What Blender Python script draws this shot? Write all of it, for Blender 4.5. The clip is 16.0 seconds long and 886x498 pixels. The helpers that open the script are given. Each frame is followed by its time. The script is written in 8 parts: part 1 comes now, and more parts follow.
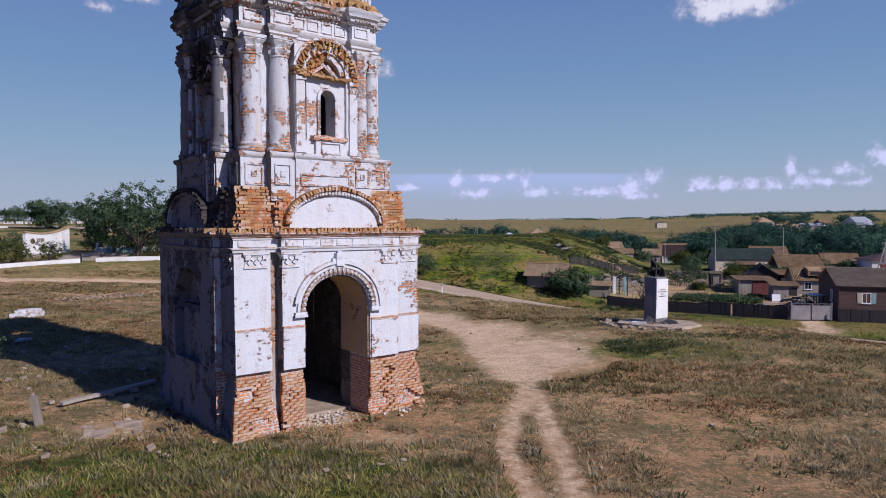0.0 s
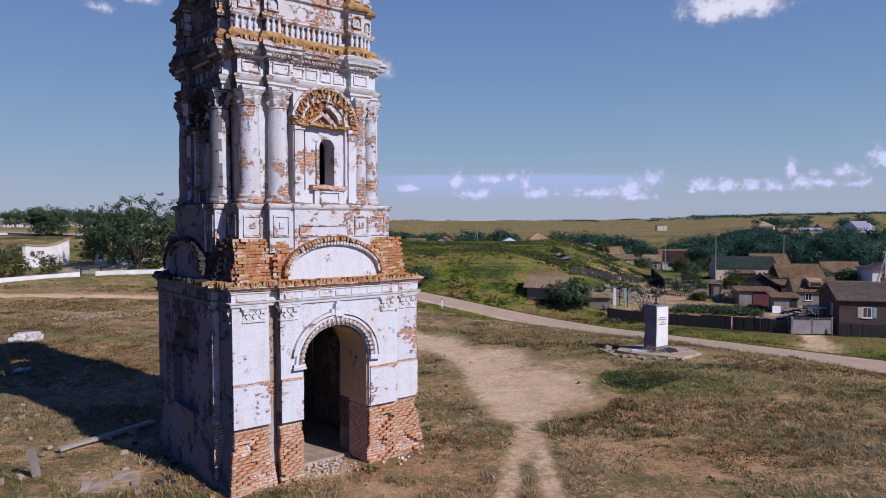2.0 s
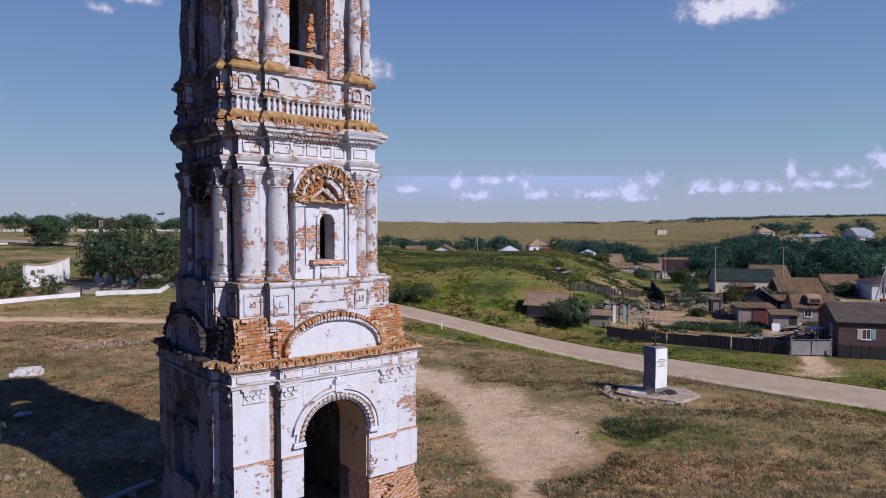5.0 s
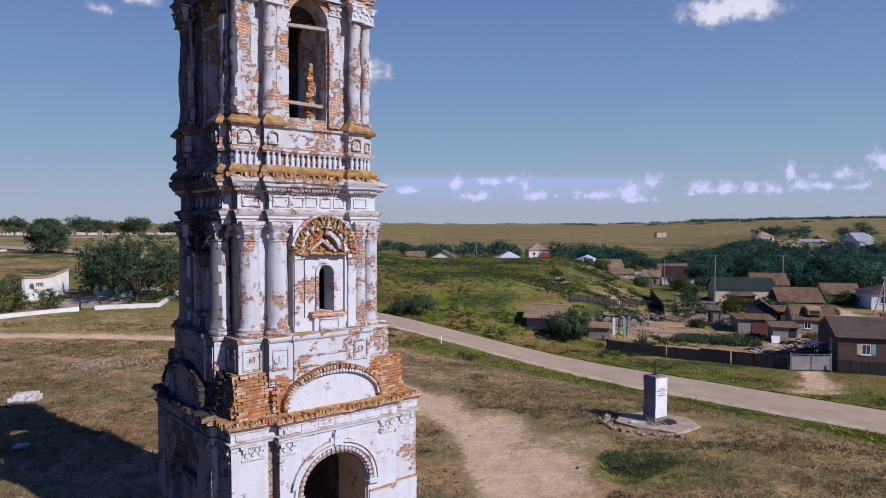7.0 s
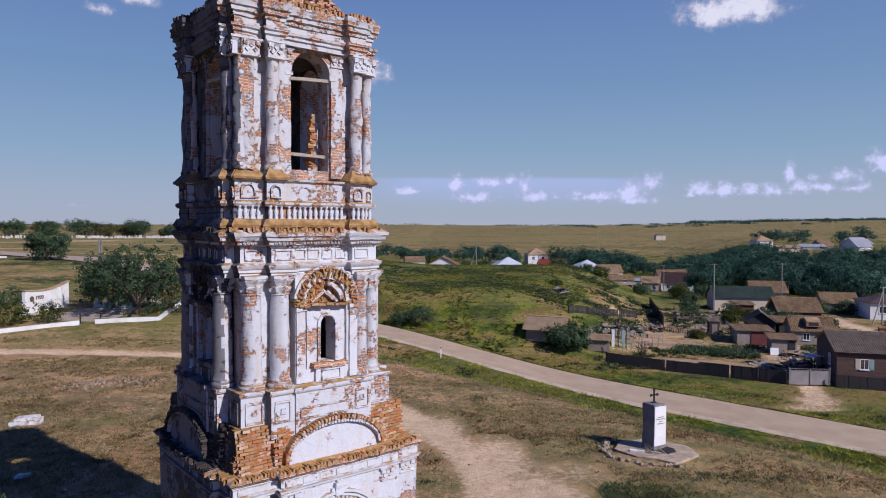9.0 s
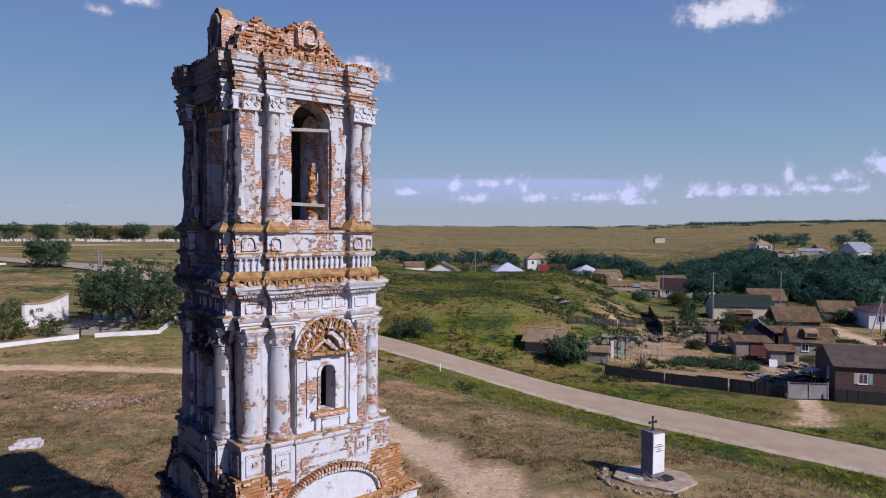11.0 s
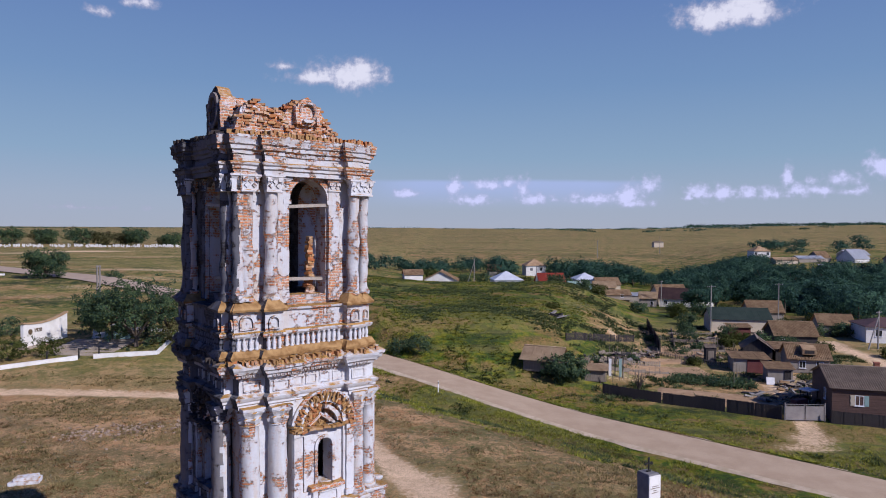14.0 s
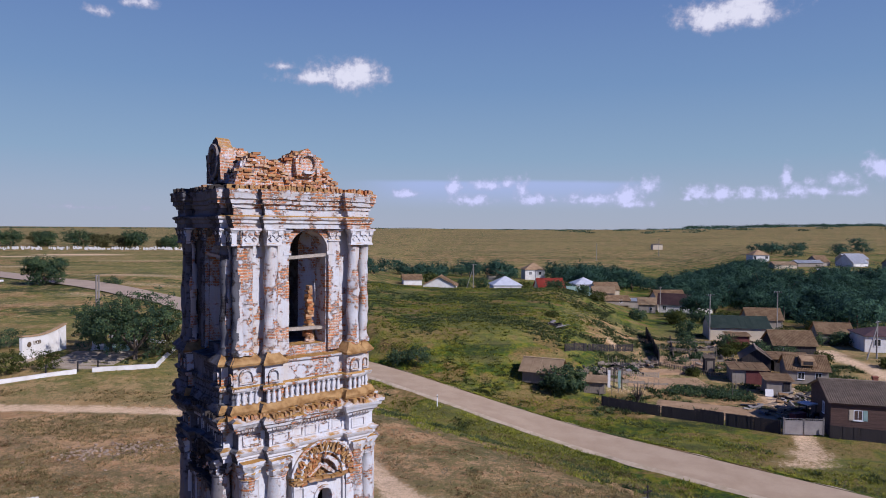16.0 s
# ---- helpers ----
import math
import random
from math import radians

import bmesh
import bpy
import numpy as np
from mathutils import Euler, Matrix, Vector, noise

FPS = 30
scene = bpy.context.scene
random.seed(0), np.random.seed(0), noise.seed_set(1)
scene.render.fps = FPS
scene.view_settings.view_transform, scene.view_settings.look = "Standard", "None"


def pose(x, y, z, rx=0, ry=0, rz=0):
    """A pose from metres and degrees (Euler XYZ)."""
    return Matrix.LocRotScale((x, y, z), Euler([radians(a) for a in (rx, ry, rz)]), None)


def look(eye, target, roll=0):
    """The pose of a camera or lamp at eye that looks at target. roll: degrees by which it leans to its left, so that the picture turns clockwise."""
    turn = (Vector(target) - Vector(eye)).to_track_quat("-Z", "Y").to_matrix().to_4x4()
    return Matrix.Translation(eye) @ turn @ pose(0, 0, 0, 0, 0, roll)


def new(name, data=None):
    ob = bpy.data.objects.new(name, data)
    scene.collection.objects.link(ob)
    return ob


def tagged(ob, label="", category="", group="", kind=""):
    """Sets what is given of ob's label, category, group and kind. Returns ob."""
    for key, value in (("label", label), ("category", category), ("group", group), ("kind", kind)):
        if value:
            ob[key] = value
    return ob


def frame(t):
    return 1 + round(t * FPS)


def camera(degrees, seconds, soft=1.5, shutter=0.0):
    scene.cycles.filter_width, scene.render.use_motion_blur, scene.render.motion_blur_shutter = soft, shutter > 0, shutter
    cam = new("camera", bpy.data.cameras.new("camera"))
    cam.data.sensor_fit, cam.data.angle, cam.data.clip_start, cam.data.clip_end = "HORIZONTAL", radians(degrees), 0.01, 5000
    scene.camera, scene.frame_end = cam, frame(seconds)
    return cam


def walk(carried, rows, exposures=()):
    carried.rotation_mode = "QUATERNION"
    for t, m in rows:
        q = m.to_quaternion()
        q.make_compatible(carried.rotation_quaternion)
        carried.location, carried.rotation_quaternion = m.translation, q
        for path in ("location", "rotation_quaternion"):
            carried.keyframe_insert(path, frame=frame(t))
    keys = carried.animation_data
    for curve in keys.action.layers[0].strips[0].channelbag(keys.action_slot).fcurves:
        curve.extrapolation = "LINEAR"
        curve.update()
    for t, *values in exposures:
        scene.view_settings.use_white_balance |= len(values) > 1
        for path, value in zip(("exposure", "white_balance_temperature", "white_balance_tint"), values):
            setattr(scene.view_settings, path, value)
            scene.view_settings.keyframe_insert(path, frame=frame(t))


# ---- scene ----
cam = camera(65.5, 16.0, 1.0)
METRES, EYE, TILT, LEAN, TURN = 11.3, 5.65, -2.3, 0.0, 0.0
ROWS = [
    (0.0, 0.0000, 0.0000, 0.0000, 0.000, 0.000, -0.000),
    (0.5, -0.0012, 0.0014, 0.0306, 0.016, 0.032, 0.010),
    (1.0, -0.0015, 0.0017, 0.0599, 0.016, 0.047, 0.000),
    (1.5, 0.0003, 0.0042, 0.0900, 0.016, 0.063, -0.020),
    (2.0, 0.0027, 0.0061, 0.1209, 0.024, 0.071, -0.040),
    (2.5, 0.0031, 0.0027, 0.1515, 0.032, 0.087, -0.050),
    (3.0, 0.0021, -0.0006, 0.1821, 0.032, 0.102, -0.060),
    (3.5, 0.0025, -0.0010, 0.2128, 0.024, 0.126, -0.060),
    (4.0, 0.0027, -0.0017, 0.2434, 0.024, 0.134, -0.080),
    (6.5, 0.0039, 0.0009, 0.3996, -0.008, 0.228, -0.160),
    (7.0, 0.0021, 0.0028, 0.4315, -0.024, 0.244, -0.170),
    (7.5, 0.0018, 0.0005, 0.4620, -0.039, 0.252, -0.190),
    (8.0, -0.0009, -0.0048, 0.4938, -0.039, 0.268, -0.200),
    (8.5, -0.0015, -0.0097, 0.5262, -0.063, 0.291, -0.210),
    (9.0, -0.0019, -0.0121, 0.5576, -0.079, 0.315, -0.250),
    (11.5, -0.0028, -0.0274, 0.7120, -0.142, 0.410, -0.290),
    (12.0, -0.0018, -0.0309, 0.7433, -0.158, 0.433, -0.300),
    (12.5, 0.0000, -0.0350, 0.7746, -0.173, 0.457, -0.320),
    (13.0, 0.0021, -0.0383, 0.8057, -0.189, 0.480, -0.330),
    (13.5, 0.0037, -0.0415, 0.8367, -0.205, 0.504, -0.330),
    (14.0, 0.0036, -0.0444, 0.8679, -0.221, 0.528, -0.340),
    (14.5, 0.0031, -0.0457, 0.9002, -0.236, 0.536, -0.350),
    (15.0, 0.0027, -0.0460, 0.9324, -0.268, 0.543, -0.380),
    (15.5, 0.0018, -0.0463, 0.9651, -0.284, 0.543, -0.400),
    (16.0, 0.0010, -0.0474, 0.9972, -0.299, 0.551, -0.420),
]
walk(cam, [(t, pose(0, 0, EYE, TILT, LEAN, TURN) @ pose(METRES * x, METRES * y, METRES * z, 90 + pitch, roll, yaw)) for t, x, y, z, yaw, pitch, roll in ROWS],
     exposures=((0.0, 0.0, 5850, 18), (16.0, 0.0, 5850, 18)))

# ---- sky, sun ----
SUN_AZ = (0.775, -0.632)          # towards the sun, on the ground
SUN_EL = 36.0
world = bpy.data.worlds.new("sky_world")
scene.world = world
world.use_nodes = True
WN, WL = world.node_tree.nodes, world.node_tree.links
WN.clear()


def wnode(kind, op=None, **ins):
    n = WN.new(kind)
    if op:
        n.operation = op
    for k, v in ins.items():
        wput(n.inputs[int(k[1:]) if k[0] == "i" and k[1:].isdigit() else k.replace("_", " ")], v)
    return n


def wput(sock, v):
    if isinstance(v, bpy.types.NodeSocket):
        WL.new(v, sock)
    else:
        sock.default_value = (*v, 1.0) if isinstance(v, tuple) and len(v) == 3 and sock.type == "RGBA" else v


def wmath(op, a, b=0.0):
    return wnode("ShaderNodeMath", op, i0=a, i1=b).outputs[0]


def wramp(v, a, b, c=0.0, d=1.0):
    n = wnode("ShaderNodeMapRange", Value=v, From_Min=a, From_Max=b, To_Min=c, To_Max=d)
    n.interpolation_type = "SMOOTHSTEP"
    return n.outputs[0]


def wmix(f, a, b):
    n = WN.new("ShaderNodeMix")
    n.data_type = "RGBA"
    wput(n.inputs[0], f)
    wput(n.inputs[6], a)
    wput(n.inputs[7], b)
    return n.outputs[2]


sky = WN.new("ShaderNodeTexSky")
sky.sky_type, sky.sun_disc = "NISHITA", False
sky.sun_elevation = radians(SUN_EL)
sky.sun_rotation = math.atan2(SUN_AZ[0], SUN_AZ[1])
sky.air_density, sky.dust_density, sky.ozone_density = 1.0, 0.4, 2.5
SKY = 0.075
view = WN.new("ShaderNodeTexCoord").outputs["Generated"]
axes = wnode("ShaderNodeSeparateXYZ", i0=view)
elev = wmath("ARCSINE", axes.outputs[2])
azim = wmath("ARCTAN2", axes.outputs[0], axes.outputs[1])
# summer haze: lilac at the skyline, thinning out upwards
ramp = WN.new("ShaderNodeValToRGB")
WL.new(wmath("DIVIDE", elev, 0.5), ramp.inputs[0])
RE = ramp.color_ramp.elements
RE[0].color, RE[1].color = (0.412, 0.442, 0.472, 1), (0.098, 0.168, 0.323, 1)
for p, c in ((0.08, (0.378, 0.437, 0.482, 1)), (0.20, (0.280, 0.398, 0.476, 1)), (0.40, (0.191, 0.307, 0.446, 1)), (0.66, (0.134, 0.221, 0.404, 1))):
    e = RE.new(p)
    e.color = c
scaled = wnode("ShaderNodeVectorMath", "SCALE", i0=ramp.outputs[0], Scale=1.0 / SKY)
deep = wnode("ShaderNodeVectorMath", "MULTIPLY", i0=sky.outputs[0], i1=(0.265, 0.48, 1.11))
# faded outside the camera's view, so less sky light fills the shaded side
haze = wmath("MULTIPLY", wramp(elev, 0.36, 0.8, 0.94, 0.0), wramp(wmath("ABSOLUTE", azim), 0.65, 1.25, 1.0, 0.12))
air = wmix(haze, deep.outputs[0], scaled.outputs[0])
# fair-weather clouds: (bearing, height, half width, half height, body)
CLOUDS = [(-0.125, 0.209, 0.050, 0.024, 1.25), (-0.112, 0.223, 0.026, 0.016, 1.20), (-0.177, 0.208, 0.058, 0.017, 0.98), (-0.220, 0.222, 0.032, 0.011, 0.90),
          (0.392, 0.279, 0.058, 0.024, 1.30), (0.372, 0.272, 0.030, 0.010, 0.90), (0.412, 0.292, 0.036, 0.018, 1.15), (-0.463, 0.269, 0.028, 0.011, 0.95), (-0.413, 0.285, 0.033, 0.012, 0.90)]
# the low row of cumulus over the far plain
LOW_CLOUDS = [(-0.048, 0.049, 0.012, 0.005), (0.022, 0.057, 0.007, 0.013), (0.046, 0.039, 0.023, 0.007), (0.073, 0.061, 0.018, 0.007), (0.097, 0.064, 0.011, 0.007), (0.119, 0.056, 0.009, 0.012),
              (0.132, 0.041, 0.018, 0.007), (0.218, 0.040, 0.030, 0.007), (0.196, 0.045, 0.010, 0.005), (0.267, 0.043, 0.016, 0.010), (0.293, 0.058, 0.011, 0.012), (0.279, 0.035, 0.016, 0.006)]
BANKS = [(0.359, 0.047, 0.023, 0.012), (0.390, 0.047, 0.015, 0.010), (0.346, 0.042, 0.013, 0.005), (0.446, 0.046, 0.018, 0.008), (0.420, 0.046, 0.013, 0.007), (0.466, 0.066, 0.007, 0.014),
         (0.480, 0.050, 0.018, 0.008), (0.526, 0.062, 0.022, 0.014), (0.508, 0.050, 0.020, 0.007), (0.540, 0.048, 0.018, 0.006), (0.493, 0.063, 0.009, 0.006), (0.565, 0.081, 0.020, 0.011), (0.573, 0.073, 0.016, 0.011)]
LOW = [(a, e, 2.2 * w, 2.1 * h, 0.84) for a, e, w, h in LOW_CLOUDS] + [(a, e, 1.4 * w, 1.8 * h, 0.86) for a, e, w, h in BANKS]
LOW += [(0.17, 0.040, 0.10, 0.014, 0.42), (0.05, 0.046, 0.08, 0.014, 0.42), (0.46, 0.044, 0.13, 0.014, 0.50), (0.27, 0.036, 0.08, 0.010, 0.45)]
CLOUDS += [(-0.474, 0.023, 0.123, 0.011, 0.55), (-0.351, 0.037, 0.049, 0.007, 0.45), (0.72, 0.24, 0.10, 0.04, 1.0), (-0.9, 0.2, 0.12, 0.05, 1.0), (1.3, 0.35, 0.15, 0.07, 1.0), (2.4, 0.3, 0.2, 0.08, 1.0), (-2.2, 0.4, 0.2, 0.09, 1.0)]
puff = wnode("ShaderNodeTexNoise", Vector=view, Scale=26.0, Detail=7.0, Roughness=0.56).outputs["Fac"]
puff2 = wnode("ShaderNodeTexNoise", Vector=view, Scale=11.0, Detail=3.0, Roughness=0.5).outputs["Fac"]


def heap(clouds):
    """How deep inside the nearest cloud a line of sight passes."""
    body = 0.0
    for ca, ce, cw, ch, cs in clouds:
        dx = wmath("DIVIDE", wmath("SUBTRACT", azim, ca), cw)
        dy = wmath("DIVIDE", wmath("SUBTRACT", elev, ce), ch)
        dy = wmath("MULTIPLY", dy, wmath("ADD", 1.25, wmath("MULTIPLY", wmath("SIGN", dy), -0.25)))
        q = wmath("ADD", wmath("MULTIPLY", dx, dx), wmath("MULTIPLY", dy, dy))
        q = wmath("SUBTRACT", cs, wmath("MULTIPLY", wmath("SQRT", q), 0.8))
        body = q if body == 0.0 else wmath("MAXIMUM", body, q)
    return body


curl = wnode("ShaderNodeTexNoise", Vector=view, Scale=95.0, Detail=5.0, Roughness=0.6).outputs["Fac"]
billow = wmath("ADD", wmath("MULTIPLY", wmath("SUBTRACT", puff, 0.5), 1.2), wmath("MULTIPLY", wmath("SUBTRACT", curl, 0.5), 1.3))
far_cloud = wmath("ADD", heap(LOW), billow)
cloud = wmath("ADD", heap(CLOUDS), wmath("ADD", wmath("MULTIPLY", wmath("SUBTRACT", puff, 0.5), 1.7), wmath("MULTIPLY", wmath("SUBTRACT", curl, 0.5), 1.2)))
cover = wmath("MULTIPLY", wramp(cloud, 0.12, 0.90), 0.92)
core = wramp(cloud, 0.40, 1.05)
# flat veil of far cloud with an even upper edge
veil_top = wmath("ADD", 0.068, wmath("MULTIPLY", wmath("SUBTRACT", puff2, 0.5), 0.006))
veil = wmath("MULTIPLY", wramp(wmath("SUBTRACT", veil_top, elev), -0.003, 0.004), wramp(elev, 0.022, 0.066))
veil = wmath("MULTIPLY", veil, wmath("MULTIPLY", wramp(azim, -0.16, -0.02), wramp(azim, 0.34, 0.22)))
air = wmix(wmath("MULTIPLY", veil, 0.7), air, tuple(c / SKY for c in (0.42, 0.50, 0.74)))
cloud_col = wmix(core, tuple(c / SKY for c in (0.42, 0.42, 0.52)), tuple(c / SKY for c in (0.80, 0.78, 0.80)))
far_col = wmix(wramp(far_cloud, 0.22, 0.80), tuple(c / SKY for c in (0.44, 0.46, 0.60)), tuple(c / SKY for c in (0.66, 0.67, 0.88)))
air = wmix(wmath("MULTIPLY", wramp(far_cloud, 0.08, 0.80), 0.9), air, far_col)
air = wmix(cover, air, cloud_col)
w_bg = WN.new("ShaderNodeBackground")
w_bg.inputs["Strength"].default_value = SKY
w_out = WN.new("ShaderNodeOutputWorld")
WL.new(air, w_bg.inputs[0])
WL.new(w_bg.outputs[0], w_out.inputs[0])
sun_data = bpy.data.lights.new("sun", "SUN")
sun_data.energy, sun_data.angle, sun_data.color = 4.8, radians(0.6), (1.0, 0.93, 0.82)
sun = new("sun", sun_data)
sun.matrix_world = look((0, 0, 60), (-SUN_AZ[0] * 10, -SUN_AZ[1] * 10, 60 - 10 * math.tan(radians(SUN_EL))))

# ---- small library ----
def smooth(a, b, x):
    t = min(1.0, max(0.0, (x - a) / (b - a)))
    return t * t * (3 - 2 * t)


def road_off(x, y):
    """Distance across from the middle of the paved road."""
    return (y - 79.1 + 0.963 * x) * 0.72


def road_level(x):
    return -3.6 + 2.2 * smooth(18, -12, x)


def ground_z(x, y):
    """Height of the land."""
    down = 0.78 * x + 0.72 * y
    z = -4.8 * smooth(36.6, 59.5, down) * smooth(-24 - 0.5 * max(0, y - 110), -4 + 0.1 * max(0, y - 110), x)
    z += 1.9 * smooth(-12, -34, x) * smooth(52, 84, y)
    z += 2.4 * smooth(-30, -80, x) * smooth(90, 160, y)
    z += 0.9 * smooth(84, 112, y) * smooth(14, 34, x) * (1 - smooth(150, 190, y))
    brow = 4 + 0.28 * (y - 84)
    z += 7.2 * smooth(79, 100, y) * (1 - smooth(brow, brow + 26, x)) * smooth(-34 - 0.6 * max(0, y - 120), -8 - 0.1 * max(0, y - 120), x) * (1 - 0.6 * smooth(158, 222, y)) * (1 - smooth(260, 400, y))
    z -= 2.5 * smooth(0, 60, x) * smooth(150, 230, y) * (1 - smooth(300, 420, y))
    off = abs(road_off(x, y))
    z += (road_level(x) - z) * (1 - smooth(4.2, 7.5, off)) * (1 - smooth(99, 112, y))
    z += 0.42 * math.exp(-((x - 11) ** 2 + (y - 33) ** 2) / 60)
    r = math.hypot(x, y)
    side = x / max(y, 1.0)
    z += smooth(190, 270, y) * smooth(0.30, 0.50, side) * 9 * (1 - smooth(420, 700, y))
    far = smooth(380, 2400, r)
    z += far * (2 + 10 * smooth(-0.5, 0.0, side) + 20 * smooth(0.12, 0.66, side)) + 4 * smooth(-250, 150, x) * smooth(300, 520, y)
    z += 0.5 * math.sin(x * 0.021 + 1) * math.sin(y * 0.017) * smooth(90, 260, r)
    return z


def link(name, bm, mats, parent=None, label="", smooth_angle=0):
    me = bpy.data.meshes.new(name)
    bm.normal_update()
    bm.to_mesh(me)
    bm.free()
    for m in (mats if isinstance(mats, (list, tuple)) else [mats]):
        me.materials.append(m)
    if smooth_angle:
        me.shade_smooth()
        me.set_sharp_from_angle(angle=radians(smooth_angle))
    ob = new(name, me)
    if parent:
        ob.parent = parent
    if label:
        ob["label"] = label
    return ob


def part(name, bm, mats, parent, label="", smooth_angle=0):
    return link(name, bm, mats, parent, label, smooth_angle)


def thing(name, label, category, at=(0, 0, 0), rz=0.0, group="", kind=""):
    ob = new(name)
    ob.matrix_world = pose(*at, 0, 0, rz)
    return tagged(ob, label, category, group, kind)


def jitter(bm, amp, freq=1.3, amp2=0.0, freq2=6.0, seed=0.0):
    """Uneven, worn surface: moves the corners by noise of two sizes."""
    for v in bm.verts:
        p = v.co + Vector((seed, seed * 1.7, -seed))
        d = noise.noise_vector(p * freq) * amp
        if amp2:
            d += noise.noise_vector(p * freq2) * amp2
        v.co += d


def add_box(bm, x0, x1, y0, y1, z0, z1, step=0.0):
    """A box; with step its faces are divided into cells of about that size."""
    def cuts(a, b):
        n = max(1, int(round((b - a) / step))) if step else 1
        return [a + (b - a) * i / n for i in range(n + 1)]
    X, Y, Z = cuts(x0, x1), cuts(y0, y1), cuts(z0, z1)
    grid = {}

    def vert(i, j, k):
        if (i, j, k) not in grid:
            grid[i, j, k] = bm.verts.new((X[i], Y[j], Z[k]))
        return grid[i, j, k]
    nx, ny, nz = len(X) - 1, len(Y) - 1, len(Z) - 1
    faces = []
    for i in range(nx):
        for j in range(ny):
            faces.append(bm.faces.new([vert(i, j, 0), vert(i, j + 1, 0), vert(i + 1, j + 1, 0), vert(i + 1, j, 0)]))
            faces.append(bm.faces.new([vert(i, j, nz), vert(i + 1, j, nz), vert(i + 1, j + 1, nz), vert(i, j + 1, nz)]))
    for i in range(nx):
        for k in range(nz):
            faces.append(bm.faces.new([vert(i, 0, k), vert(i + 1, 0, k), vert(i + 1, 0, k + 1), vert(i, 0, k + 1)]))
            faces.append(bm.faces.new([vert(i, ny, k), vert(i, ny, k + 1), vert(i + 1, ny, k + 1), vert(i + 1, ny, k)]))
    for j in range(ny):
        for k in range(nz):
            faces.append(bm.faces.new([vert(0, j, k), vert(0, j, k + 1), vert(0, j + 1, k + 1), vert(0, j + 1, k)]))
            faces.append(bm.faces.new([vert(nx, j, k), vert(nx, j + 1, k), vert(nx, j + 1, k + 1), vert(nx, j, k + 1)]))
    return faces


def offset_plan(pts, d):
    """A closed right-angled outline (counter-clockwise) moved outwards by d."""
    out, n = [], len(pts)
    for i in range(n):
        p0, p1, p2 = (Vector(pts[(i + k) % n]) for k in (-1, 0, 1))
        a, b = (p1 - p0).normalized(), (p2 - p1).normalized()
        na, nb = Vector((a.y, -a.x)), Vector((b.y, -b.x))
        m = na + nb
        out.append(p1 + m * (d / max(0.3, m.dot(na))))
    return out


def sweep(bm, plan, profile, step=0.0, cap=True):
    """Rings of the outline pushed out by the profile's (out, height) rows, joined into a band."""
    n, rings = len(plan), []
    counts = []
    for i in range(n):
        length = (Vector(plan[(i + 1) % n]) - Vector(plan[i])).length
        counts.append(max(1, int(round(length / step))) if step else 1)
    for out, z in profile:
        pts = offset_plan(plan, out)
        ring = []
        for i in range(n):
            a, b = pts[i], pts[(i + 1) % n]
            for k in range(counts[i]):
                q = a.lerp(b, k / counts[i])
                ring.append(bm.verts.new((q.x, q.y, z)))
        rings.append(ring)
    m = len(rings[0])
    for r0, r1 in zip(rings, rings[1:]):
        for i in range(m):
            bm.faces.new([r0[i], r0[(i + 1) % m], r1[(i + 1) % m], r1[i]])
    if cap:
        bm.faces.new(rings[-1])
        bm.faces.new(rings[0][::-1])
    return rings


def lathe(bm, profile, cx, cy, seg=16):
    """A turned shape from (radius, height) rows."""
    rings = []
    for r, z in profile:
        rings.append([bm.verts.new((cx + r * math.cos(2 * math.pi * k / seg), cy + r * math.sin(2 * math.pi * k / seg), z)) for k in range(seg)])
    for r0, r1 in zip(rings, rings[1:]):
        for k in range(seg):
            bm.faces.new([r0[k], r0[(k + 1) % seg], r1[(k + 1) % seg], r1[k]])
    bm.faces.new(rings[-1])
    bm.faces.new(rings[0][::-1])

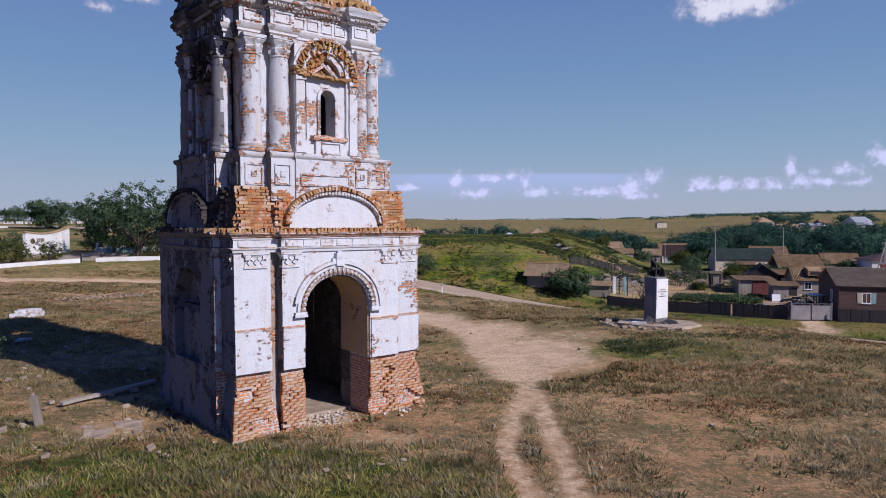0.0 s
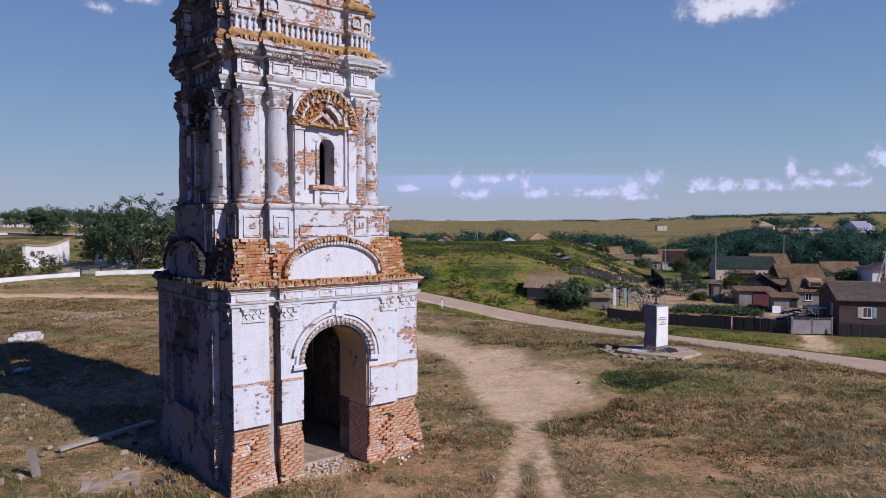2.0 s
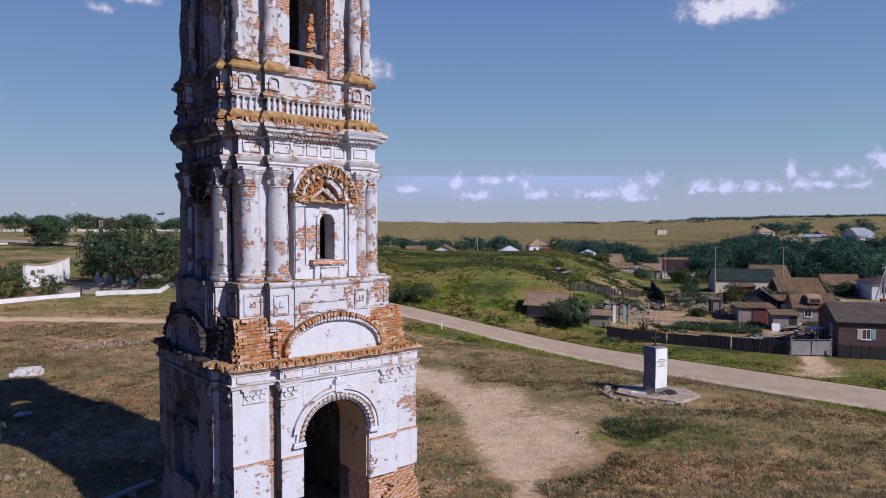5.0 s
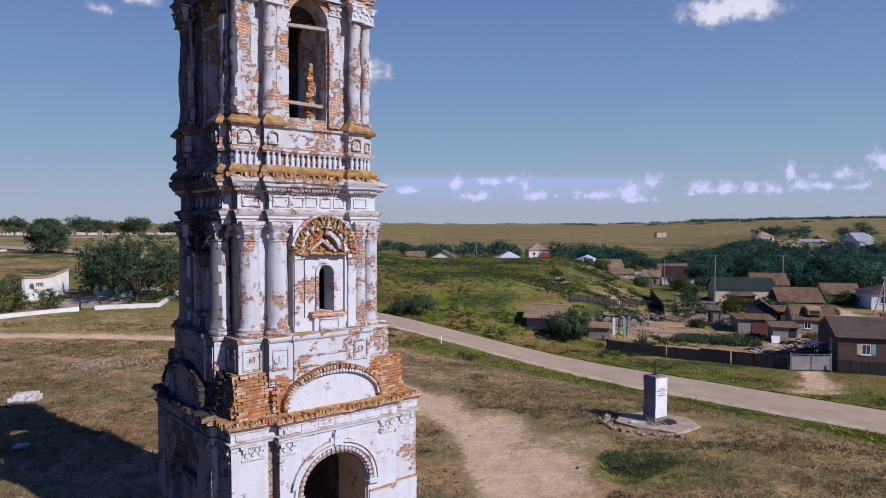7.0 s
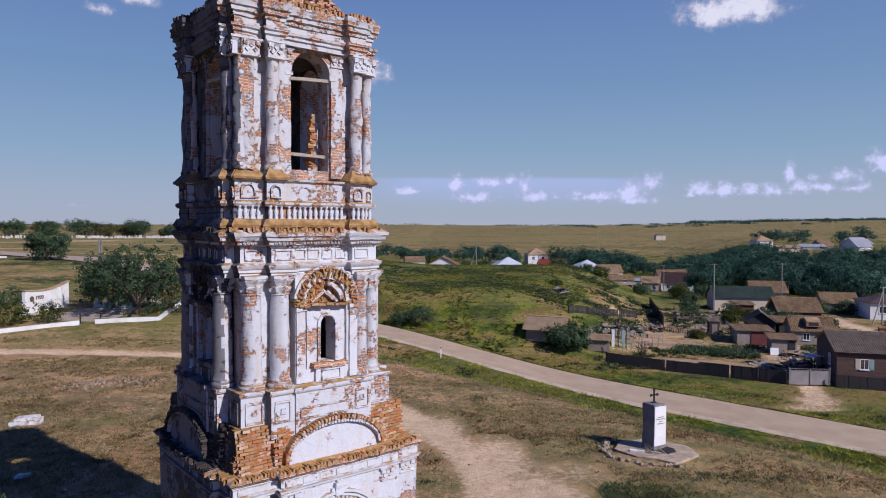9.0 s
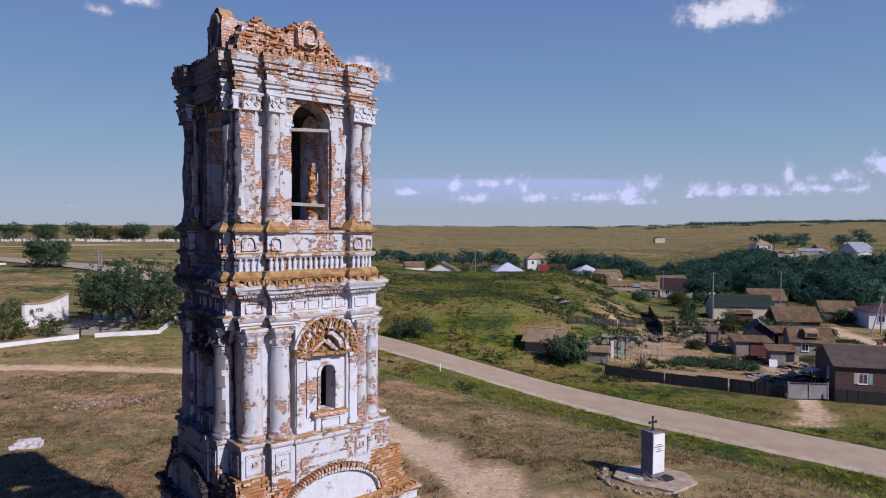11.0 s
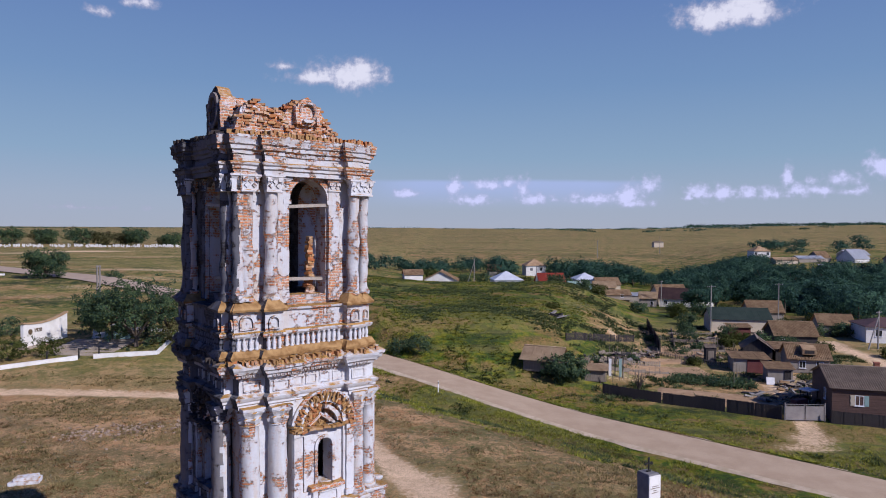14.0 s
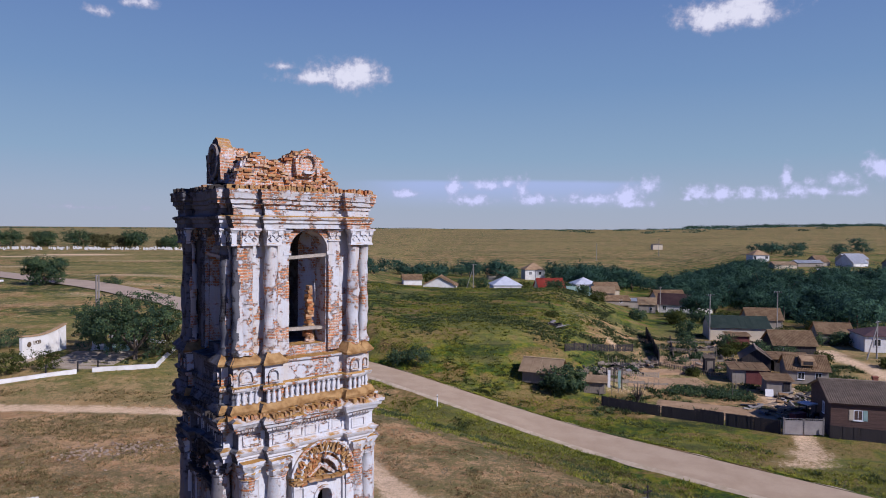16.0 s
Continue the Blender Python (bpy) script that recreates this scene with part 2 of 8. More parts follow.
# ---- materials ----
class Mat:
    """Short hand for a node material with one Principled shader."""

    def __init__(self, name, rough=0.9, spec=0.2, metal=0.0):
        self.m = bpy.data.materials.new(name)
        self.m.use_nodes = True
        self.t = self.m.node_tree
        self.b = self.t.nodes["Principled BSDF"]
        self.b.inputs["Roughness"].default_value = rough
        self.b.inputs["Specular IOR Level"].default_value = spec
        self.b.inputs["Metallic"].default_value = metal

    def node(self, kind, **ins):
        n = self.t.nodes.new(kind)
        for k, v in ins.items():
            self.put(n.inputs[k.replace("_", " ")], v)
        return n

    def put(self, sock, v):
        if isinstance(v, bpy.types.NodeSocket):
            self.t.links.new(v, sock)
        elif isinstance(v, bpy.types.Node):
            self.t.links.new(v.outputs[0], sock)
        else:
            if isinstance(v, tuple) and len(v) == 3 and sock.type == "RGBA":
                v = (*v, 1.0)
            sock.default_value = v

    def coord(self, which="Object"):
        return self.node("ShaderNodeTexCoord").outputs[which]

    def mapped(self, scale, vec=None):
        n = self.node("ShaderNodeMapping")
        self.put(n.inputs["Vector"], vec or self.coord())
        n.inputs["Scale"].default_value = scale
        return n.outputs[0]

    def noise(self, scale, detail=6.0, rough=0.6, vec=None, dist=0.0):
        n = self.node("ShaderNodeTexNoise", Scale=scale, Detail=detail, Roughness=rough, Distortion=dist)
        self.put(n.inputs["Vector"], vec or self.coord())
        return n.outputs["Fac"]

    def ramp(self, fac, a, b):
        """0 at a, 1 at b."""
        n = self.node("ShaderNodeMapRange")
        n.interpolation_type = "SMOOTHSTEP"
        for k, v in (("Value", fac), ("From Min", a), ("From Max", b)):
            self.put(n.inputs[k], v)
        return n.outputs[0]

    def math(self, op, a, b=0.0):
        n = self.node("ShaderNodeMath")
        n.operation = op
        self.put(n.inputs[0], a)
        self.put(n.inputs[1], b)
        return n.outputs[0]

    def mix(self, fac, a, b, blend="MIX"):
        n = self.node("ShaderNodeMix")
        n.data_type, n.blend_type = "RGBA", blend
        self.put(n.inputs[0], fac)
        self.put(n.inputs[6], a)
        self.put(n.inputs[7], b)
        return n.outputs[2]

    def bump(self, height, dist=0.01, strength=1.0):
        n = self.node("ShaderNodeBump", Strength=strength, Distance=dist)
        self.put(n.inputs["Height"], height)
        self.put(self.b.inputs["Normal"], n.outputs[0])
        return n

    def color(self, c):
        self.put(self.b.inputs["Base Color"], c)
        return self

    def up(self):
        n = self.node("ShaderNodeNewGeometry")
        s = self.node("ShaderNodeSeparateXYZ")
        self.put(s.inputs[0], n.outputs["Normal"])
        return s.outputs[2]


def masonry(name, loss, white=(0.62, 0.63, 0.69), lichen=0.35, grime=0.5, brick=(0.46, 0.165, 0.065), stain=(0.50, 0.43, 0.36), patch=1.0):
    """Whitewash over brick that has come off in patches; loss: how much is gone. Ochre lichen on ledges."""
    m = Mat(name, 0.92, 0.15)
    s = m.node("ShaderNodeSeparateXYZ")
    m.put(s.inputs[0], m.coord())
    c = m.node("ShaderNodeCombineXYZ")
    m.put(c.inputs[0], m.math("ADD", s.outputs[0], s.outputs[1]))
    m.put(c.inputs[1], s.outputs[2])
    wob = m.node("ShaderNodeTexBrick", Color1=(brick[0], brick[1], brick[2]), Color2=(brick[0] * 1.35, brick[1] * 1.5, brick[2] * 1.6),
                 Mortar=(0.60, 0.52, 0.43) if brick[0] > 0.2 else (0.09, 0.085, 0.085), Scale=1.0)
    wob.inputs["Mortar Size"].default_value = 0.017
    wob.inputs["Mortar Smooth"].default_value = 0.3
    wob.inputs["Bias"].default_value = -0.1
    wob.inputs["Brick Width"].default_value = 0.27
    wob.inputs["Row Height"].default_value = 0.081
    shake = m.node("ShaderNodeVectorMath")
    shake.operation = "MULTIPLY_ADD"
    n3 = m.node("ShaderNodeTexNoise", Scale=3.0, Detail=3.0)
    m.put(n3.inputs["Vector"], m.coord())
    m.put(shake.inputs[0], n3.outputs["Color"])
    shake.inputs[1].default_value = (0.05, 0.03, 0.0)
    m.put(shake.inputs[2], c.outputs[0])
    m.put(wob.inputs["Vector"], shake.outputs[0])
    bricks = m.mix(m.math("MULTIPLY", m.ramp(m.noise(9, 5), 0.40, 0.75), 0.8), wob.outputs["Color"], tuple(c * 0.62 for c in brick))
    bricks = m.mix(m.math("MULTIPLY", m.ramp(m.noise(2.3, 5), 0.48, 0.7), 0.45 if brick[0] > 0.2 else 0.1), bricks, (0.52, 0.43, 0.34))
    big, small = m.noise(patch, 5, 0.55), m.noise(4.5, 8, 0.72)
    gone = m.math("ADD", m.math("MULTIPLY", big, 0.54), m.math("MULTIPLY", small, 0.46))
    cell = m.node("ShaderNodeTexBrick", Color1=(0, 0, 0), Color2=(1, 1, 1), Mortar=(0.35, 0.35, 0.35), Scale=1.0)
    for key, val in (("Mortar Size", 0.010), ("Brick Width", 0.27), ("Row Height", 0.081), ("Bias", 0.0)):
        cell.inputs[key].default_value = val
    m.put(cell.inputs["Vector"], shake.outputs[0])
    gone = m.math("ADD", gone, m.math("MULTIPLY", m.math("SUBTRACT", cell.outputs["Color"], 0.5), 0.06))
    edge = 0.5 + (0.5 - loss) * 0.30
    point = m.node("ShaderNodeNewGeometry").outputs["Pointiness"]
    gone = m.math("ADD", gone, m.math("MULTIPLY", m.ramp(point, 0.505, 0.60), 0.055))
    off = m.ramp(gone, edge, edge + 0.03)
    streak = m.noise(1.0, 6, 0.6, m.mapped((4.0, 4.0, 0.5)))
    dirt = m.math("MULTIPLY", m.ramp(streak, 0.42, 0.78), grime)
    paint = m.mix(dirt, white, stain)
    paint = m.mix(m.math("MULTIPLY", m.ramp(small, 0.50, 0.66), 0.35), paint, tuple(c * 0.72 for c in white))
    speck = m.math("MULTIPLY", m.ramp(m.noise(26, 4, 0.7), 0.62, 0.74), 0.4)
    paint = m.mix(speck, paint, tuple(c * 0.6 for c in stain))
    # thin coat near the breaks lets the brick show through; flecks of lime stay on bare brick
    thin = m.math("MULTIPLY", m.ramp(gone, edge - 0.075, edge), m.math("MULTIPLY", m.ramp(m.noise(11, 6, 0.7), 0.42, 0.60), 0.7))
    paint = m.mix(thin, paint, m.mix(0.45, bricks, white))
    left = m.math("MULTIPLY", m.ramp(m.noise(8.5, 7, 0.72), 0.50, 0.60), 0.62 if brick[0] > 0.2 else 0.25)
    bricks = m.mix(left, bricks, white)
    col = m.mix(off, paint, bricks)
    moss = m.math("MULTIPLY", m.ramp(m.up(), 0.35, 0.8), m.ramp(m.noise(3.5, 6), 0.35 + (0.5 - lichen) * 0.4, 0.6 + (0.5 - lichen) * 0.4))
    col = m.mix(moss, col, m.mix(m.noise(12, 4), (0.26, 0.135, 0.04), (0.48, 0.28, 0.09)))
    m.color(col)
    h = m.math("SUBTRACT", m.math("MULTIPLY", m.noise(14, 6, 0.65), 0.5), m.math("MULTIPLY", off, m.math("ADD", 0.7, m.math("MULTIPLY", wob.outputs["Fac"], 0.7))))
    m.bump(h, 0.04)
    return m.m


def brick_mat(name, per="object", lichen=0.0, shaded=False, lime=0.5):
    """Old red brick, some with whitewash or mortar left on; optional shade put into its colour."""
    m = Mat(name, 0.95, 0.1)
    if per == "object":
        r = m.node("ShaderNodeObjectInfo").outputs["Random"]
    else:
        r = m.node("ShaderNodeNewGeometry").outputs["Random Per Island"]
    ramp = m.node("ShaderNodeValToRGB")
    m.put(ramp.inputs[0], r)
    el = ramp.color_ramp.elements
    el[0].color, el[1].color = (0.33, 0.105, 0.04, 1), (0.50, 0.22, 0.085, 1)
    for p, c in ((0.35, (0.46, 0.155, 0.055, 1)), (0.6, (0.30, 0.13, 0.055, 1)), (0.84, (0.50, 0.27, 0.12, 1)), (0.95, (0.56, 0.45, 0.37, 1))):
        e = el.new(p)
        e.color = c
    tone = m.mix(m.math("MULTIPLY", m.ramp(m.noise(2.4, 5), 0.38, 0.58), lichen), ramp.outputs[0], m.mix(r, (0.20, 0.105, 0.04), (0.42, 0.26, 0.10)))
    col = m.mix(m.ramp(m.noise(7, 6), 0.4, 0.75), tone, (0.34, 0.22, 0.13))
    col = m.mix(m.math("MULTIPLY", m.ramp(m.noise(3.1, 6, 0.7), 0.52, 0.62), lime), col, (0.62, 0.52, 0.45))
    moss = m.math("MULTIPLY", m.ramp(m.up(), 0.4, 0.9), m.ramp(m.noise(4, 5), 0.30, 0.5))
    col = m.mix(moss, col, (0.32, 0.175, 0.062))
    # shade of the left side mixed into the brick colour
    if shaded:
        col = m.mix(m.ramp(m.noise(1.6, 5, 0.6), 0.60, 0.70), m.mix(r, (0.028, 0.024, 0.024), (0.075, 0.062, 0.055)), col)
    m.color(col)
    m.bump(m.noise(30, 5, 0.7), 0.012)
    return m.m


def plain(name, a, b, scale=3.0, rough=0.85, bump=0.006, spec=0.2, metal=0.0, fine=40.0, stretch=(1, 1, 1)):
    """A surface of two tones of noise, with fine grain."""
    m = Mat(name, rough, spec, metal)
    v = m.mapped(stretch)
    c = m.mix(m.ramp(m.noise(scale, 6, 0.65, v), 0.3, 0.7), a, b)
    c = m.mix(m.math("MULTIPLY", m.ramp(m.noise(fine, 4, 0.7, v), 0.4, 0.7), 0.25), c, tuple(x * 0.55 for x in a))
    m.color(c)
    m.bump(m.noise(fine * 0.6, 5, 0.7, v), bump)
    return m.m


SOUND = masonry("whitewash_fresh", 0.05, white=(0.57, 0.58, 0.615), grime=0.55, lichen=0.3)
WHITE1 = masonry("whitewash_sound", 0.14, white=(0.57, 0.58, 0.615), grime=0.6, lichen=0.4)
WHITE2 = masonry("whitewash_worn", 0.33, white=(0.535, 0.547, 0.583), grime=0.7, lichen=0.6)
WHITE3 = masonry("whitewash_flaked", 0.37, white=(0.51, 0.52, 0.552), grime=0.9, lichen=0.85, patch=1.5)
WHITE4 = masonry("whitewash_half_gone", 0.42, white=(0.50, 0.508, 0.54), grime=0.95, lichen=0.85, patch=1.9)
# lower left side: tan stain, with the side's shade put into the colour
SHADE_LOW = masonry("shade_side_plaster", 0.32, white=(0.175, 0.168, 0.18), grime=1.0, lichen=0.0, stain=(0.23, 0.155, 0.085), brick=(0.065, 0.052, 0.052), patch=1.4)
# inside walls: the chambers' darkness put into the brick colour
SHADE_INSIDE = masonry("chamber_shade_brick", 0.6, white=(0.19, 0.18, 0.195), grime=0.8, lichen=0.0, stain=(0.10, 0.09, 0.092), brick=(0.12, 0.093, 0.09))
# brown stain; behind the second-storey columns its colour also stands in for shade
STAIN_SHADE = masonry("stained_shade_plaster", 0.3, white=(0.42, 0.36, 0.32), grime=1.0, lichen=0.0, stain=(0.22, 0.14, 0.085))
# upper left side: its shade put into a darker masonry colour
SHADE_HIGH = masonry("shade_side_upper_brickwork", 0.42, white=(0.125, 0.128, 0.15), grime=0.9, lichen=0.0, stain=(0.075, 0.062, 0.055), brick=(0.048, 0.040, 0.042), patch=1.5)
BARE = masonry("bare_brickwork", 0.85, lichen=0.6)
OCHRE = masonry("ochre_plaster", 0.16, white=(0.60, 0.41, 0.22), grime=0.7, lichen=0.0)
BRICK = brick_mat("old_brick")
BRICKS = brick_mat("old_brickwork", "island", 0.5)
CRUSTED = brick_mat("brown_crusted_brickwork", "island", 1.0, lime=0.06)
MOSSY = brick_mat("lichen_crusted_brickwork", "island", 1.0, lime=0.25)
# left-side bricks, darkened to carry that side's shade in the colour
SHADE_BRICKS = brick_mat("shade_side_brickwork", "island", 0.5, True)
BEAM = plain("grey_timber", (0.30, 0.26, 0.22), (0.42, 0.37, 0.32), 2.0, 0.9, 0.01, stretch=(6, 1, 6))
BEAM_DARK = plain("dark_bronze", (0.09, 0.06, 0.035), (0.14, 0.10, 0.06), 6.0, 0.6)
PALE = plain("pale_rubble", (0.42, 0.335, 0.26), (0.28, 0.205, 0.145), 3.0, 0.95, 0.02)
STONE = plain("lichen_mortar_cap", (0.20, 0.105, 0.038), (0.44, 0.275, 0.12), 4.5, 0.95, 0.03, fine=18.0)

# ---- the land ----
MAIN = [(-16, 61), (-9, 55), (-5, 48.5), (-1.7, 42), (0.5, 37.4), (2.0, 32.0), (2.7, 27.9), (2.95, 25.0)]
RUTS = ([(2.95, 25.0), (3.05, 22.8), (3.0, 20.2), (2.9, 17.5), (2.85, 15.9), (2.75, 13.9), (2.5, 9), (2.2, -10)],
        [(2.95, 25.0), (2.6, 22.1), (2.0, 19.6), (1.6, 17.1), (1.7, 15.5), (1.85, 13.9), (1.5, 9), (1.0, -10)])
BEHIND = [(-60, 62.5), (-38, 61.8), (-24, 61.6), (-14, 60)]
BARE_SPOTS = [(-3.5, 119.5, 5.0, 4.0, 0.62), (3.0, 112.5, 6.0, 4.0, 0.55), (8.7, 116.5, 1.6, 6.0, 0.62), (9, 147, 3, 6, 0.6), (-14, 128, 5, 5, 0.6), (28.7, 113, 1.3, 6, 0.95),
              (33, 122, 1.2, 7, 0.6), (15, 133, 4, 4, 0.5), (-3.6, 19.3, 1.5, 1.0, 0.85), (-1.6, 17.8, 1.6, 0.9, 0.55), (-8.9, 18.5, 1.7, 1.3, 0.6), (3.9, 29.0, 3.4, 5.4, 0.98), (6.0, 32.3, 2.8, 2.2, 0.6), (2.6, 34.6, 2.9, 5.0, 0.92), (-0.2, 40.0, 2.3, 4.0, 0.85),
              (24, 90, 6.5, 3.6, 0.75), (33, 97, 6.5, 5.0, 0.7), (39, 111, 3.5, 6.0, 0.6), (42, 85, 5, 5, 0.7), (46, 92, 5, 5, 0.75), (64, 113, 6, 5, 0.85), (78, 108, 12, 4, 0.85),
              (30.0, 83.2, 6.5, 1.6, 0.5), (36.2, 66.0, 3.4, 3.0, 0.8), (34.5, 63.2, 4.5, 1.8, 0.75),
              (-150, 287, 30, 14, 0.95), (-165, 268, 30, 8, 0.85), (-79, 177, 26, 7, 0.66), (-70, 135, 12, 5, 0.55), (-125, 206, 30, 8, 0.62), (-64, 155, 18, 5.0, 0.62), (-72, 122, 16, 4.0, 0.5), (-105, 240, 34, 8, 0.6), (-110, 186, 10, 4, 0.7), (-95, 320, 40, 8, 0.7)]


def along(points, x, y):
    """Distance from a line of points, and how far along it (0 to 1)."""
    best = (1e9, 0.0)
    for i in range(len(points) - 1):
        (ax, ay), (bx, by) = points[i], points[i + 1]
        dx, dy = bx - ax, by - ay
        t = max(0.0, min(1.0, ((x - ax) * dx + (y - ay) * dy) / (dx * dx + dy * dy)))
        d = math.hypot(x - ax - t * dx, y - ay - t * dy)
        best = min(best, (d, (i + t) / (len(points) - 1)))
    return best


def dirt_at(x, y):
    """Bare earth: the wheel ruts past the tower, worn patches, the drive."""
    k = 0.0
    if -220 < x < 95 and -25 < y < 335:
        if y < 66 and x < 20:
            d, t = along(MAIN, x, y)
            wide = 1.45 + 0.4 * math.sin(y * 0.5)
            k = 1 - smooth(0.25 * wide, 1.25 * wide + 0.35, d)
            for q, w in zip(RUTS, (0.42, 0.36)):
                d, t = along(q, x, y)
                k = max(k, (1 - smooth(0.10, w * 1.7, d)) * 0.8)
            d, t = along(BEHIND, x, y)
            k = max(k, 1 - smooth(0.5, 1.5, d))
        if x > 25:
            d, t = along([(35.5, 65.0), (37.3, 68), (38.8, 72.5), (41, 78), (43, 88)], x, y)
            k = max(k, (1 - smooth(0.6, 2.0, d)) * 0.9)
            d, t = along([(66.9, 117.7), (65.2, 109.8), (66.0, 106.0), (65.6, 100.2), (65.2, 94.4)], x, y)
            k = max(k, (1 - smooth(1.2, 3.2, d)) * 0.95)
        for cx, cy, rx, ry, s in BARE_SPOTS:
            if abs(x - cx) < rx * 1.5 and abs(y - cy) < ry * 1.5:
                k = max(k, s * (1.0 if y < 75 or x < -50 else 0.65 if x < 16 else 0.8) * (1 - smooth(0.25, 1.3, math.hypot((x - cx) / rx, (y - cy) / ry))))
    return k


def green_at(x, y):
    """How lush the grass is."""
    g = smooth(46, 62, 0.78 * x + 0.72 * y) * smooth(-20, -6, x)
    g = max(g, (0.58 + 0.2 * smooth(-24, -8, x)) * smooth(80, 96, y))
    g = max(g, 0.85 * (1 - smooth(6, 16, abs(road_off(x, y)))) * smooth(-14, 0, x) * (y < 120))
    g = max(g, 0.85 * (1 - smooth(2.2, 5.0, math.hypot((x + 5.5) / 1.9, y - 13.8))))
    g = max(g, 0.7 * (1 - smooth(1.0, 2.4, math.hypot((x - 9.0) / 2.2, y - 28.5))))
    g = max(g, 0.55 * (1 - smooth(3, 9, abs(x + 17) * 0.5 + abs(y - 15))))
    g = max(g, 0.56 * smooth(-22, -30, x) * smooth(62, 72, y))
    g *= 1 - 0.62 * smooth(14, 34, x) * smooth(72, 80, y) * (1 - smooth(125, 150, y)) * smooth(7, 11, abs(road_off(x, y)))
    far = smooth(240, 420, y)
    g = g * (1 - far) + 0.52 * far
    return g


def axis(near, far, step, grow):
    out, v, s = [], near[0], step
    while v < near[1]:
        out.append(v)
        v += step
    up, d = near[1], step
    while up < far[1]:
        out.append(up)
        d *= grow
        up += d
    out.append(far[1])
    down, d, low = near[0], step, []
    while down > far[0]:
        d *= grow
        down -= d
        low.append(max(down, far[0]))
    return low[::-1] + out


def build_ground():
    xs = axis((-20, 22), (-4600, 4600), 0.34, 1.028)
    ys = axis((11, 46), (-300, 4700), 0.34, 1.022)
    verts, dirt, green = [], [], []
    for y in ys:
        for x in xs:
            k = dirt_at(x, y)
            z = ground_z(x, y)
            if abs(x) < 90 and y < 160:
                p = Vector((x * 0.35, y * 0.35, 0))
                z += 0.10 * noise.noise(p) + 0.05 * noise.noise(p * 4.1) - 0.06 * k
            verts.append((x, y, z))
            dirt.append(k)
            green.append(green_at(x, y))
    w = len(xs)
    faces = [(j * w + i, j * w + i + 1, (j + 1) * w + i + 1, (j + 1) * w + i) for j in range(len(ys) - 1) for i in range(w - 1)]
    me = bpy.data.meshes.new("ground")
    me.from_pydata(verts, [], faces)
    for name, data in (("dirt", dirt), ("green", green)):
        me.attributes.new(name, "FLOAT", "POINT").data.foreach_set("value", data)
    me.shade_smooth()
    m = Mat("dry_steppe", 0.97, 0.1)
    P = m.coord()
    def attr(n):
        a = m.node("ShaderNodeAttribute")
        a.attribute_name = n
        return a.outputs["Fac"]
    fine = m.noise(3.0, 6, 0.70, P)
    speck = m.noise(10.0, 6, 0.75, P)
    mid = m.noise(0.35, 7, 0.66, P)
    clump = m.noise(1.0, 5, 0.6, P)
    patch = m.noise(0.10, 5, 0.6, m.mapped((1.0, 1.5, 1.0), P))
    big = m.noise(0.03, 5, 0.6, P)

    def add(*terms):
        out = None
        for v, k in terms:
            q = m.math("MULTIPLY", m.math("SUBTRACT", v, 0.5), k)
            out = q if out is None else m.math("ADD", out, q)
        return out
    # tufts of grass: how thickly they stand changes from place to place
    cover = add((fine, 0.62), (speck, 0.45), (clump, 0.35), (patch, 1.15), (mid, 0.5))
    soil = m.mix(m.ramp(mid, 0.42, 0.58), (0.49, 0.295, 0.15), (0.38, 0.205, 0.095))
    soil = m.mix(m.math("MULTIPLY", m.ramp(speck, 0.47, 0.38), 0.5), soil, (0.60, 0.43, 0.27))
    thin = add((fine, 0.85), (speck, 0.95), (clump, 0.55), (patch, 0.75), (mid, 0.5))
    dry = m.mix(m.ramp(thin, -0.09, 0.06), soil, m.mix(m.ramp(big, 0.44, 0.56), (0.235, 0.165, 0.080), (0.175, 0.148, 0.060)))
    dry = m.mix(m.math("MULTIPLY", m.ramp(thin, 0.12, 0.26), 0.7), dry, (0.075, 0.070, 0.030))
    sward = m.mix(m.ramp(clump, 0.42, 0.58), (0.158, 0.160, 0.012), (0.056, 0.108, 0.012))
    lush = m.mix(m.math("MULTIPLY", m.ramp(cover, -0.03, 0.07), 0.8), sward, (0.040, 0.064, 0.014))
    lush = m.mix(m.math("MULTIPLY", m.ramp(cover, 0.08, 0.2), 0.8), lush, (0.017, 0.030, 0.016))
    lush = m.mix(m.math("MULTIPLY", m.ramp(patch, 0.495, 0.42), 0.8), lush, m.mix(m.ramp(fine, 0.46, 0.56), (0.28, 0.155, 0.075), (0.12, 0.085, 0.032)))
    g = m.ramp(m.math("ADD", attr("green"), m.math("MULTIPLY", m.math("SUBTRACT", m.math("ADD", m.math("MULTIPLY", mid, 0.6), m.math("MULTIPLY", clump, 0.4)), 0.5), 1.8)), 0.22, 0.78)
    col = m.mix(g, dry, lush)
    field = m.noise(1.0, 6, 0.6, m.mapped((0.004, 0.022, 1.0), P))
    col = m.mix(m.math("MULTIPLY", m.ramp(field, 0.45, 0.58), 0.4), col, (0.245, 0.205, 0.075))
    col = m.mix(m.math("MULTIPLY", m.ramp(field, 0.46, 0.36), 0.4), col, (0.075, 0.082, 0.03))
    earth = m.mix(m.ramp(m.noise(0.9, 8, 0.72, P), 0.35, 0.68), (0.78, 0.565, 0.365), (0.58, 0.405, 0.25))
    earth = m.mix(m.math("MULTIPLY", m.ramp(speck, 0.50, 0.63), 0.7), earth, (0.31, 0.225, 0.135))
    rag = m.math("ADD", m.math("MULTIPLY", fine, 0.6), m.math("MULTIPLY", speck, 0.4))
    d = m.ramp(m.math("ADD", attr("dirt"), m.math("MULTIPLY", m.math("SUBTRACT", rag, 0.5), 3.0)), 0.42, 0.95)
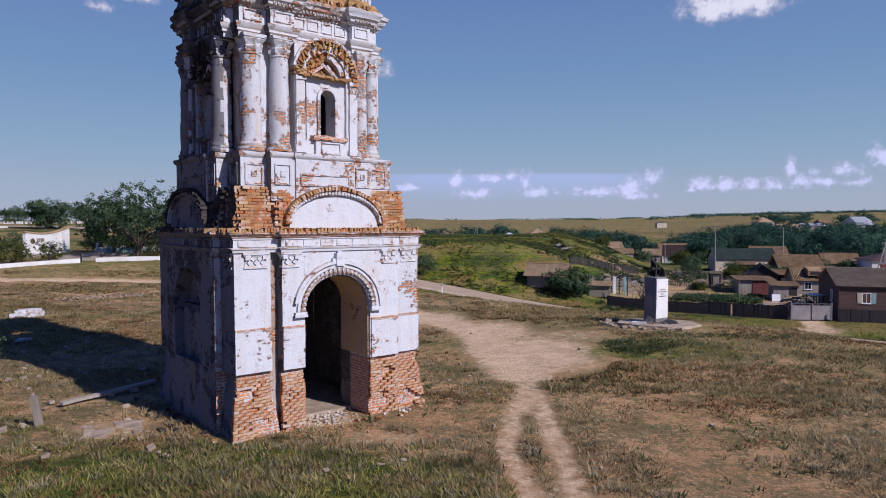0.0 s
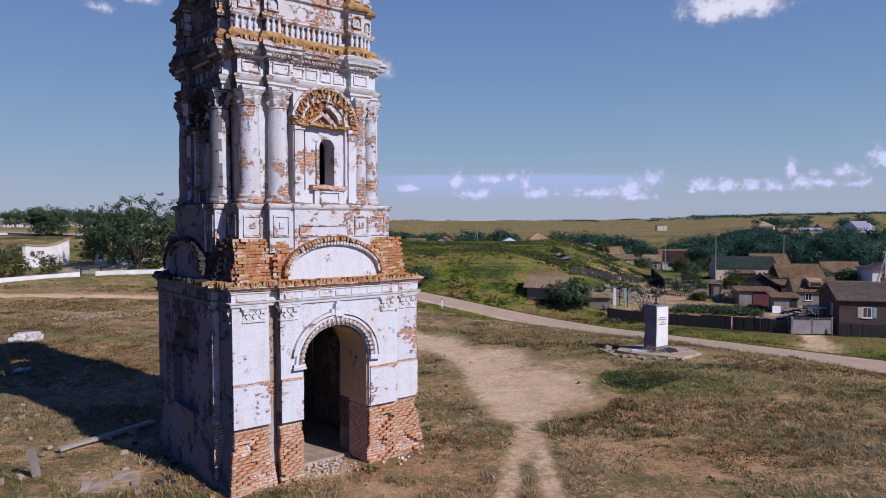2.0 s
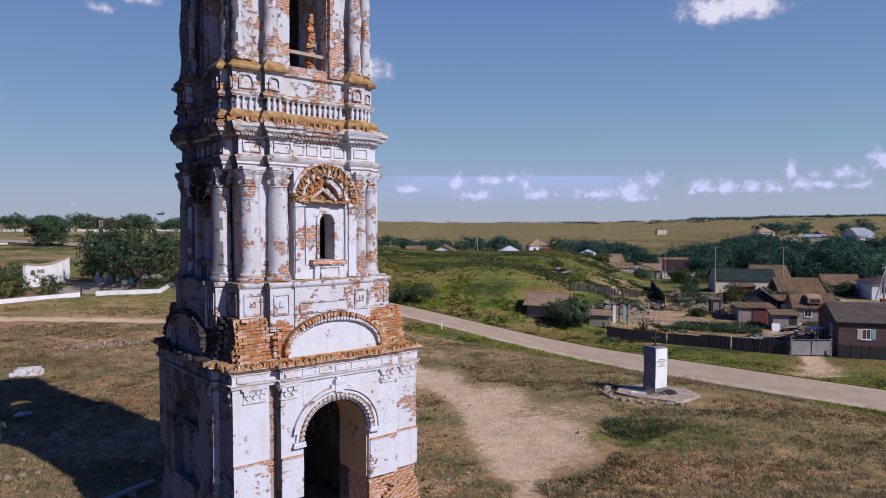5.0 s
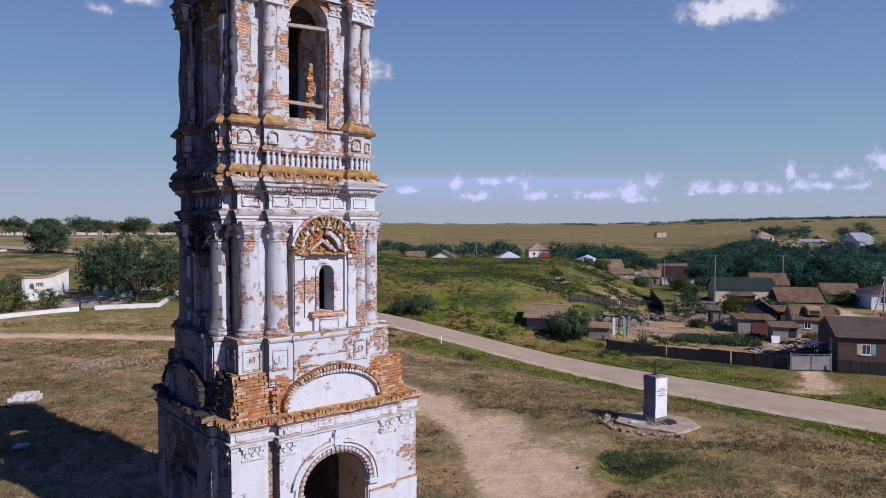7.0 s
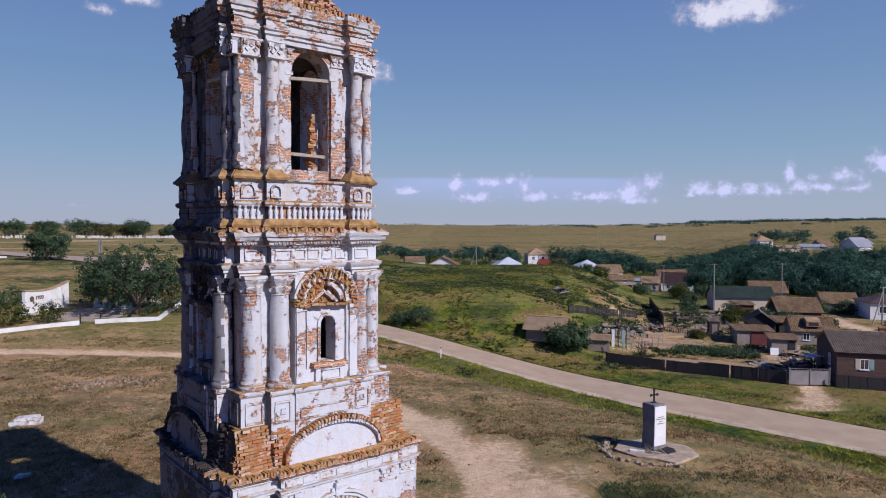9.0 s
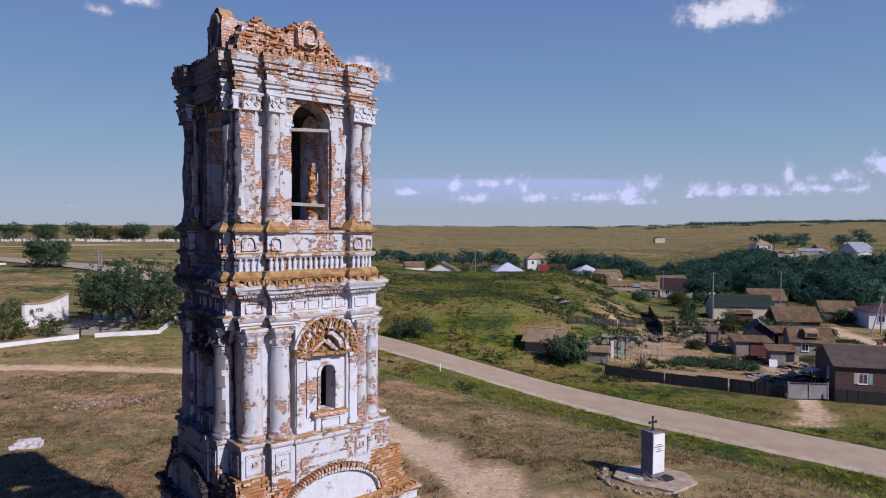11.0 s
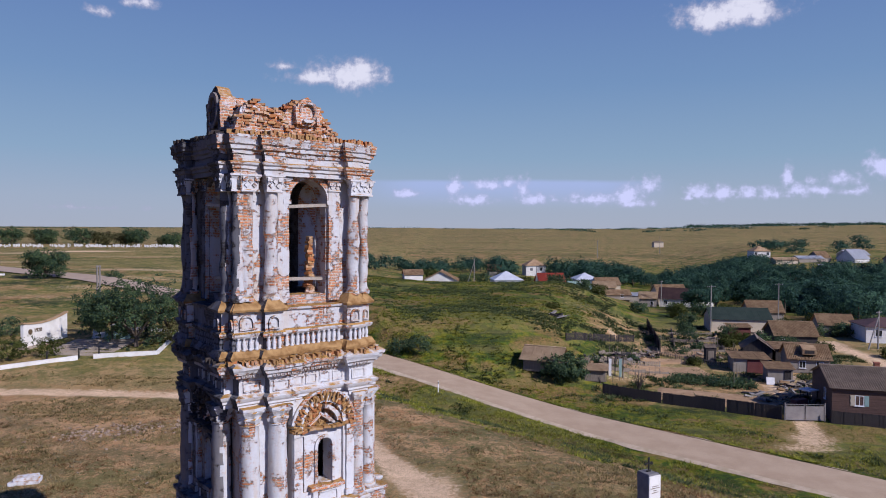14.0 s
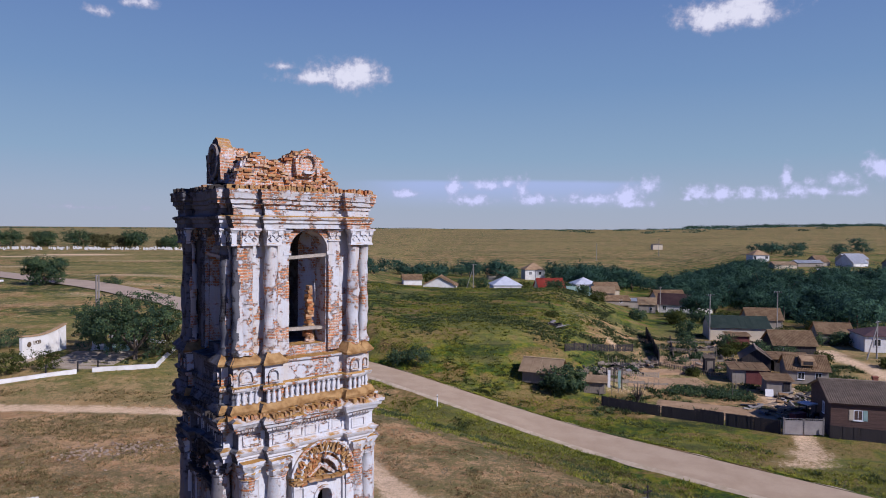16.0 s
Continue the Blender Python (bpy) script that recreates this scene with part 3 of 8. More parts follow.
    m.color(m.mix(d, col, earth))
    m.bump(m.math("ADD", speck, fine), 0.09, 0.9)
    me.materials.append(m.m)
    return tagged(new("ground", me), "dry steppe ground with brown grass and bare ruts", "ground", kind="structure")


build_ground()


def build_road():
    bm = bmesh.new()
    rows = []
    for i in range(150):
        x = -26 + 80 * i / 149
        y = 79.1 - 0.963 * x
        row = []
        for o in (-2.6, -2.3, -1.0, 0.4, 2.0, 3.5, 3.9):
            wob = 0.25 * noise.noise(Vector((x * 0.6, o, 3))) if o in (-2.6, 3.9) else 0.0
            q = o + wob
            px, py = x + 0.694 * q, y + 0.72 * q
            z = ground_z(px, py) + (0.02 if o in (-2.6, 3.9) else 0.16) + 0.05 * (1 - abs(o - 0.6) / 3.4)
            row.append(bm.verts.new((px, py, z)))
        rows.append(row)
    for a, b in zip(rows, rows[1:]):
        for k in range(6):
            bm.faces.new([a[k], b[k], b[k + 1], a[k + 1]])
    m = Mat("grey_asphalt", 0.9, 0.25)
    P = m.coord()
    c = m.mix(m.ramp(m.noise(0.5, 6, 0.6, P), 0.3, 0.7), (0.39, 0.28, 0.185), (0.46, 0.343, 0.233))
    c = m.mix(m.math("MULTIPLY", m.ramp(m.noise(14, 5, 0.7, P), 0.45, 0.7), 0.4), c, (0.25, 0.205, 0.175))
    m.color(c)
    m.bump(m.noise(40, 4, 0.7, P), 0.01)
    ob = link("road", bm, m.m, None, "", 40)
    tagged(ob, "grey asphalt road running down past the village", "road", kind="structure")
    shoulder = plain("pale_gravel", (0.58, 0.46, 0.34), (0.42, 0.33, 0.22), 1.2, 0.97, 0.02)
    for side in (-1, 1):
        bm = bmesh.new()
        prev = None
        for i in range(150):
            x = -26 + 80 * i / 149
            y = 79.1 - 0.963 * x
            w0 = 3.6 if side > 0 else 2.4
            w1 = w0 + 0.5 + 0.4 * noise.noise(Vector((x * 0.5, side * 9, 1)))
            cur = []
            for o in (w0, w1):
                px, py = x + 0.694 * o * side, y + 0.72 * o * side
                cur.append(bm.verts.new((px, py, ground_z(px, py) + (0.20 if o == w0 else 0.03))))
            if prev:
                bm.faces.new([prev[0], cur[0], cur[1], prev[1]][::side])
            prev = cur
        part("shoulder", bm, shoulder, ob, "pale gravel road shoulder")


build_road()

# ---- the ruined bell tower ----
TOWER = thing("bell_tower", "ruined white-washed brick bell tower of three storeys, plaster flaking off", "tower", (-5.3, 17.42, 0), 39.5)
rng = random.Random(7)


def tier_plan(u0, v0, size, segs):
    """Square outline with blocks (start, end, depth) standing out on each face."""
    pts = []
    faces = (((u0, v0), (1, 0), (0, -1)), ((u0 + size, v0), (0, 1), (1, 0)),
             ((u0 + size, v0 + size), (-1, 0), (0, 1)), ((u0, v0 + size), (0, -1), (-1, 0)))
    for (cx, cy), (dx, dy), (ox, oy) in faces:
        row = [(0.0, 0.0)]
        for a, b, d in segs:
            last = row[-1]
            if abs(last[0] - a) > 1e-6:
                row.append((a, 0.0) if last[1] == 0 else (last[0], 0.0))
                if last[1] != 0:
                    row.append((a, 0.0))
            row.append((a, d))
            row.append((b, d))
        if row[-1][1] != 0:
            row.append((row[-1][0], 0.0))
        for s, d in row:
            pts.append((cx + dx * s + ox * d, cy + dy * s + oy * d))
    clean = []
    for p in pts:
        if not clean or (Vector(p) - Vector(clean[-1])).length > 1e-4:
            clean.append(p)
    return clean


def band(name, plan, profile, mat, label="", step=0.22, amp=0.012, amp2=0.012, seed=0.0, freq2=7.0):
    bm = bmesh.new()
    sweep(bm, plan, profile, step)
    jitter(bm, amp, 1.1, amp2, freq2, seed)
    return part(name, bm, mat, TOWER, label, 35)


def turned(k, u0, v0, size, s, d):
    """Place on face k (0 front, 1 right, 2 back, 3 left): s along, d outwards."""
    (cx, cy), (dx, dy), (ox, oy) = ((((u0, v0), (1, 0), (0, -1)), ((u0 + size, v0), (0, 1), (1, 0)),
                                     ((u0 + size, v0 + size), (-1, 0), (0, 1)), ((u0, v0 + size), (0, -1), (-1, 0))))[k]
    return cx + dx * s + ox * d, cy + dy * s + oy * d


def face_box(bm, k, base, s0, s1, d0, d1, z0, z1, step=0.0):
    """A box on face k of a storey whose square is base = (u0, v0, size)."""
    a, b = turned(k, *base, s0, d0), turned(k, *base, s1, d1)
    return add_box(bm, min(a[0], b[0]), max(a[0], b[0]), min(a[1], b[1]), max(a[1], b[1]), z0, z1, step)


def weld(bm):
    bmesh.ops.remove_doubles(bm, verts=list(bm.verts), dist=0.0005)


def arch_pts(c, r, z, rise, n=18):
    return [(c - r * math.cos(math.pi * i / n), z + rise * math.sin(math.pi * i / n)) for i in range(n + 1)]


def arch_wall(bm, k, base, s0, s1, d0, d1, z0, z1, c, r, spring, rise, sill=None):
    """A wall with an arched opening of half width r round c; sill: height of its lower edge."""
    low = z0 if sill is None else sill
    face_box(bm, k, base, s0, c - r, d0, d1, z0, z1, 0.3)
    face_box(bm, k, base, c + r, s1, d0, d1, z0, z1, 0.3)
    if low > z0:
        face_box(bm, k, base, c - r, c + r, d0, d1, z0, low, 0.3)
    pts = arch_pts(c, r, spring, rise)
    for (sa, za), (sb, zb) in zip(pts, pts[1:]):
        ring = []
        for d in (d0, d1):
            for s, z in ((sa, za), (sb, zb), (sb, z1), (sa, z1)):
                x, y = turned(k, *base, s, d)
                ring.append(bm.verts.new((x, y, z)))
        a, b = ring[:4], ring[4:]
        for q in (a[::-1], b, [a[0], a[1], b[1], b[0]], [a[2], a[3], b[3], b[2]]):
            bm.faces.new(q)
    return pts


def arch_band(bm, k, base, c, r0, r1, d0, d1, z, rise0, rise1, n=24, a0=0.0, a1=1.0):
    """A moulded ring over an arch."""
    prev = None
    for i in range(n + 1):
        t = math.pi * (a0 + (a1 - a0) * i / n)
        cur = []
        for r, rise, d in ((r0, rise0, d0), (r0, rise0, d1), (r1, rise1, d1), (r1, rise1, d0)):
            x, y = turned(k, *base, c - r * math.cos(t), d)
            cur.append(bm.verts.new((x, y, z + rise * math.sin(t))))
        if prev:
            for j in range(4):
                bm.faces.new([prev[j], cur[j], cur[(j + 1) % 4], prev[(j + 1) % 4]])
        else:
            bm.faces.new(cur[::-1])
        prev = cur
    bm.faces.new(prev)


# --- first storey -----------------------------------------------------------
B1 = (0.0, 0.0, 5.85)
S1 = [(1.24, 4.98, 0.18)]
P1 = tier_plan(*B1, S1)
for k, name in ((0, "front"), (1, "right"), (2, "back"), (3, "left")):
    bm = bmesh.new()
    if k == 0:
        arch_wall(bm, k, B1, 1.24, 4.98, -0.95, 0.18, 1.7, 4.9, 2.94, 1.05, 3.2, 0.97)
    else:
        c = 2.92
        arch_wall(bm, k, B1, 1.24, 4.98, -0.28, 0.18, 1.7, 4.9, c, 1.05, 3.3, 1.05)
        face_box(bm, k, B1, 1.1, 4.98, -0.95, -0.27, 0.0, 4.9, 0.4)
        face_box(bm, k, B1, c - 1.06, c + 1.06, -0.3, -0.08, 0.0, 3.25, 0.3)
    weld(bm)
    jitter(bm, 0.012, 1.2, 0.006, 7)
    part("wall", bm, WHITE1 if k == 0 else WHITE2, TOWER)
    bm = bmesh.new()
    bm.free()
    for s0, s1 in (((1.24, 1.9), (3.98, 4.98)) if k == 0 else ((1.24, 4.98),)):
        bm = bmesh.new()
        face_box(bm, k, B1, s0 + 0.02, s1 - 0.02, -0.9, 0.08 if k == 0 else 0.16, 0.0, 1.7, 0.25)
        jitter(bm, 0.03, 1.5, 0.02, 6)
        part("plinth", bm, BARE, TOWER, "exposed red brick plinth")
for k in range(4):
    for s0, s1 in ((0.0, 1.0),):
        bm = bmesh.new()
        face_box(bm, k, B1, 0.98, 1.26, -1.1, -0.13, 0.0, 4.9, 0.2)
        jitter(bm, 0.012, 1.2, 0.01, 7)
        part("recess", bm, STAIN_SHADE if k == 0 else WHITE2, TOWER, "brown-stained recess beside the corner pier")
        bm = bmesh.new()
        face_box(bm, k, B1, s0, s1, -1.1, 0.0, 1.7, 4.9, 0.3)
        jitter(bm, 0.012, 1.2, 0.008, 7)
        part("corner_pier", bm, WHITE1 if k == 0 else WHITE2, TOWER)
        bm = bmesh.new()
        x, y = turned(k, *B1, 0.55, -0.55)
        sweep(bm, [(x - 0.53, y - 0.53), (x + 0.53, y - 0.53), (x + 0.53, y + 0.53), (x - 0.53, y + 0.53)],
              [(0.09, -0.1), (0.03, 0.6), (-0.05, 1.1), (-0.12, 1.4), (-0.03, 1.72)], 0.2)
        jitter(bm, 0.05, 1.6, 0.03, 5)
        part("pier_base", bm, BARE, TOWER, "crumbling red brick base")
# ochre plaster lining of the gateway
bm = bmesh.new()
face_box(bm, 0, B1, 3.955, 4.0, -1.38, 0.10, 1.75, 3.2, 0.3)
for (sa, za), (sb, zb) in zip(arch_pts(2.94, 1.01, 3.2, 0.93)[7:], arch_pts(2.94, 1.01, 3.2, 0.93)[8:]):
    q = []
    for s, z, d in ((sa, za, 0.05), (sb, zb, 0.05), (sb, zb, -1.36), (sa, za, -1.36)):
        x, y = turned(0, *B1, s, d)
        q.append(bm.verts.new((x, y, z)))
    bm.faces.new(q)
part("reveal", bm, OCHRE, TOWER, "ochre plaster lining of the gateway")
bm = bmesh.new()
face_box(bm, 0, B1, 3.985, 4.9, -1.40, -0.94, 1.7, 4.9, 0.3)
face_box(bm, 0, B1, 3.97, 4.9, -1.42, -0.90, 0.0, 1.74, 0.2)
jitter(bm, 0.008, 2, 0.008, 6)
part("inner_pier", bm, BARE, TOWER, "brick pier inside the gateway")
# vaulted chamber behind the gateway
bm = bmesh.new()
add_box(bm, 0.9, 4.95, 0.9, 4.95, 4.5, 4.9, 0.5)
part("vault", bm, BARE, TOWER, "brick vault, its inner shade painted in")
bm = bmesh.new()
add_box(bm, 0.95, 4.9, 0.9, 4.9, -0.1, 0.06, 0.4)
jitter(bm, 0.03, 1.2, 0.02, 5)
part("floor", bm, PALE, TOWER, "rubble-strewn earth floor")
# thin ledge where the upper coat of plaster begins, left and right of the gateway
for s0, s1, d in ((0.0, 1.0, 0.02), (1.24, 1.88, 0.20), (4.02, 4.96, 0.20), (5.0, 5.85, 0.02)):
    bm = bmesh.new()
    face_box(bm, 0, B1, s0, s1, d - 0.05, d + 0.025, 1.72, 2.82, 0.2)
    jitter(bm, 0.006, 2, 0.006, 9)
    part("lower_panel", bm, WHITE1, TOWER)
    bm = bmesh.new()
    face_box(bm, 0, B1, s0, s1, d - 0.05, d + 0.04, 2.81, 2.865, 0.1)
    jitter(bm, 0.012, 2, 0.014, 9)
    part("string_course", bm, BARE, TOWER, "thin chipped brick string course")


def capital(k, base, s0, s1, d, z0, z1, mat):
    """Flat capital: neck ring, block with worn leaf relief, top slab."""
    w = s1 - s0
    a, b = turned(k, *base, s0, d), turned(k, *base, s1, d - 0.1)
    x0, x1, y0, y1 = min(a[0], b[0]), max(a[0], b[0]), min(a[1], b[1]), max(a[1], b[1])
    bm = bmesh.new()
    sweep(bm, [(x0, y0), (x1, y0), (x1, y1), (x0, y1)], [(0.0, z0), (0.035, z0 + 0.01), (0.035, z0 + 0.05), (0.01, z0 + 0.07), (0.02, z1 - 0.14), (0.06, z1 - 0.07), (0.085, z1 - 0.05), (0.085, z1), (0.0, z1 + 0.005)], 0.1)
    jitter(bm, 0.01, 2, 0.012, 9, s0)
    cap = part("capital", bm, mat, TOWER, "worn plaster capital")
    # two rows of raised lozenges, the worn leaf pattern
    n = max(2, int(w / 0.17))
    for row in range(2):
        for i in range(n + row):
            bm = bmesh.new()
            c, zc = s0 + w * (i + 0.5 - 0.5 * row) / n, z0 + (z1 - z0) * (0.38 + 0.24 * row)
            a = w / n * 0.46
            ring = []
            for dd, q in ((d - 0.02, 1.0), (d + 0.045, 0.72)):
                for ds, dz in ((-a, 0), (0, -0.085), (a, 0), (0, 0.085)):
                    x, y = turned(k, *base, min(max(c + ds * q, s0), s1), dd)
                    ring.append(bm.verts.new((x, y, zc + dz * q)))
            bm.faces.new(ring[4:])
            for e in range(4):
                bm.faces.new([ring[e], ring[(e + 1) % 4], ring[4 + (e + 1) % 4], ring[4 + e]])
            jitter(bm, 0.006, 3, 0.008, 12, s0 + i)
            part("leaf", bm, mat, cap)
    for c in (s0 + 0.05, s1 - 0.05):
        bm = bmesh.new()
        face_box(bm, k, base, c - 0.065, c + 0.065, d, d + 0.075, z1 - 0.18, z1 - 0.06, 0.06)
        jitter(bm, 0.012, 3, 0.016, 12, c)
        part("volute", bm, mat, cap)
    return cap


for k in (0, 3):
    for s0, s1, d in ((0.30, 0.86, 0.0), (1.26, 1.70, 0.18), (4.42, 4.84, 0.18), (5.22, 5.72, 0.0)):
        capital(k, B1, s0, s1, d, 4.42, 4.84, WHITE1 if k == 0 else WHITE2)
# archivolt over the gateway: toothed ring, moulded ring, key ornament, imposts
bm = bmesh.new()
arch_band(bm, 0, B1, 2.94, 1.22, 1.30, 0.12, 0.26, 3.22, 1.15, 1.22)
arch_band(bm, 0, B1, 2.94, 1.32, 1.42, 0.12, 0.30, 3.22, 1.26, 1.34, 24, 0.06, 1.0)
jitter(bm, 0.006, 2, 0.006, 8)
part("archivolt", bm, WHITE1, TOWER, "moulded plaster ring over the gateway")
tooth = bmesh.new()
add_box(tooth, -0.055, 0.055, -0.11, 0.11, -0.075, 0.075)
bmesh.ops.bevel(tooth, geom=list(tooth.edges), offset=0.012, segments=1, affect="EDGES")
tooth_me = bpy.data.meshes.new("dentil")
tooth.to_mesh(tooth_me)
tooth.free()
tooth_me.materials.append(WHITE1)
for i in range(25):
    t = math.pi * (i + 0.5) / 25
    ob = new("dentil", tooth_me)
    ob.parent = TOWER
    x, y = turned(0, *B1, 2.94 - 1.135 * math.cos(t), 0.17)
    ob.matrix_local = pose(x, y, 3.22 + 1.07 * math.sin(t), 0, 90 - math.degrees(t), 0)
for s0, s1 in ((1.55, 1.93), (3.97, 4.32)):
    bm = bmesh.new()
    face_box(bm, 0, B1, s0, s1, 0.1, 0.30, 3.08, 3.14)
    face_box(bm, 0, B1, s0 + 0.03, s1 - 0.0, 0.1, 0.26, 3.14, 3.22)
    jitter(bm, 0.008, 2, 0.01, 8)
    part("impost", bm, WHITE1, TOWER)
bm = bmesh.new()
for s, z, w, h, d in ((2.94, 4.62, 0.13, 0.20, 0.14), (2.80, 4.55, 0.10, 0.09, 0.10), (3.08, 4.55, 0.10, 0.09, 0.10), (2.94, 4.78, 0.06, 0.07, 0.10), (2.66, 4.48, 0.10, 0.05, 0.08), (3.22, 4.48, 0.10, 0.05, 0.08)):
    face_box(bm, 0, B1, s - w, s + w, 0.15, 0.18 + d, z - h, z + h * 0.8, 0.06)
jitter(bm, 0.02, 3, 0.015, 9)
part("key_ornament", bm, WHITE1, TOWER, "worn scroll ornament over the arch")
# entablature and broken brick ledge
band("architrave", P1, [(-0.3, 4.84), (0.05, 4.84), (0.06, 4.90), (0.09, 4.92), (0.10, 4.95), (0.02, 4.97), (0.02, 5.17), (0.05, 5.18), (0.05, 5.21), (-0.3, 5.22)], WHITE1, "", 0.2, 0.006, 0.006)
for k in (0, 3):
    for s0, s1, d in ((0.06, 1.0, 0.0), (1.3, 4.9, 0.18), (5.1, 5.8, 0.0)):
        n = max(1, int((s1 - s0) / 0.5))
        for i in range(n):
            a = s0 + (s1 - s0) * i / n
            bm = bmesh.new()
            face_box(bm, k, B1, a + 0.04, a + (s1 - s0) / n - 0.06, d, d + 0.045, 4.99, 5.15)
            jitter(bm, 0.006, 3, 0.006, 9)
            part("frieze_panel", bm, WHITE1 if k == 0 else WHITE2, TOWER)
band("cornice", P1, [(-0.3, 5.22), (0.06, 5.22), (0.10, 5.27), (0.16, 5.31), (0.17, 5.36), (0.02, 5.44), (-0.6, 5.52)], BARE, "broken brick cornice", 0.16, 0.03, 0.035, 2.0, 6.0)

# attic between the storeys: stepped brick mass and segment pediments
P1b = tier_plan(0.22, 0.28, 5.3, [(1.0, 4.4, 0.12)])
band("attic", P1b, [(0.05, 5.42), (0.0, 5.75), (-0.05, 6.1), (-0.12, 6.4), (-0.35, 6.5)], BARE, "exposed brick attic course", 0.18, 0.035, 0.03, 4.0)
for k in (0, 3):
    base = (0.22, 0.28, 5.3)
    c = 2.78 if k == 0 else 2.3
    w = 1.42
    bm = bmesh.new()
    prev = None
    for i in range(21):
        s = -1 + i / 10
        h = 5.62 + 0.78 * math.sqrt(max(0.0, 1 - (s * 0.97) ** 2)) ** 1.15
        cur = []
        for d in (-0.35, 0.24):
            x, y = turned(k, *base, c + s * w, d)
            cur += [bm.verts.new((x, y, 5.46)), bm.verts.new((x, y, h))]
        if prev:
            for q in ((0, 1), (3, 2), (1, 3)):
                bm.faces.new([prev[q[0]], cur[q[0]], cur[q[1]], prev[q[1]]])
        prev = cur
    jitter(bm, 0.008, 2, 0.004, 8)
    part("lunette", bm, WHITE1 if k == 0 else WHITE2, TOWER, "white half-round pediment field")
    bm = bmesh.new()
    arch_band(bm, k, base, c, w - 0.02, w + 0.10, 0.0, 0.32, 5.58, 0.80, 0.90, 30)
    jitter(bm, 0.01, 2, 0.012, 8)
    part("pediment_moulding", bm, WHITE2, TOWER)

# --- second storey ----------------------------------------------------------
B2 = (0.42, 0.50, 4.75)
S2p = [(0.72, 1.42, 0.30), (1.42, 3.25, 0.36), (3.25, 3.88, 0.30)]
S2 = [(0.76, 1.46, 0.26), (1.46, 3.30, 0.06), (3.30, 3.92, 0.26)]
B2E = (0.50, 0.68, 4.30)
P2p, P2 = tier_plan(*B2, S2p), tier_plan(*B2E, S2)
band("pedestal_course", P2p, [(-0.4, 6.2), (0.0, 6.2), (0.0, 7.34), (0.05, 7.38), (0.07, 7.44), (0.06, 7.50), (-0.5, 7.56)], WHITE2, "", 0.2, 0.012, 0.012)
W2 = (0.42 + 0.22, 0.50 + 0.22, 4.75 - 0.44)
for k in range(4):
    bm = bmesh.new()
    c = 2.36
    if k in (1, 2):
        face_box(bm, k, W2, 1.34, 3.34, -0.75, 0.26, 7.5, 10.6, 0.3)
    else:
        arch_wall(bm, k, W2, 1.34, 3.34, -0.75, 0.26, 7.5, 10.6, c - 0.04, 0.66, 9.74, 0.68, 7.9)
    weld(bm)
    jitter(bm, 0.012, 1.2, 0.008, 7)
    part("wall", bm, WHITE2 if k else SOUND, TOWER)
    for s0, s1 in ((0.0, 1.34), (3.34, 4.31)):
        bm = bmesh.new()
        face_box(bm, k, W2, s0, s1, -0.75, -0.06, 7.5, 10.6, 0.25)
        jitter(bm, 0.012, 1.2, 0.010, 7, s0)
        # front wall tinted brown, putting recess shade into its colour beside the stain
        part("pier", bm, STAIN_SHADE if k == 0 else WHITE2, TOWER, "brown-stained wall between the columns, recess shade in its colour")
    if k in (0, 3):
        # window: inner frame, slit opening, pilaster strips, sill and apron
        bm = bmesh.new()
        arch_wall(bm, k, W2, c - 0.62, c + 0.62, -0.3, 0.18, 7.9, 9.7, c + 0.03, 0.23, 9.12, 0.23, 8.05)
        weld(bm)
        jitter(bm, 0.008, 2, 0.006, 8)
        win = part("window_surround", bm, SOUND, TOWER)
        bm = bmesh.new()
        arch_band(bm, k, W2, c + 0.03, 0.24, 0.33, 0.14, 0.24, 9.12, 0.24, 0.33, 14)
        face_box(bm, k, W2, c - 0.30, c - 0.21, 0.14, 0.24, 8.05, 9.12, 0.2)
        face_box(bm, k, W2, c + 0.27, c + 0.36, 0.14, 0.24, 8.05, 9.12, 0.2)
        jitter(bm, 0.006, 2, 0.006, 8)
        part("window_moulding", bm, WHITE1, win)
        for a, b in ((c - 1.0, c - 0.74), (c + 0.70, c + 0.96)):
            bm = bmesh.new()
            face_box(bm, k, W2, a, b, 0.2, 0.32, 7.6, 9.62, 0.2)
            face_box(bm, k, W2, a - 0.03, b + 0.03, 0.2, 0.36, 9.55, 9.66, 0.2)
            face_box(bm, k, W2, a - 0.03, b + 0.03, 0.2, 0.36, 7.55, 7.72, 0.2)
            jitter(bm, 0.01, 2, 0.01, 8)
            part("pilaster_strip", bm, WHITE1, TOWER)
        bm = bmesh.new()
        face_box(bm, k, W2, c - 0.52, c + 0.58, 0.1, 0.42, 7.92, 8.04, 0.12)
        jitter(bm, 0.03, 2, 0.03, 8)
        part("window_sill", bm, BARE, win, "crumbled brick sill")
        bm = bmesh.new()
        face_box(bm, k, W2, c - 0.42, c + 0.48, 0.1, 0.36, 7.5, 7.92, 0.2)
        jitter(bm, 0.01, 2, 0.01, 8)
        part("apron", bm, WHITE1, TOWER)


def panel_frame(k, base, s0, s1, d, z0, z1, mat, t=0.05, out=0.035):
    """A raised rectangular frame round a sunk panel."""
    bm = bmesh.new()
    for a, b, c, e in ((s0, s1, z0, z0 + t), (s0, s1, z1 - t, z1), (s0, s0 + t, z0 + t, z1 - t), (s1 - t, s1, z0 + t, z1 - t)):
        face_box(bm, k, base, a, b, d - 0.03, d + out, c, e, 0.15)
    jitter(bm, 0.008, 3, 0.008, 9)
    return part("panel_frame", bm, mat, TOWER)


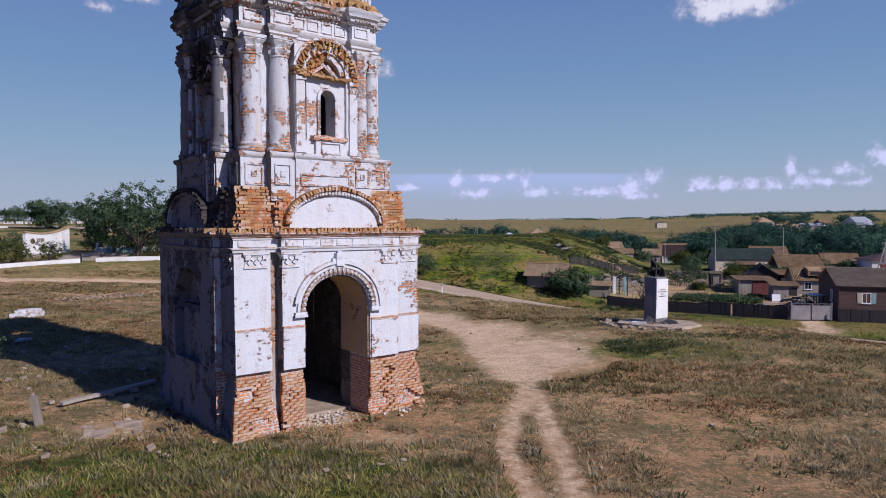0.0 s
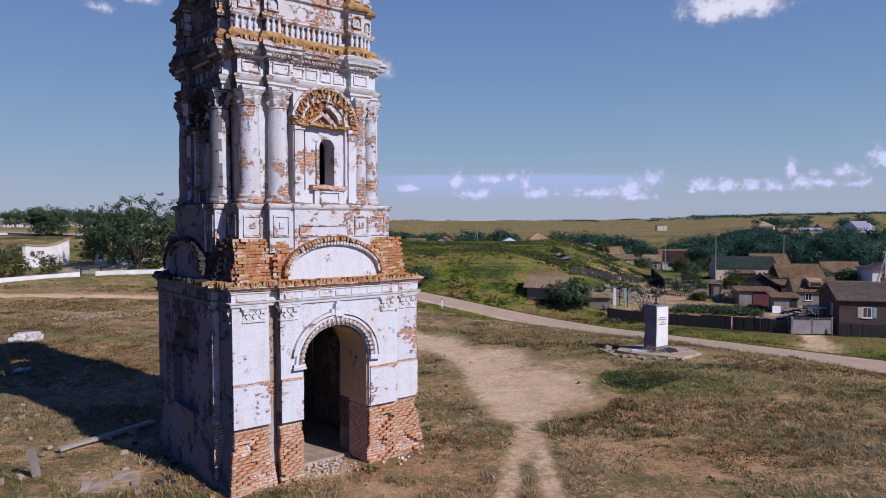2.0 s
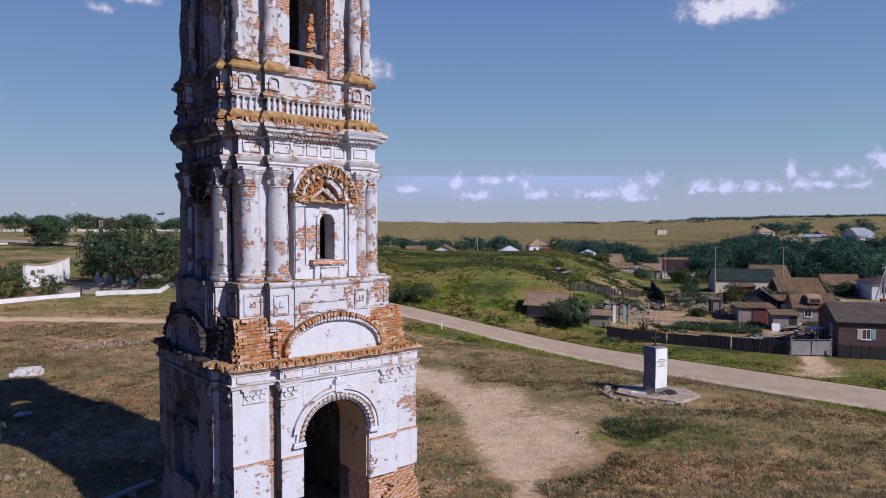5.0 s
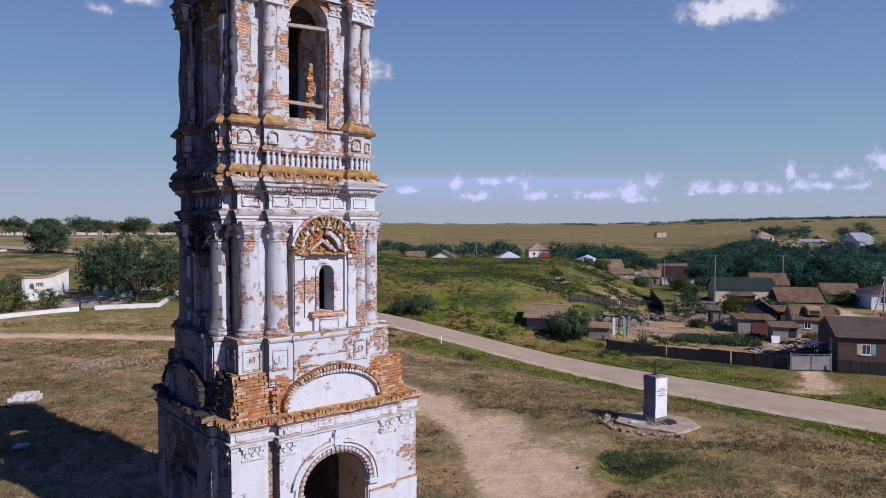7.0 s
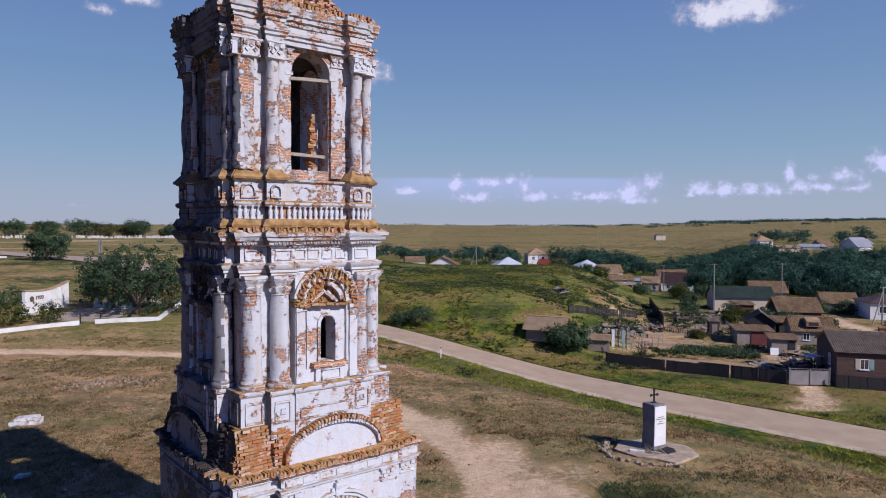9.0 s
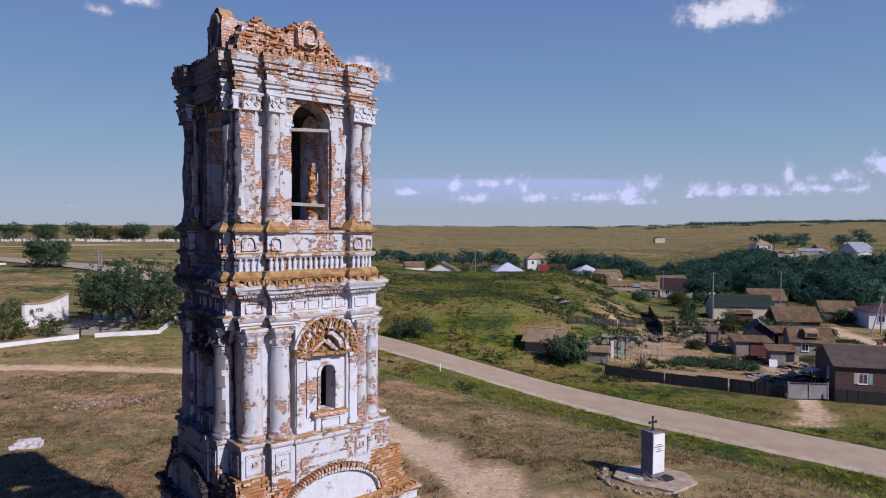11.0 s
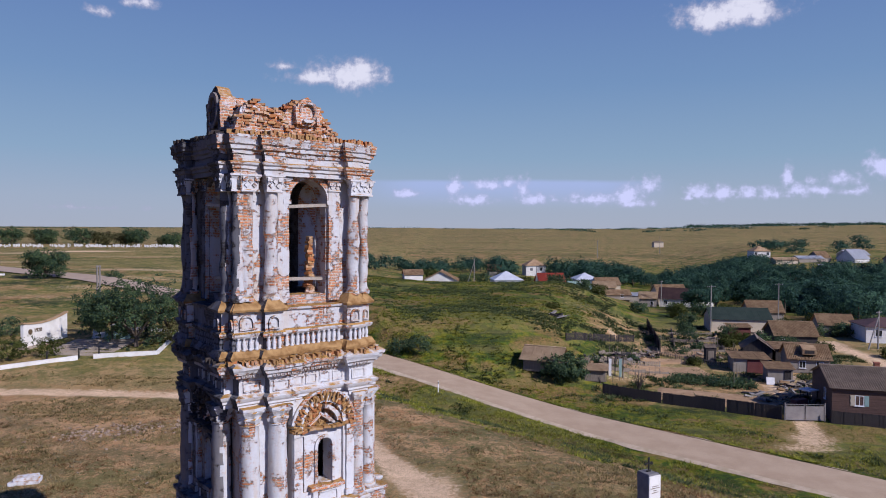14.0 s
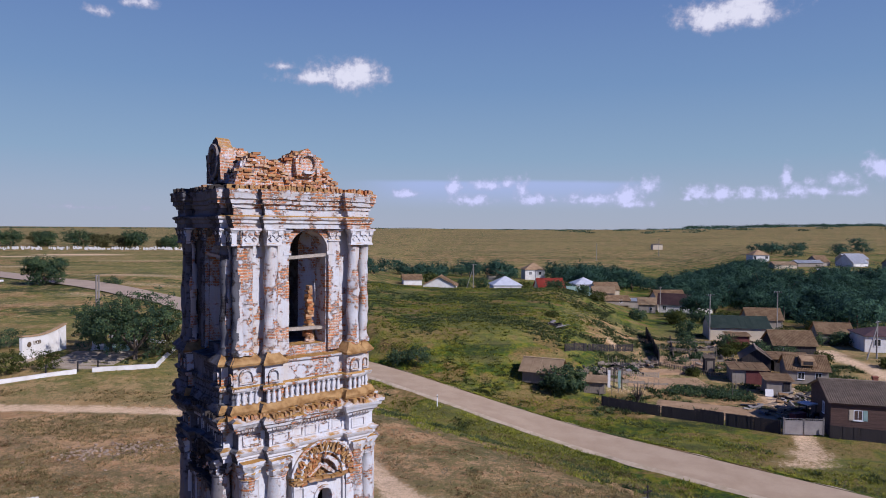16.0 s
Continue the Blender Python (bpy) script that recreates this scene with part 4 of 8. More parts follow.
for k in (0, 3):
    for s0, s1, d in ((0.12, 0.62, 0.0), (0.82, 1.3, 0.30), (3.33, 3.8, 0.30), (4.05, 4.6, 0.0)):
        panel_frame(k, B2, s0, s1, d, 6.62, 7.2, WHITE2)
        bm = bmesh.new()
        face_box(bm, k, B2, (s0 + s1) / 2 - 0.07, (s0 + s1) / 2 + 0.07, d, d + 0.035, 6.85, 7.0)
        jitter(bm, 0.02, 4, 0.01, 9)
        part("rosette", bm, WHITE2, TOWER)
    panel_frame(k, B2, 1.55, 3.1, 0.36, 6.62, 6.95, WHITE2, 0.045)
    panel_frame(k, W2, 2.39 - 0.30, 2.39 + 0.34, 0.36, 7.55, 7.88, WHITE2, 0.04)
    for i in range(4):
        panel_frame(k, B2E, 1.52 + i * 0.44, 1.52 + i * 0.44 + 0.36, 0.06, 10.98, 11.27, WHITE1, 0.035)
    for s0, s1, d in ((0.12, 0.62, 0.0), (0.86, 1.36, 0.26), (3.38, 3.84, 0.26)):
        panel_frame(k, B2E, s0, s1, d, 10.98, 11.27, WHITE1, 0.035)


def column(k, base, s, d, r, z0, z1, mat, label="worn round column with plaster capital", worn=0.02):
    """Engaged column: torus base, swelling shaft, bell with leaves and slab on top."""
    x, y = turned(k, *base, s, d)
    bm = bmesh.new()
    n = 14
    h = z1 - z0
    shaft = [(r * (1.0 - 0.12 * (i / n) ** 2), z0 + 0.26 + (h - 0.78) * i / n) for i in range(n + 1)]
    prof = [(r * 1.22, z0), (r * 1.25, z0 + 0.05), (r * 1.22, z0 + 0.10), (r * 1.05, z0 + 0.14), (r * 1.12, z0 + 0.19), (r * 1.02, z0 + 0.24)] + shaft
    prof += [(r * 0.98, z1 - 0.50), (r * 0.98, z1 - 0.47), (r * 0.88, z1 - 0.45), (r * 0.95, z1 - 0.25), (r * 1.12, z1 - 0.1), (r * 1.1, z1 - 0.06)]
    lathe(bm, prof, x, y, 18)
    jitter(bm, worn, 2.2, worn * 0.8, 7.5, s + k * 3 + z0)
    col = part("column", bm, mat, TOWER, label, 50)
    bm = bmesh.new()
    rings, seg = [], 24
    for rr, z, lobe, square in ((0.90, -0.46, 0.0, 0), (1.00, -0.42, 0.10, 0), (1.10, -0.30, 0.14, 0), (1.00, -0.26, 0.04, 0), (1.08, -0.20, 0.12, 0), (1.22, -0.11, 0.10, 0.3), (1.12, -0.08, 0.0, 0.8), (1.16, -0.07, 0.0, 1), (1.16, 0.02, 0.0, 1), (0.6, 0.03, 0.0, 1)):
        ring = []
        for i in range(seg):
            a = 2 * math.pi * i / seg
            box = 1 / max(abs(math.cos(a)), abs(math.sin(a)))
            q = r * rr * (1 + lobe * math.cos(8 * a)) * (1 + square * (box - 1))
            ring.append(bm.verts.new((x + q * math.cos(a), y + q * math.sin(a), z1 + z)))
        rings.append(ring)
    for r0, r1 in zip(rings, rings[1:]):
        for i in range(seg):
            bm.faces.new([r0[i], r0[(i + 1) % seg], r1[(i + 1) % seg], r1[i]])
    bm.faces.new(rings[-1])
    bm.faces.new(rings[0][::-1])
    jitter(bm, 0.012, 3, 0.016, 9, s)
    part("capital", bm, mat, col)
    return col


for k, row in ((0, ((0.33, -0.06, 0.28), (1.06, 0.14, 0.27), (3.62, 0.14, 0.22), (4.12, -0.02, 0.20))), (3, ((0.30, -0.08, 0.27), (0.92, 0.12, 0.26), (3.38, 0.12, 0.27))), (1, ((0.3, -0.1, 0.3), (1.0, 0.1, 0.3)))):
    for s, d, r in row:
        column(k, B2E, s, d, r, 7.52, 10.56, WHITE3 if k == 0 else WHITE2)
band("architrave", P2, [(-0.5, 10.52), (0.02, 10.52), (0.02, 10.62), (0.07, 10.66), (0.07, 10.72), (0.13, 10.78), (0.15, 10.86), (0.0, 10.92), (0.0, 11.32), (-0.5, 11.34)], WHITE1, "", 0.2, 0.008, 0.01, 1.0)
band("cornice", P2, [(-0.5, 11.32), (0.03, 11.32), (0.05, 11.38), (0.12, 11.40), (0.13, 11.47), (0.20, 11.52), (0.22, 11.60), (0.27, 11.64), (0.28, 11.72), (0.16, 11.80), (-0.6, 11.96)], WHITE2, "stepped white cornice with broken brick edge", 0.16, 0.018, 0.022, 3.0)
bm = bmesh.new()
add_box(bm, -0.0275, 0.0275, -0.0575, 0.0575, -0.035, 0.035)
dentil_me = bpy.data.meshes.new("small_dentil")
bm.to_mesh(dentil_me)
bm.free()
dentil_me.materials.append(WHITE1)
for k in (0, 3):
    for s0, s1, d in ((0.0, 0.74, 0.0), (0.78, 1.44, 0.26), (1.5, 3.26, 0.06), (3.32, 3.9, 0.26), (3.96, 4.3, 0.0)):
        n = int((s1 - s0) / 0.105)
        for i in range(n):
            x, y = turned(k, *B2E, s0 + (s1 - s0) * i / n + 0.0475, d + 0.1075)
            ob = new("dentil", dentil_me)
            ob.parent = TOWER
            ob.matrix_local = pose(x, y, 11.435, rng.uniform(-2, 2), rng.uniform(-2, 2), (0, 90, 180, 270)[k] + rng.uniform(-3, 3))

# --- third storey -----------------------------------------------------------
B3 = (0.38, 0.75, 4.38)
S3 = [(0.80, 1.40, 0.20), (3.42, 4.02, 0.20)]
P3 = tier_plan(*B3, S3)
band("plinth_slope", P3, [(0.10, 11.86), (0.12, 11.94), (0.03, 12.10), (-0.4, 12.12)], STONE, "lichen-covered sloping ledge", 0.12, 0.035, 0.035, 5.0)
band("balustrade_wall", P3, [(-0.4, 12.05), (-0.10, 12.05), (-0.10, 12.48), (-0.4, 12.5)], WHITE3, "", 0.2, 0.01, 0.012)
band("rail", P3, [(-0.4, 12.44), (0.0, 12.44), (0.05, 12.50), (0.05, 12.56), (0.0, 12.60), (-0.4, 12.62)], WHITE3, "", 0.2, 0.014, 0.014, 6.0)
band("pedestal_course", P3, [(-0.4, 12.6), (-0.03, 12.6), (-0.03, 13.10), (0.04, 13.14), (0.05, 13.2), (-0.5, 13.24)], WHITE3, "", 0.18, 0.016, 0.016, 7.0)
bal = bmesh.new()
lathe(bal, [(0.055, 0), (0.058, 0.04), (0.035, 0.07), (0.062, 0.16), (0.05, 0.24), (0.033, 0.32), (0.055, 0.35), (0.055, 0.38)], 0, 0, 8)
bal_me = bpy.data.meshes.new("baluster")
bal.to_mesh(bal_me)
bal.free()
bal_me.materials.append(WHITE1)
bal_me.shade_smooth()
# darker copy for the left side, shade put into its colour
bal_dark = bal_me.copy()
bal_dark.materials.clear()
bal_dark.materials.append(SHADE_HIGH)
for k in (0, 3):
    for s0, s1, d in ((0.06, 0.78, 0.0), (0.86, 1.36, 0.20), (1.5, 3.36, 0.0), (3.48, 3.98, 0.20), (4.06, 4.34, 0.0)):
        n = max(2, int((s1 - s0) / 0.165))
        for i in range(n):
            x, y = turned(k, *B3, s0 + (s1 - s0) * (i + 0.5) / n, d - 0.05)
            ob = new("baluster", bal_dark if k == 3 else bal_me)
            ob.parent = TOWER
            ob.matrix_local = pose(x, y, 12.08, rng.uniform(-2, 2), rng.uniform(-2, 2), rng.uniform(0, 90))
# sloping caps over the pedestals, with small niches below
for k in (0, 3, 1):
    for s0, s1, d in ((0.0, 0.78, 0.0), (0.8, 1.4, 0.20), (3.42, 4.02, 0.20), (4.04, 4.38, 0.0)):
        bm = bmesh.new()
        a, b = turned(k, *B3, s0 - 0.05, d + 0.09), turned(k, *B3, s1 + 0.05, -0.5)
        x0, x1, y0, y1 = min(a[0], b[0]), max(a[0], b[0]), min(a[1], b[1]), max(a[1], b[1])
        sweep(bm, [(x0, y0), (x1, y0), (x1, y1), (x0, y1)], [(0.0, 13.16), (0.02, 13.22), (-0.10, 13.36), (-0.2, 13.50)], 0.14)
        jitter(bm, 0.015, 2, 0.015, 7, s0)
        part("pedestal_cap", bm, STONE, TOWER, "ochre lichen-covered sloping cap", 40)
        w = (s1 - s0) * 0.28
        m = (s0 + s1) / 2
        bm = bmesh.new()
        face_box(bm, k, B3, m - w, m + w, d - 0.05, d + 0.025, 12.66, 12.70)
        arch_band(bm, k, B3, m, w * 0.72, w, d - 0.05, d + 0.025, 12.86, w * 0.72, w, 10)
        for q in (-1, 1):
            face_box(bm, k, B3, m + q * w * 0.86 - 0.025, m + q * w * 0.86 + 0.025, d - 0.05, d + 0.025, 12.70, 12.86)
        jitter(bm, 0.006, 3, 0.008, 9)
        part("niche_frame", bm, WHITE3, TOWER)
W3 = (0.38 + 0.36, 0.75 + 0.30, 3.7)
CB = 2.02
for k in range(4):
    bm = bmesh.new()
    arch_wall(bm, k, W3, 0.0, 3.7, -0.6, 0.0, 13.2, 17.05, CB, 0.60, 16.25, 0.58, 13.5)
    weld(bm)
    jitter(bm, 0.014, 1.2, 0.010, 7)
    part("wall", bm, WHITE3, TOWER)
    bm = bmesh.new()
    for a, b in ((CB - 1.0, CB - 0.64), (CB + 0.64, CB + 1.0)):
        face_box(bm, k, W3, a, b, -0.05, 0.12, 13.3, 16.55, 0.18)
    jitter(bm, 0.016, 2, 0.014, 7)
    part("jamb_pilaster", bm, WHITE3, TOWER, "brick jamb pilasters with flaking whitewash")
    bm = bmesh.new()
    arch_band(bm, k, W3, CB, 0.61, 0.78, -0.02, 0.10, 16.25, 0.59, 0.76, 18)
    for q in (-1, 1):
        face_box(bm, k, W3, CB + q * 0.70 - 0.12, CB + q * 0.70 + 0.12, 0.0, 0.14, 16.12, 16.24, 0.1)
    jitter(bm, 0.008, 2, 0.01, 8)
    part("archivolt", bm, WHITE2, TOWER)
    bm = bmesh.new()
    for s, z, w, h, d in ((CB, 17.02, 0.10, 0.2, 0.18), (CB - 0.12, 16.98, 0.08, 0.09, 0.12), (CB + 0.12, 16.98, 0.08, 0.09, 0.12)):
        face_box(bm, k, W3, s - w, s + w, 0.0, d, z - h, z + h, 0.06)
    jitter(bm, 0.02, 3, 0.015, 9)
    part("key_ornament", bm, WHITE2, TOWER)
    for a in (CB - 0.82, CB + 0.82):
        capital(k, W3, a - 0.17, a + 0.17, 0.12, 16.5, 16.86, WHITE2)
    if k in (0, 3):
        for z0, tilt in ((13.95, 1.5), (16.08, -3.5)):
            bm = bmesh.new()
            add_box(bm, -0.66, 0.66, -0.06, 0.06, -0.045, 0.045, 0.2)
            jitter(bm, 0.008, 2, 0.006, 9, z0)
            beam = part("beam", bm, BEAM, TOWER, "grey weathered tie beam")
            x, y = turned(k, *W3, CB, -0.2 if z0 < 15 else 0.02)
            beam.matrix_local = pose(x, y, z0, 0, tilt, 0 if k == 0 else 90)
for k in (0, 3, 1):
    for s, d, r in ((0.46, -0.20, 0.185), (1.12, -0.06, 0.185), (3.80, -0.06, 0.175), (4.24, -0.20, 0.155)):
        column(k, B3, s, d, r, 13.42, 16.92, WHITE4, "battered round column showing brick core", 0.045)
for k in (0, 3):
    for s0, s1, d in ((0.26, 0.70, 0.02), (0.92, 1.34, 0.15), (3.60, 4.00, 0.15), (4.06, 4.40, 0.02)):
        capital(k, B3, s0, s1, d, 16.40, 16.88, WHITE1)
band("architrave", P3, [(-0.6, 16.88), (-0.02, 16.88), (-0.02, 17.0), (0.03, 17.03), (0.03, 17.10), (0.08, 17.14), (0.09, 17.2), (-0.04, 17.24), (-0.04, 17.42), (-0.6, 17.44)], WHITE3, "", 0.18, 0.012, 0.014, 8.0)
band("cornice", P3, [(-0.6, 17.42), (0.0, 17.42), (0.01, 17.52), (0.07, 17.55), (0.07, 17.65), (0.12, 17.68), (0.13, 17.82), (0.15, 17.86), (0.14, 17.93), (0.0, 17.98), (-0.9, 18.02)], WHITE4, "crumbling brick crown cornice", 0.16, 0.022, 0.026, 9.0)
bm = bmesh.new()
add_box(bm, 1.0, 4.3, 1.35, 4.7, 17.3, 17.95, 0.4)
part("roof_slab", bm, BARE, TOWER)
bm = bmesh.new()
add_box(bm, 1.0, 4.3, 1.35, 4.7, 12.9, 13.3, 0.4)
part("bell_floor", bm, BARE, TOWER)


# ---- village: materials and kinds of things ----
ROOF_GREY = plain("weathered_slate_sheet", (0.21, 0.165, 0.13), (0.31, 0.245, 0.19), 1.1, 0.9, 0.01)
ROOF_TAN = plain("sun_bleached_sheet", (0.42, 0.295, 0.18), (0.54, 0.40, 0.26), 0.9, 0.9, 0.01)
ROOF_BROWN = plain("rusty_brown_sheet", (0.24, 0.15, 0.085), (0.42, 0.29, 0.17), 0.9, 0.85, 0.01)
ROOF_DARK = plain("dark_maroon_sheet", (0.075, 0.045, 0.05), (0.11, 0.065, 0.06), 0.8, 0.7, 0.008)
ROOF_GREEN = plain("dark_green_sheet", (0.045, 0.07, 0.06), (0.07, 0.095, 0.08), 0.6, 0.6, 0.006)
ROOF_SILVER = plain("bare_zinc_sheet", (0.44, 0.46, 0.52), (0.54, 0.56, 0.62), 0.7, 0.5, 0.006, 0.4)
ROOF_RED = plain("bright_red_sheet", (0.30, 0.045, 0.03), (0.36, 0.065, 0.045), 0.8, 0.65, 0.006)
WALL_CREAM = plain("cream_render", (0.50, 0.42, 0.32), (0.58, 0.50, 0.39), 0.8, 0.95, 0.006)
WALL_WHITE = plain("white_lime_render", (0.74, 0.73, 0.72), (0.62, 0.59, 0.56), 0.7, 0.95, 0.006)
WALL_GREY = plain("grey_block_wall", (0.25, 0.215, 0.185), (0.33, 0.29, 0.25), 0.9, 0.95, 0.01)
WOOD_BROWN = plain("red_brown_boards", (0.092, 0.056, 0.048), (0.150, 0.092, 0.074), 1.4, 0.85, 0.012, stretch=(0.4, 0.4, 7))
WOOD_DARK = plain("dark_old_boards", (0.036, 0.032, 0.034), (0.068, 0.058, 0.055), 2.2, 0.9, 0.012, stretch=(5, 5, 0.5))
WOOD_GREY = plain("silvered_boards", (0.20, 0.165, 0.135), (0.28, 0.235, 0.19), 2.0, 0.9, 0.012, stretch=(5, 5, 0.5))
DOOR_RED = plain("oxide_red_door", (0.14, 0.045, 0.045), (0.18, 0.065, 0.06), 1.5, 0.7)
PAINT_TEAL = plain("faded_teal_paint", (0.24, 0.36, 0.34), (0.30, 0.42, 0.40), 2.0, 0.7)
PAINT_WHITE = plain("white_gloss_paint", (0.78, 0.78, 0.80), (0.68, 0.68, 0.70), 2.0, 0.6)
METAL_GREY = plain("grey_painted_steel", (0.20, 0.18, 0.18), (0.27, 0.25, 0.24), 1.0, 0.6, 0.004, 0.4)
CONCRETE = plain("pale_concrete", (0.31, 0.25, 0.195), (0.42, 0.35, 0.28), 1.4, 0.95, 0.012)
IRON = plain("black_wrought_iron", (0.012, 0.011, 0.012), (0.03, 0.026, 0.024), 5.0, 0.6, 0.004, 0.4)
SOIL = plain("tilled_brown_soil", (0.29, 0.185, 0.105), (0.42, 0.28, 0.165), 0.8, 0.98, 0.04, fine=6.0)
POLE = plain("grey_concrete_pole", (0.25, 0.235, 0.22), (0.33, 0.31, 0.29), 1.0, 0.9)
CHIMNEY = plain("sooty_red_brick", (0.26, 0.09, 0.06), (0.34, 0.13, 0.085), 4.0, 0.95)
_g = Mat("dark_window_glass", 0.08, 0.5)
_g.color((0.02, 0.025, 0.03))
GLASS = _g.m


def leafy(name, dark, light):
    m = Mat(name, 0.8, 0.12)
    r = m.node("ShaderNodeNewGeometry").outputs["Random Per Island"]
    c = m.mix(m.ramp(r, 0.1, 0.95), dark, light)
    c = m.mix(m.ramp(m.noise(0.5, 4), 0.4, 0.7), c, tuple(x * 0.65 for x in dark))
    c = m.mix(m.math("MULTIPLY", m.ramp(m.noise(0.13, 3), 0.46, 0.6), 0.45), c, light)
    m.color(c)
    tr = m.node("ShaderNodeBsdfTranslucent")
    m.put(tr.inputs["Color"], m.mix(0.5, c, light))
    add = m.node("ShaderNodeMixShader", Fac=0.3)
    m.put(add.inputs[1], m.b.outputs[0])
    m.put(add.inputs[2], tr.outputs[0])
    out = m.t.nodes["Material Output"]
    m.t.links.new(add.outputs[0], out.inputs[0])
    return m.m


LEAF = leafy("deep_green_leaves", (0.030, 0.064, 0.044), (0.120, 0.165, 0.064))
LEAF_LIGHT = leafy("yellow_green_leaves", (0.045, 0.060, 0.014), (0.105, 0.115, 0.030))
LEAF_OLIVE = leafy("olive_leaves", (0.055, 0.062, 0.024), (0.165, 0.150, 0.066))
LEAF_GREY = leafy("grey_green_leaves", (0.16, 0.16, 0.10), (0.30, 0.28, 0.19))
DRYGRASS = leafy("dry_grass_blades", (0.215, 0.150, 0.070), (0.47, 0.355, 0.19))
GRASS = leafy("green_grass_blades", (0.090, 0.100, 0.026), (0.32, 0.29, 0.085))
SAPPY = leafy("sappy_weed_blades", (0.055, 0.085, 0.016), (0.28, 0.265, 0.045))
WOODLAND = leafy("dark_woodland_leaves", (0.020, 0.055, 0.052), (0.074, 0.145, 0.086))
BARK = plain("grey_brown_bark", (0.09, 0.07, 0.055), (0.15, 0.12, 0.095), 4.0, 0.95, 0.02)


def prism(bm, poly, x0, x1):
    """A (y, z) outline drawn out along x."""
    a = [bm.verts.new((x0, y, z)) for y, z in poly]
    b = [bm.verts.new((x1, y, z)) for y, z in poly]
    n = len(poly)
    bm.faces.new(a[::-1])
    bm.faces.new(b)
    for i in range(n):
        bm.faces.new([a[i], a[(i + 1) % n], b[(i + 1) % n], b[i]])


def window_part(house_ob, x, y, z, w, h, face, shutters=False):
    """A window on a wall: frame, panes, sill, perhaps shutters. face: 'front', 'left', 'right'."""
    turn = {"front": 0, "right": 90, "left": -90, "back": 180}[face]
    t = 0.07

    def put(name, boxes, mat, parent, label=""):
        bm = bmesh.new()
        for b in boxes:
            add_box(bm, *b)
        ob = part(name, bm, mat, parent, label)
        return ob
    fr = put("window", [(-w / 2, w / 2, -0.06, 0.03, -h / 2, -h / 2 + t), (-w / 2, w / 2, -0.06, 0.03, h / 2 - t, h / 2),
                        (-w / 2, -w / 2 + t, -0.06, 0.03, -h / 2 + t, h / 2 - t), (w / 2 - t, w / 2, -0.06, 0.03, -h / 2 + t, h / 2 - t),
                        (-t / 3, t / 3, -0.05, 0.02, -h / 2 + t, h / 2 - t)], PAINT_WHITE, house_ob, "white window frame")
    fr.matrix_local = pose(x, y, z, 0, 0, turn)
    for q in (-1, 1):
        a, b = sorted((q * t / 3, q * (w / 2 - t)))
        put("pane", [(a, b, -0.025, -0.012, -h / 2 + t, h / 2 - t)], GLASS, fr)
    put("sill", [(-w / 2 - 0.06, w / 2 + 0.06, -0.12, 0.0, -h / 2 - 0.05, -h / 2 - 0.004)], PAINT_WHITE, fr)
    if shutters:
        for q in (-1, 1):
            a, b = sorted((q * (w / 2 + 0.01), q * (w / 2 + 0.45)))
            put("shutter", [(a, b, -0.06, -0.01, -h / 2, h / 2), (a + 0.06, b - 0.06, -0.08, -0.06, -h / 2 + 0.1, -0.05), (a + 0.06, b - 0.06, -0.08, -0.06, 0.05, h / 2 - 0.1)], PAINT_TEAL if q > 0 else WALL_CREAM, fr, "painted board shutter")


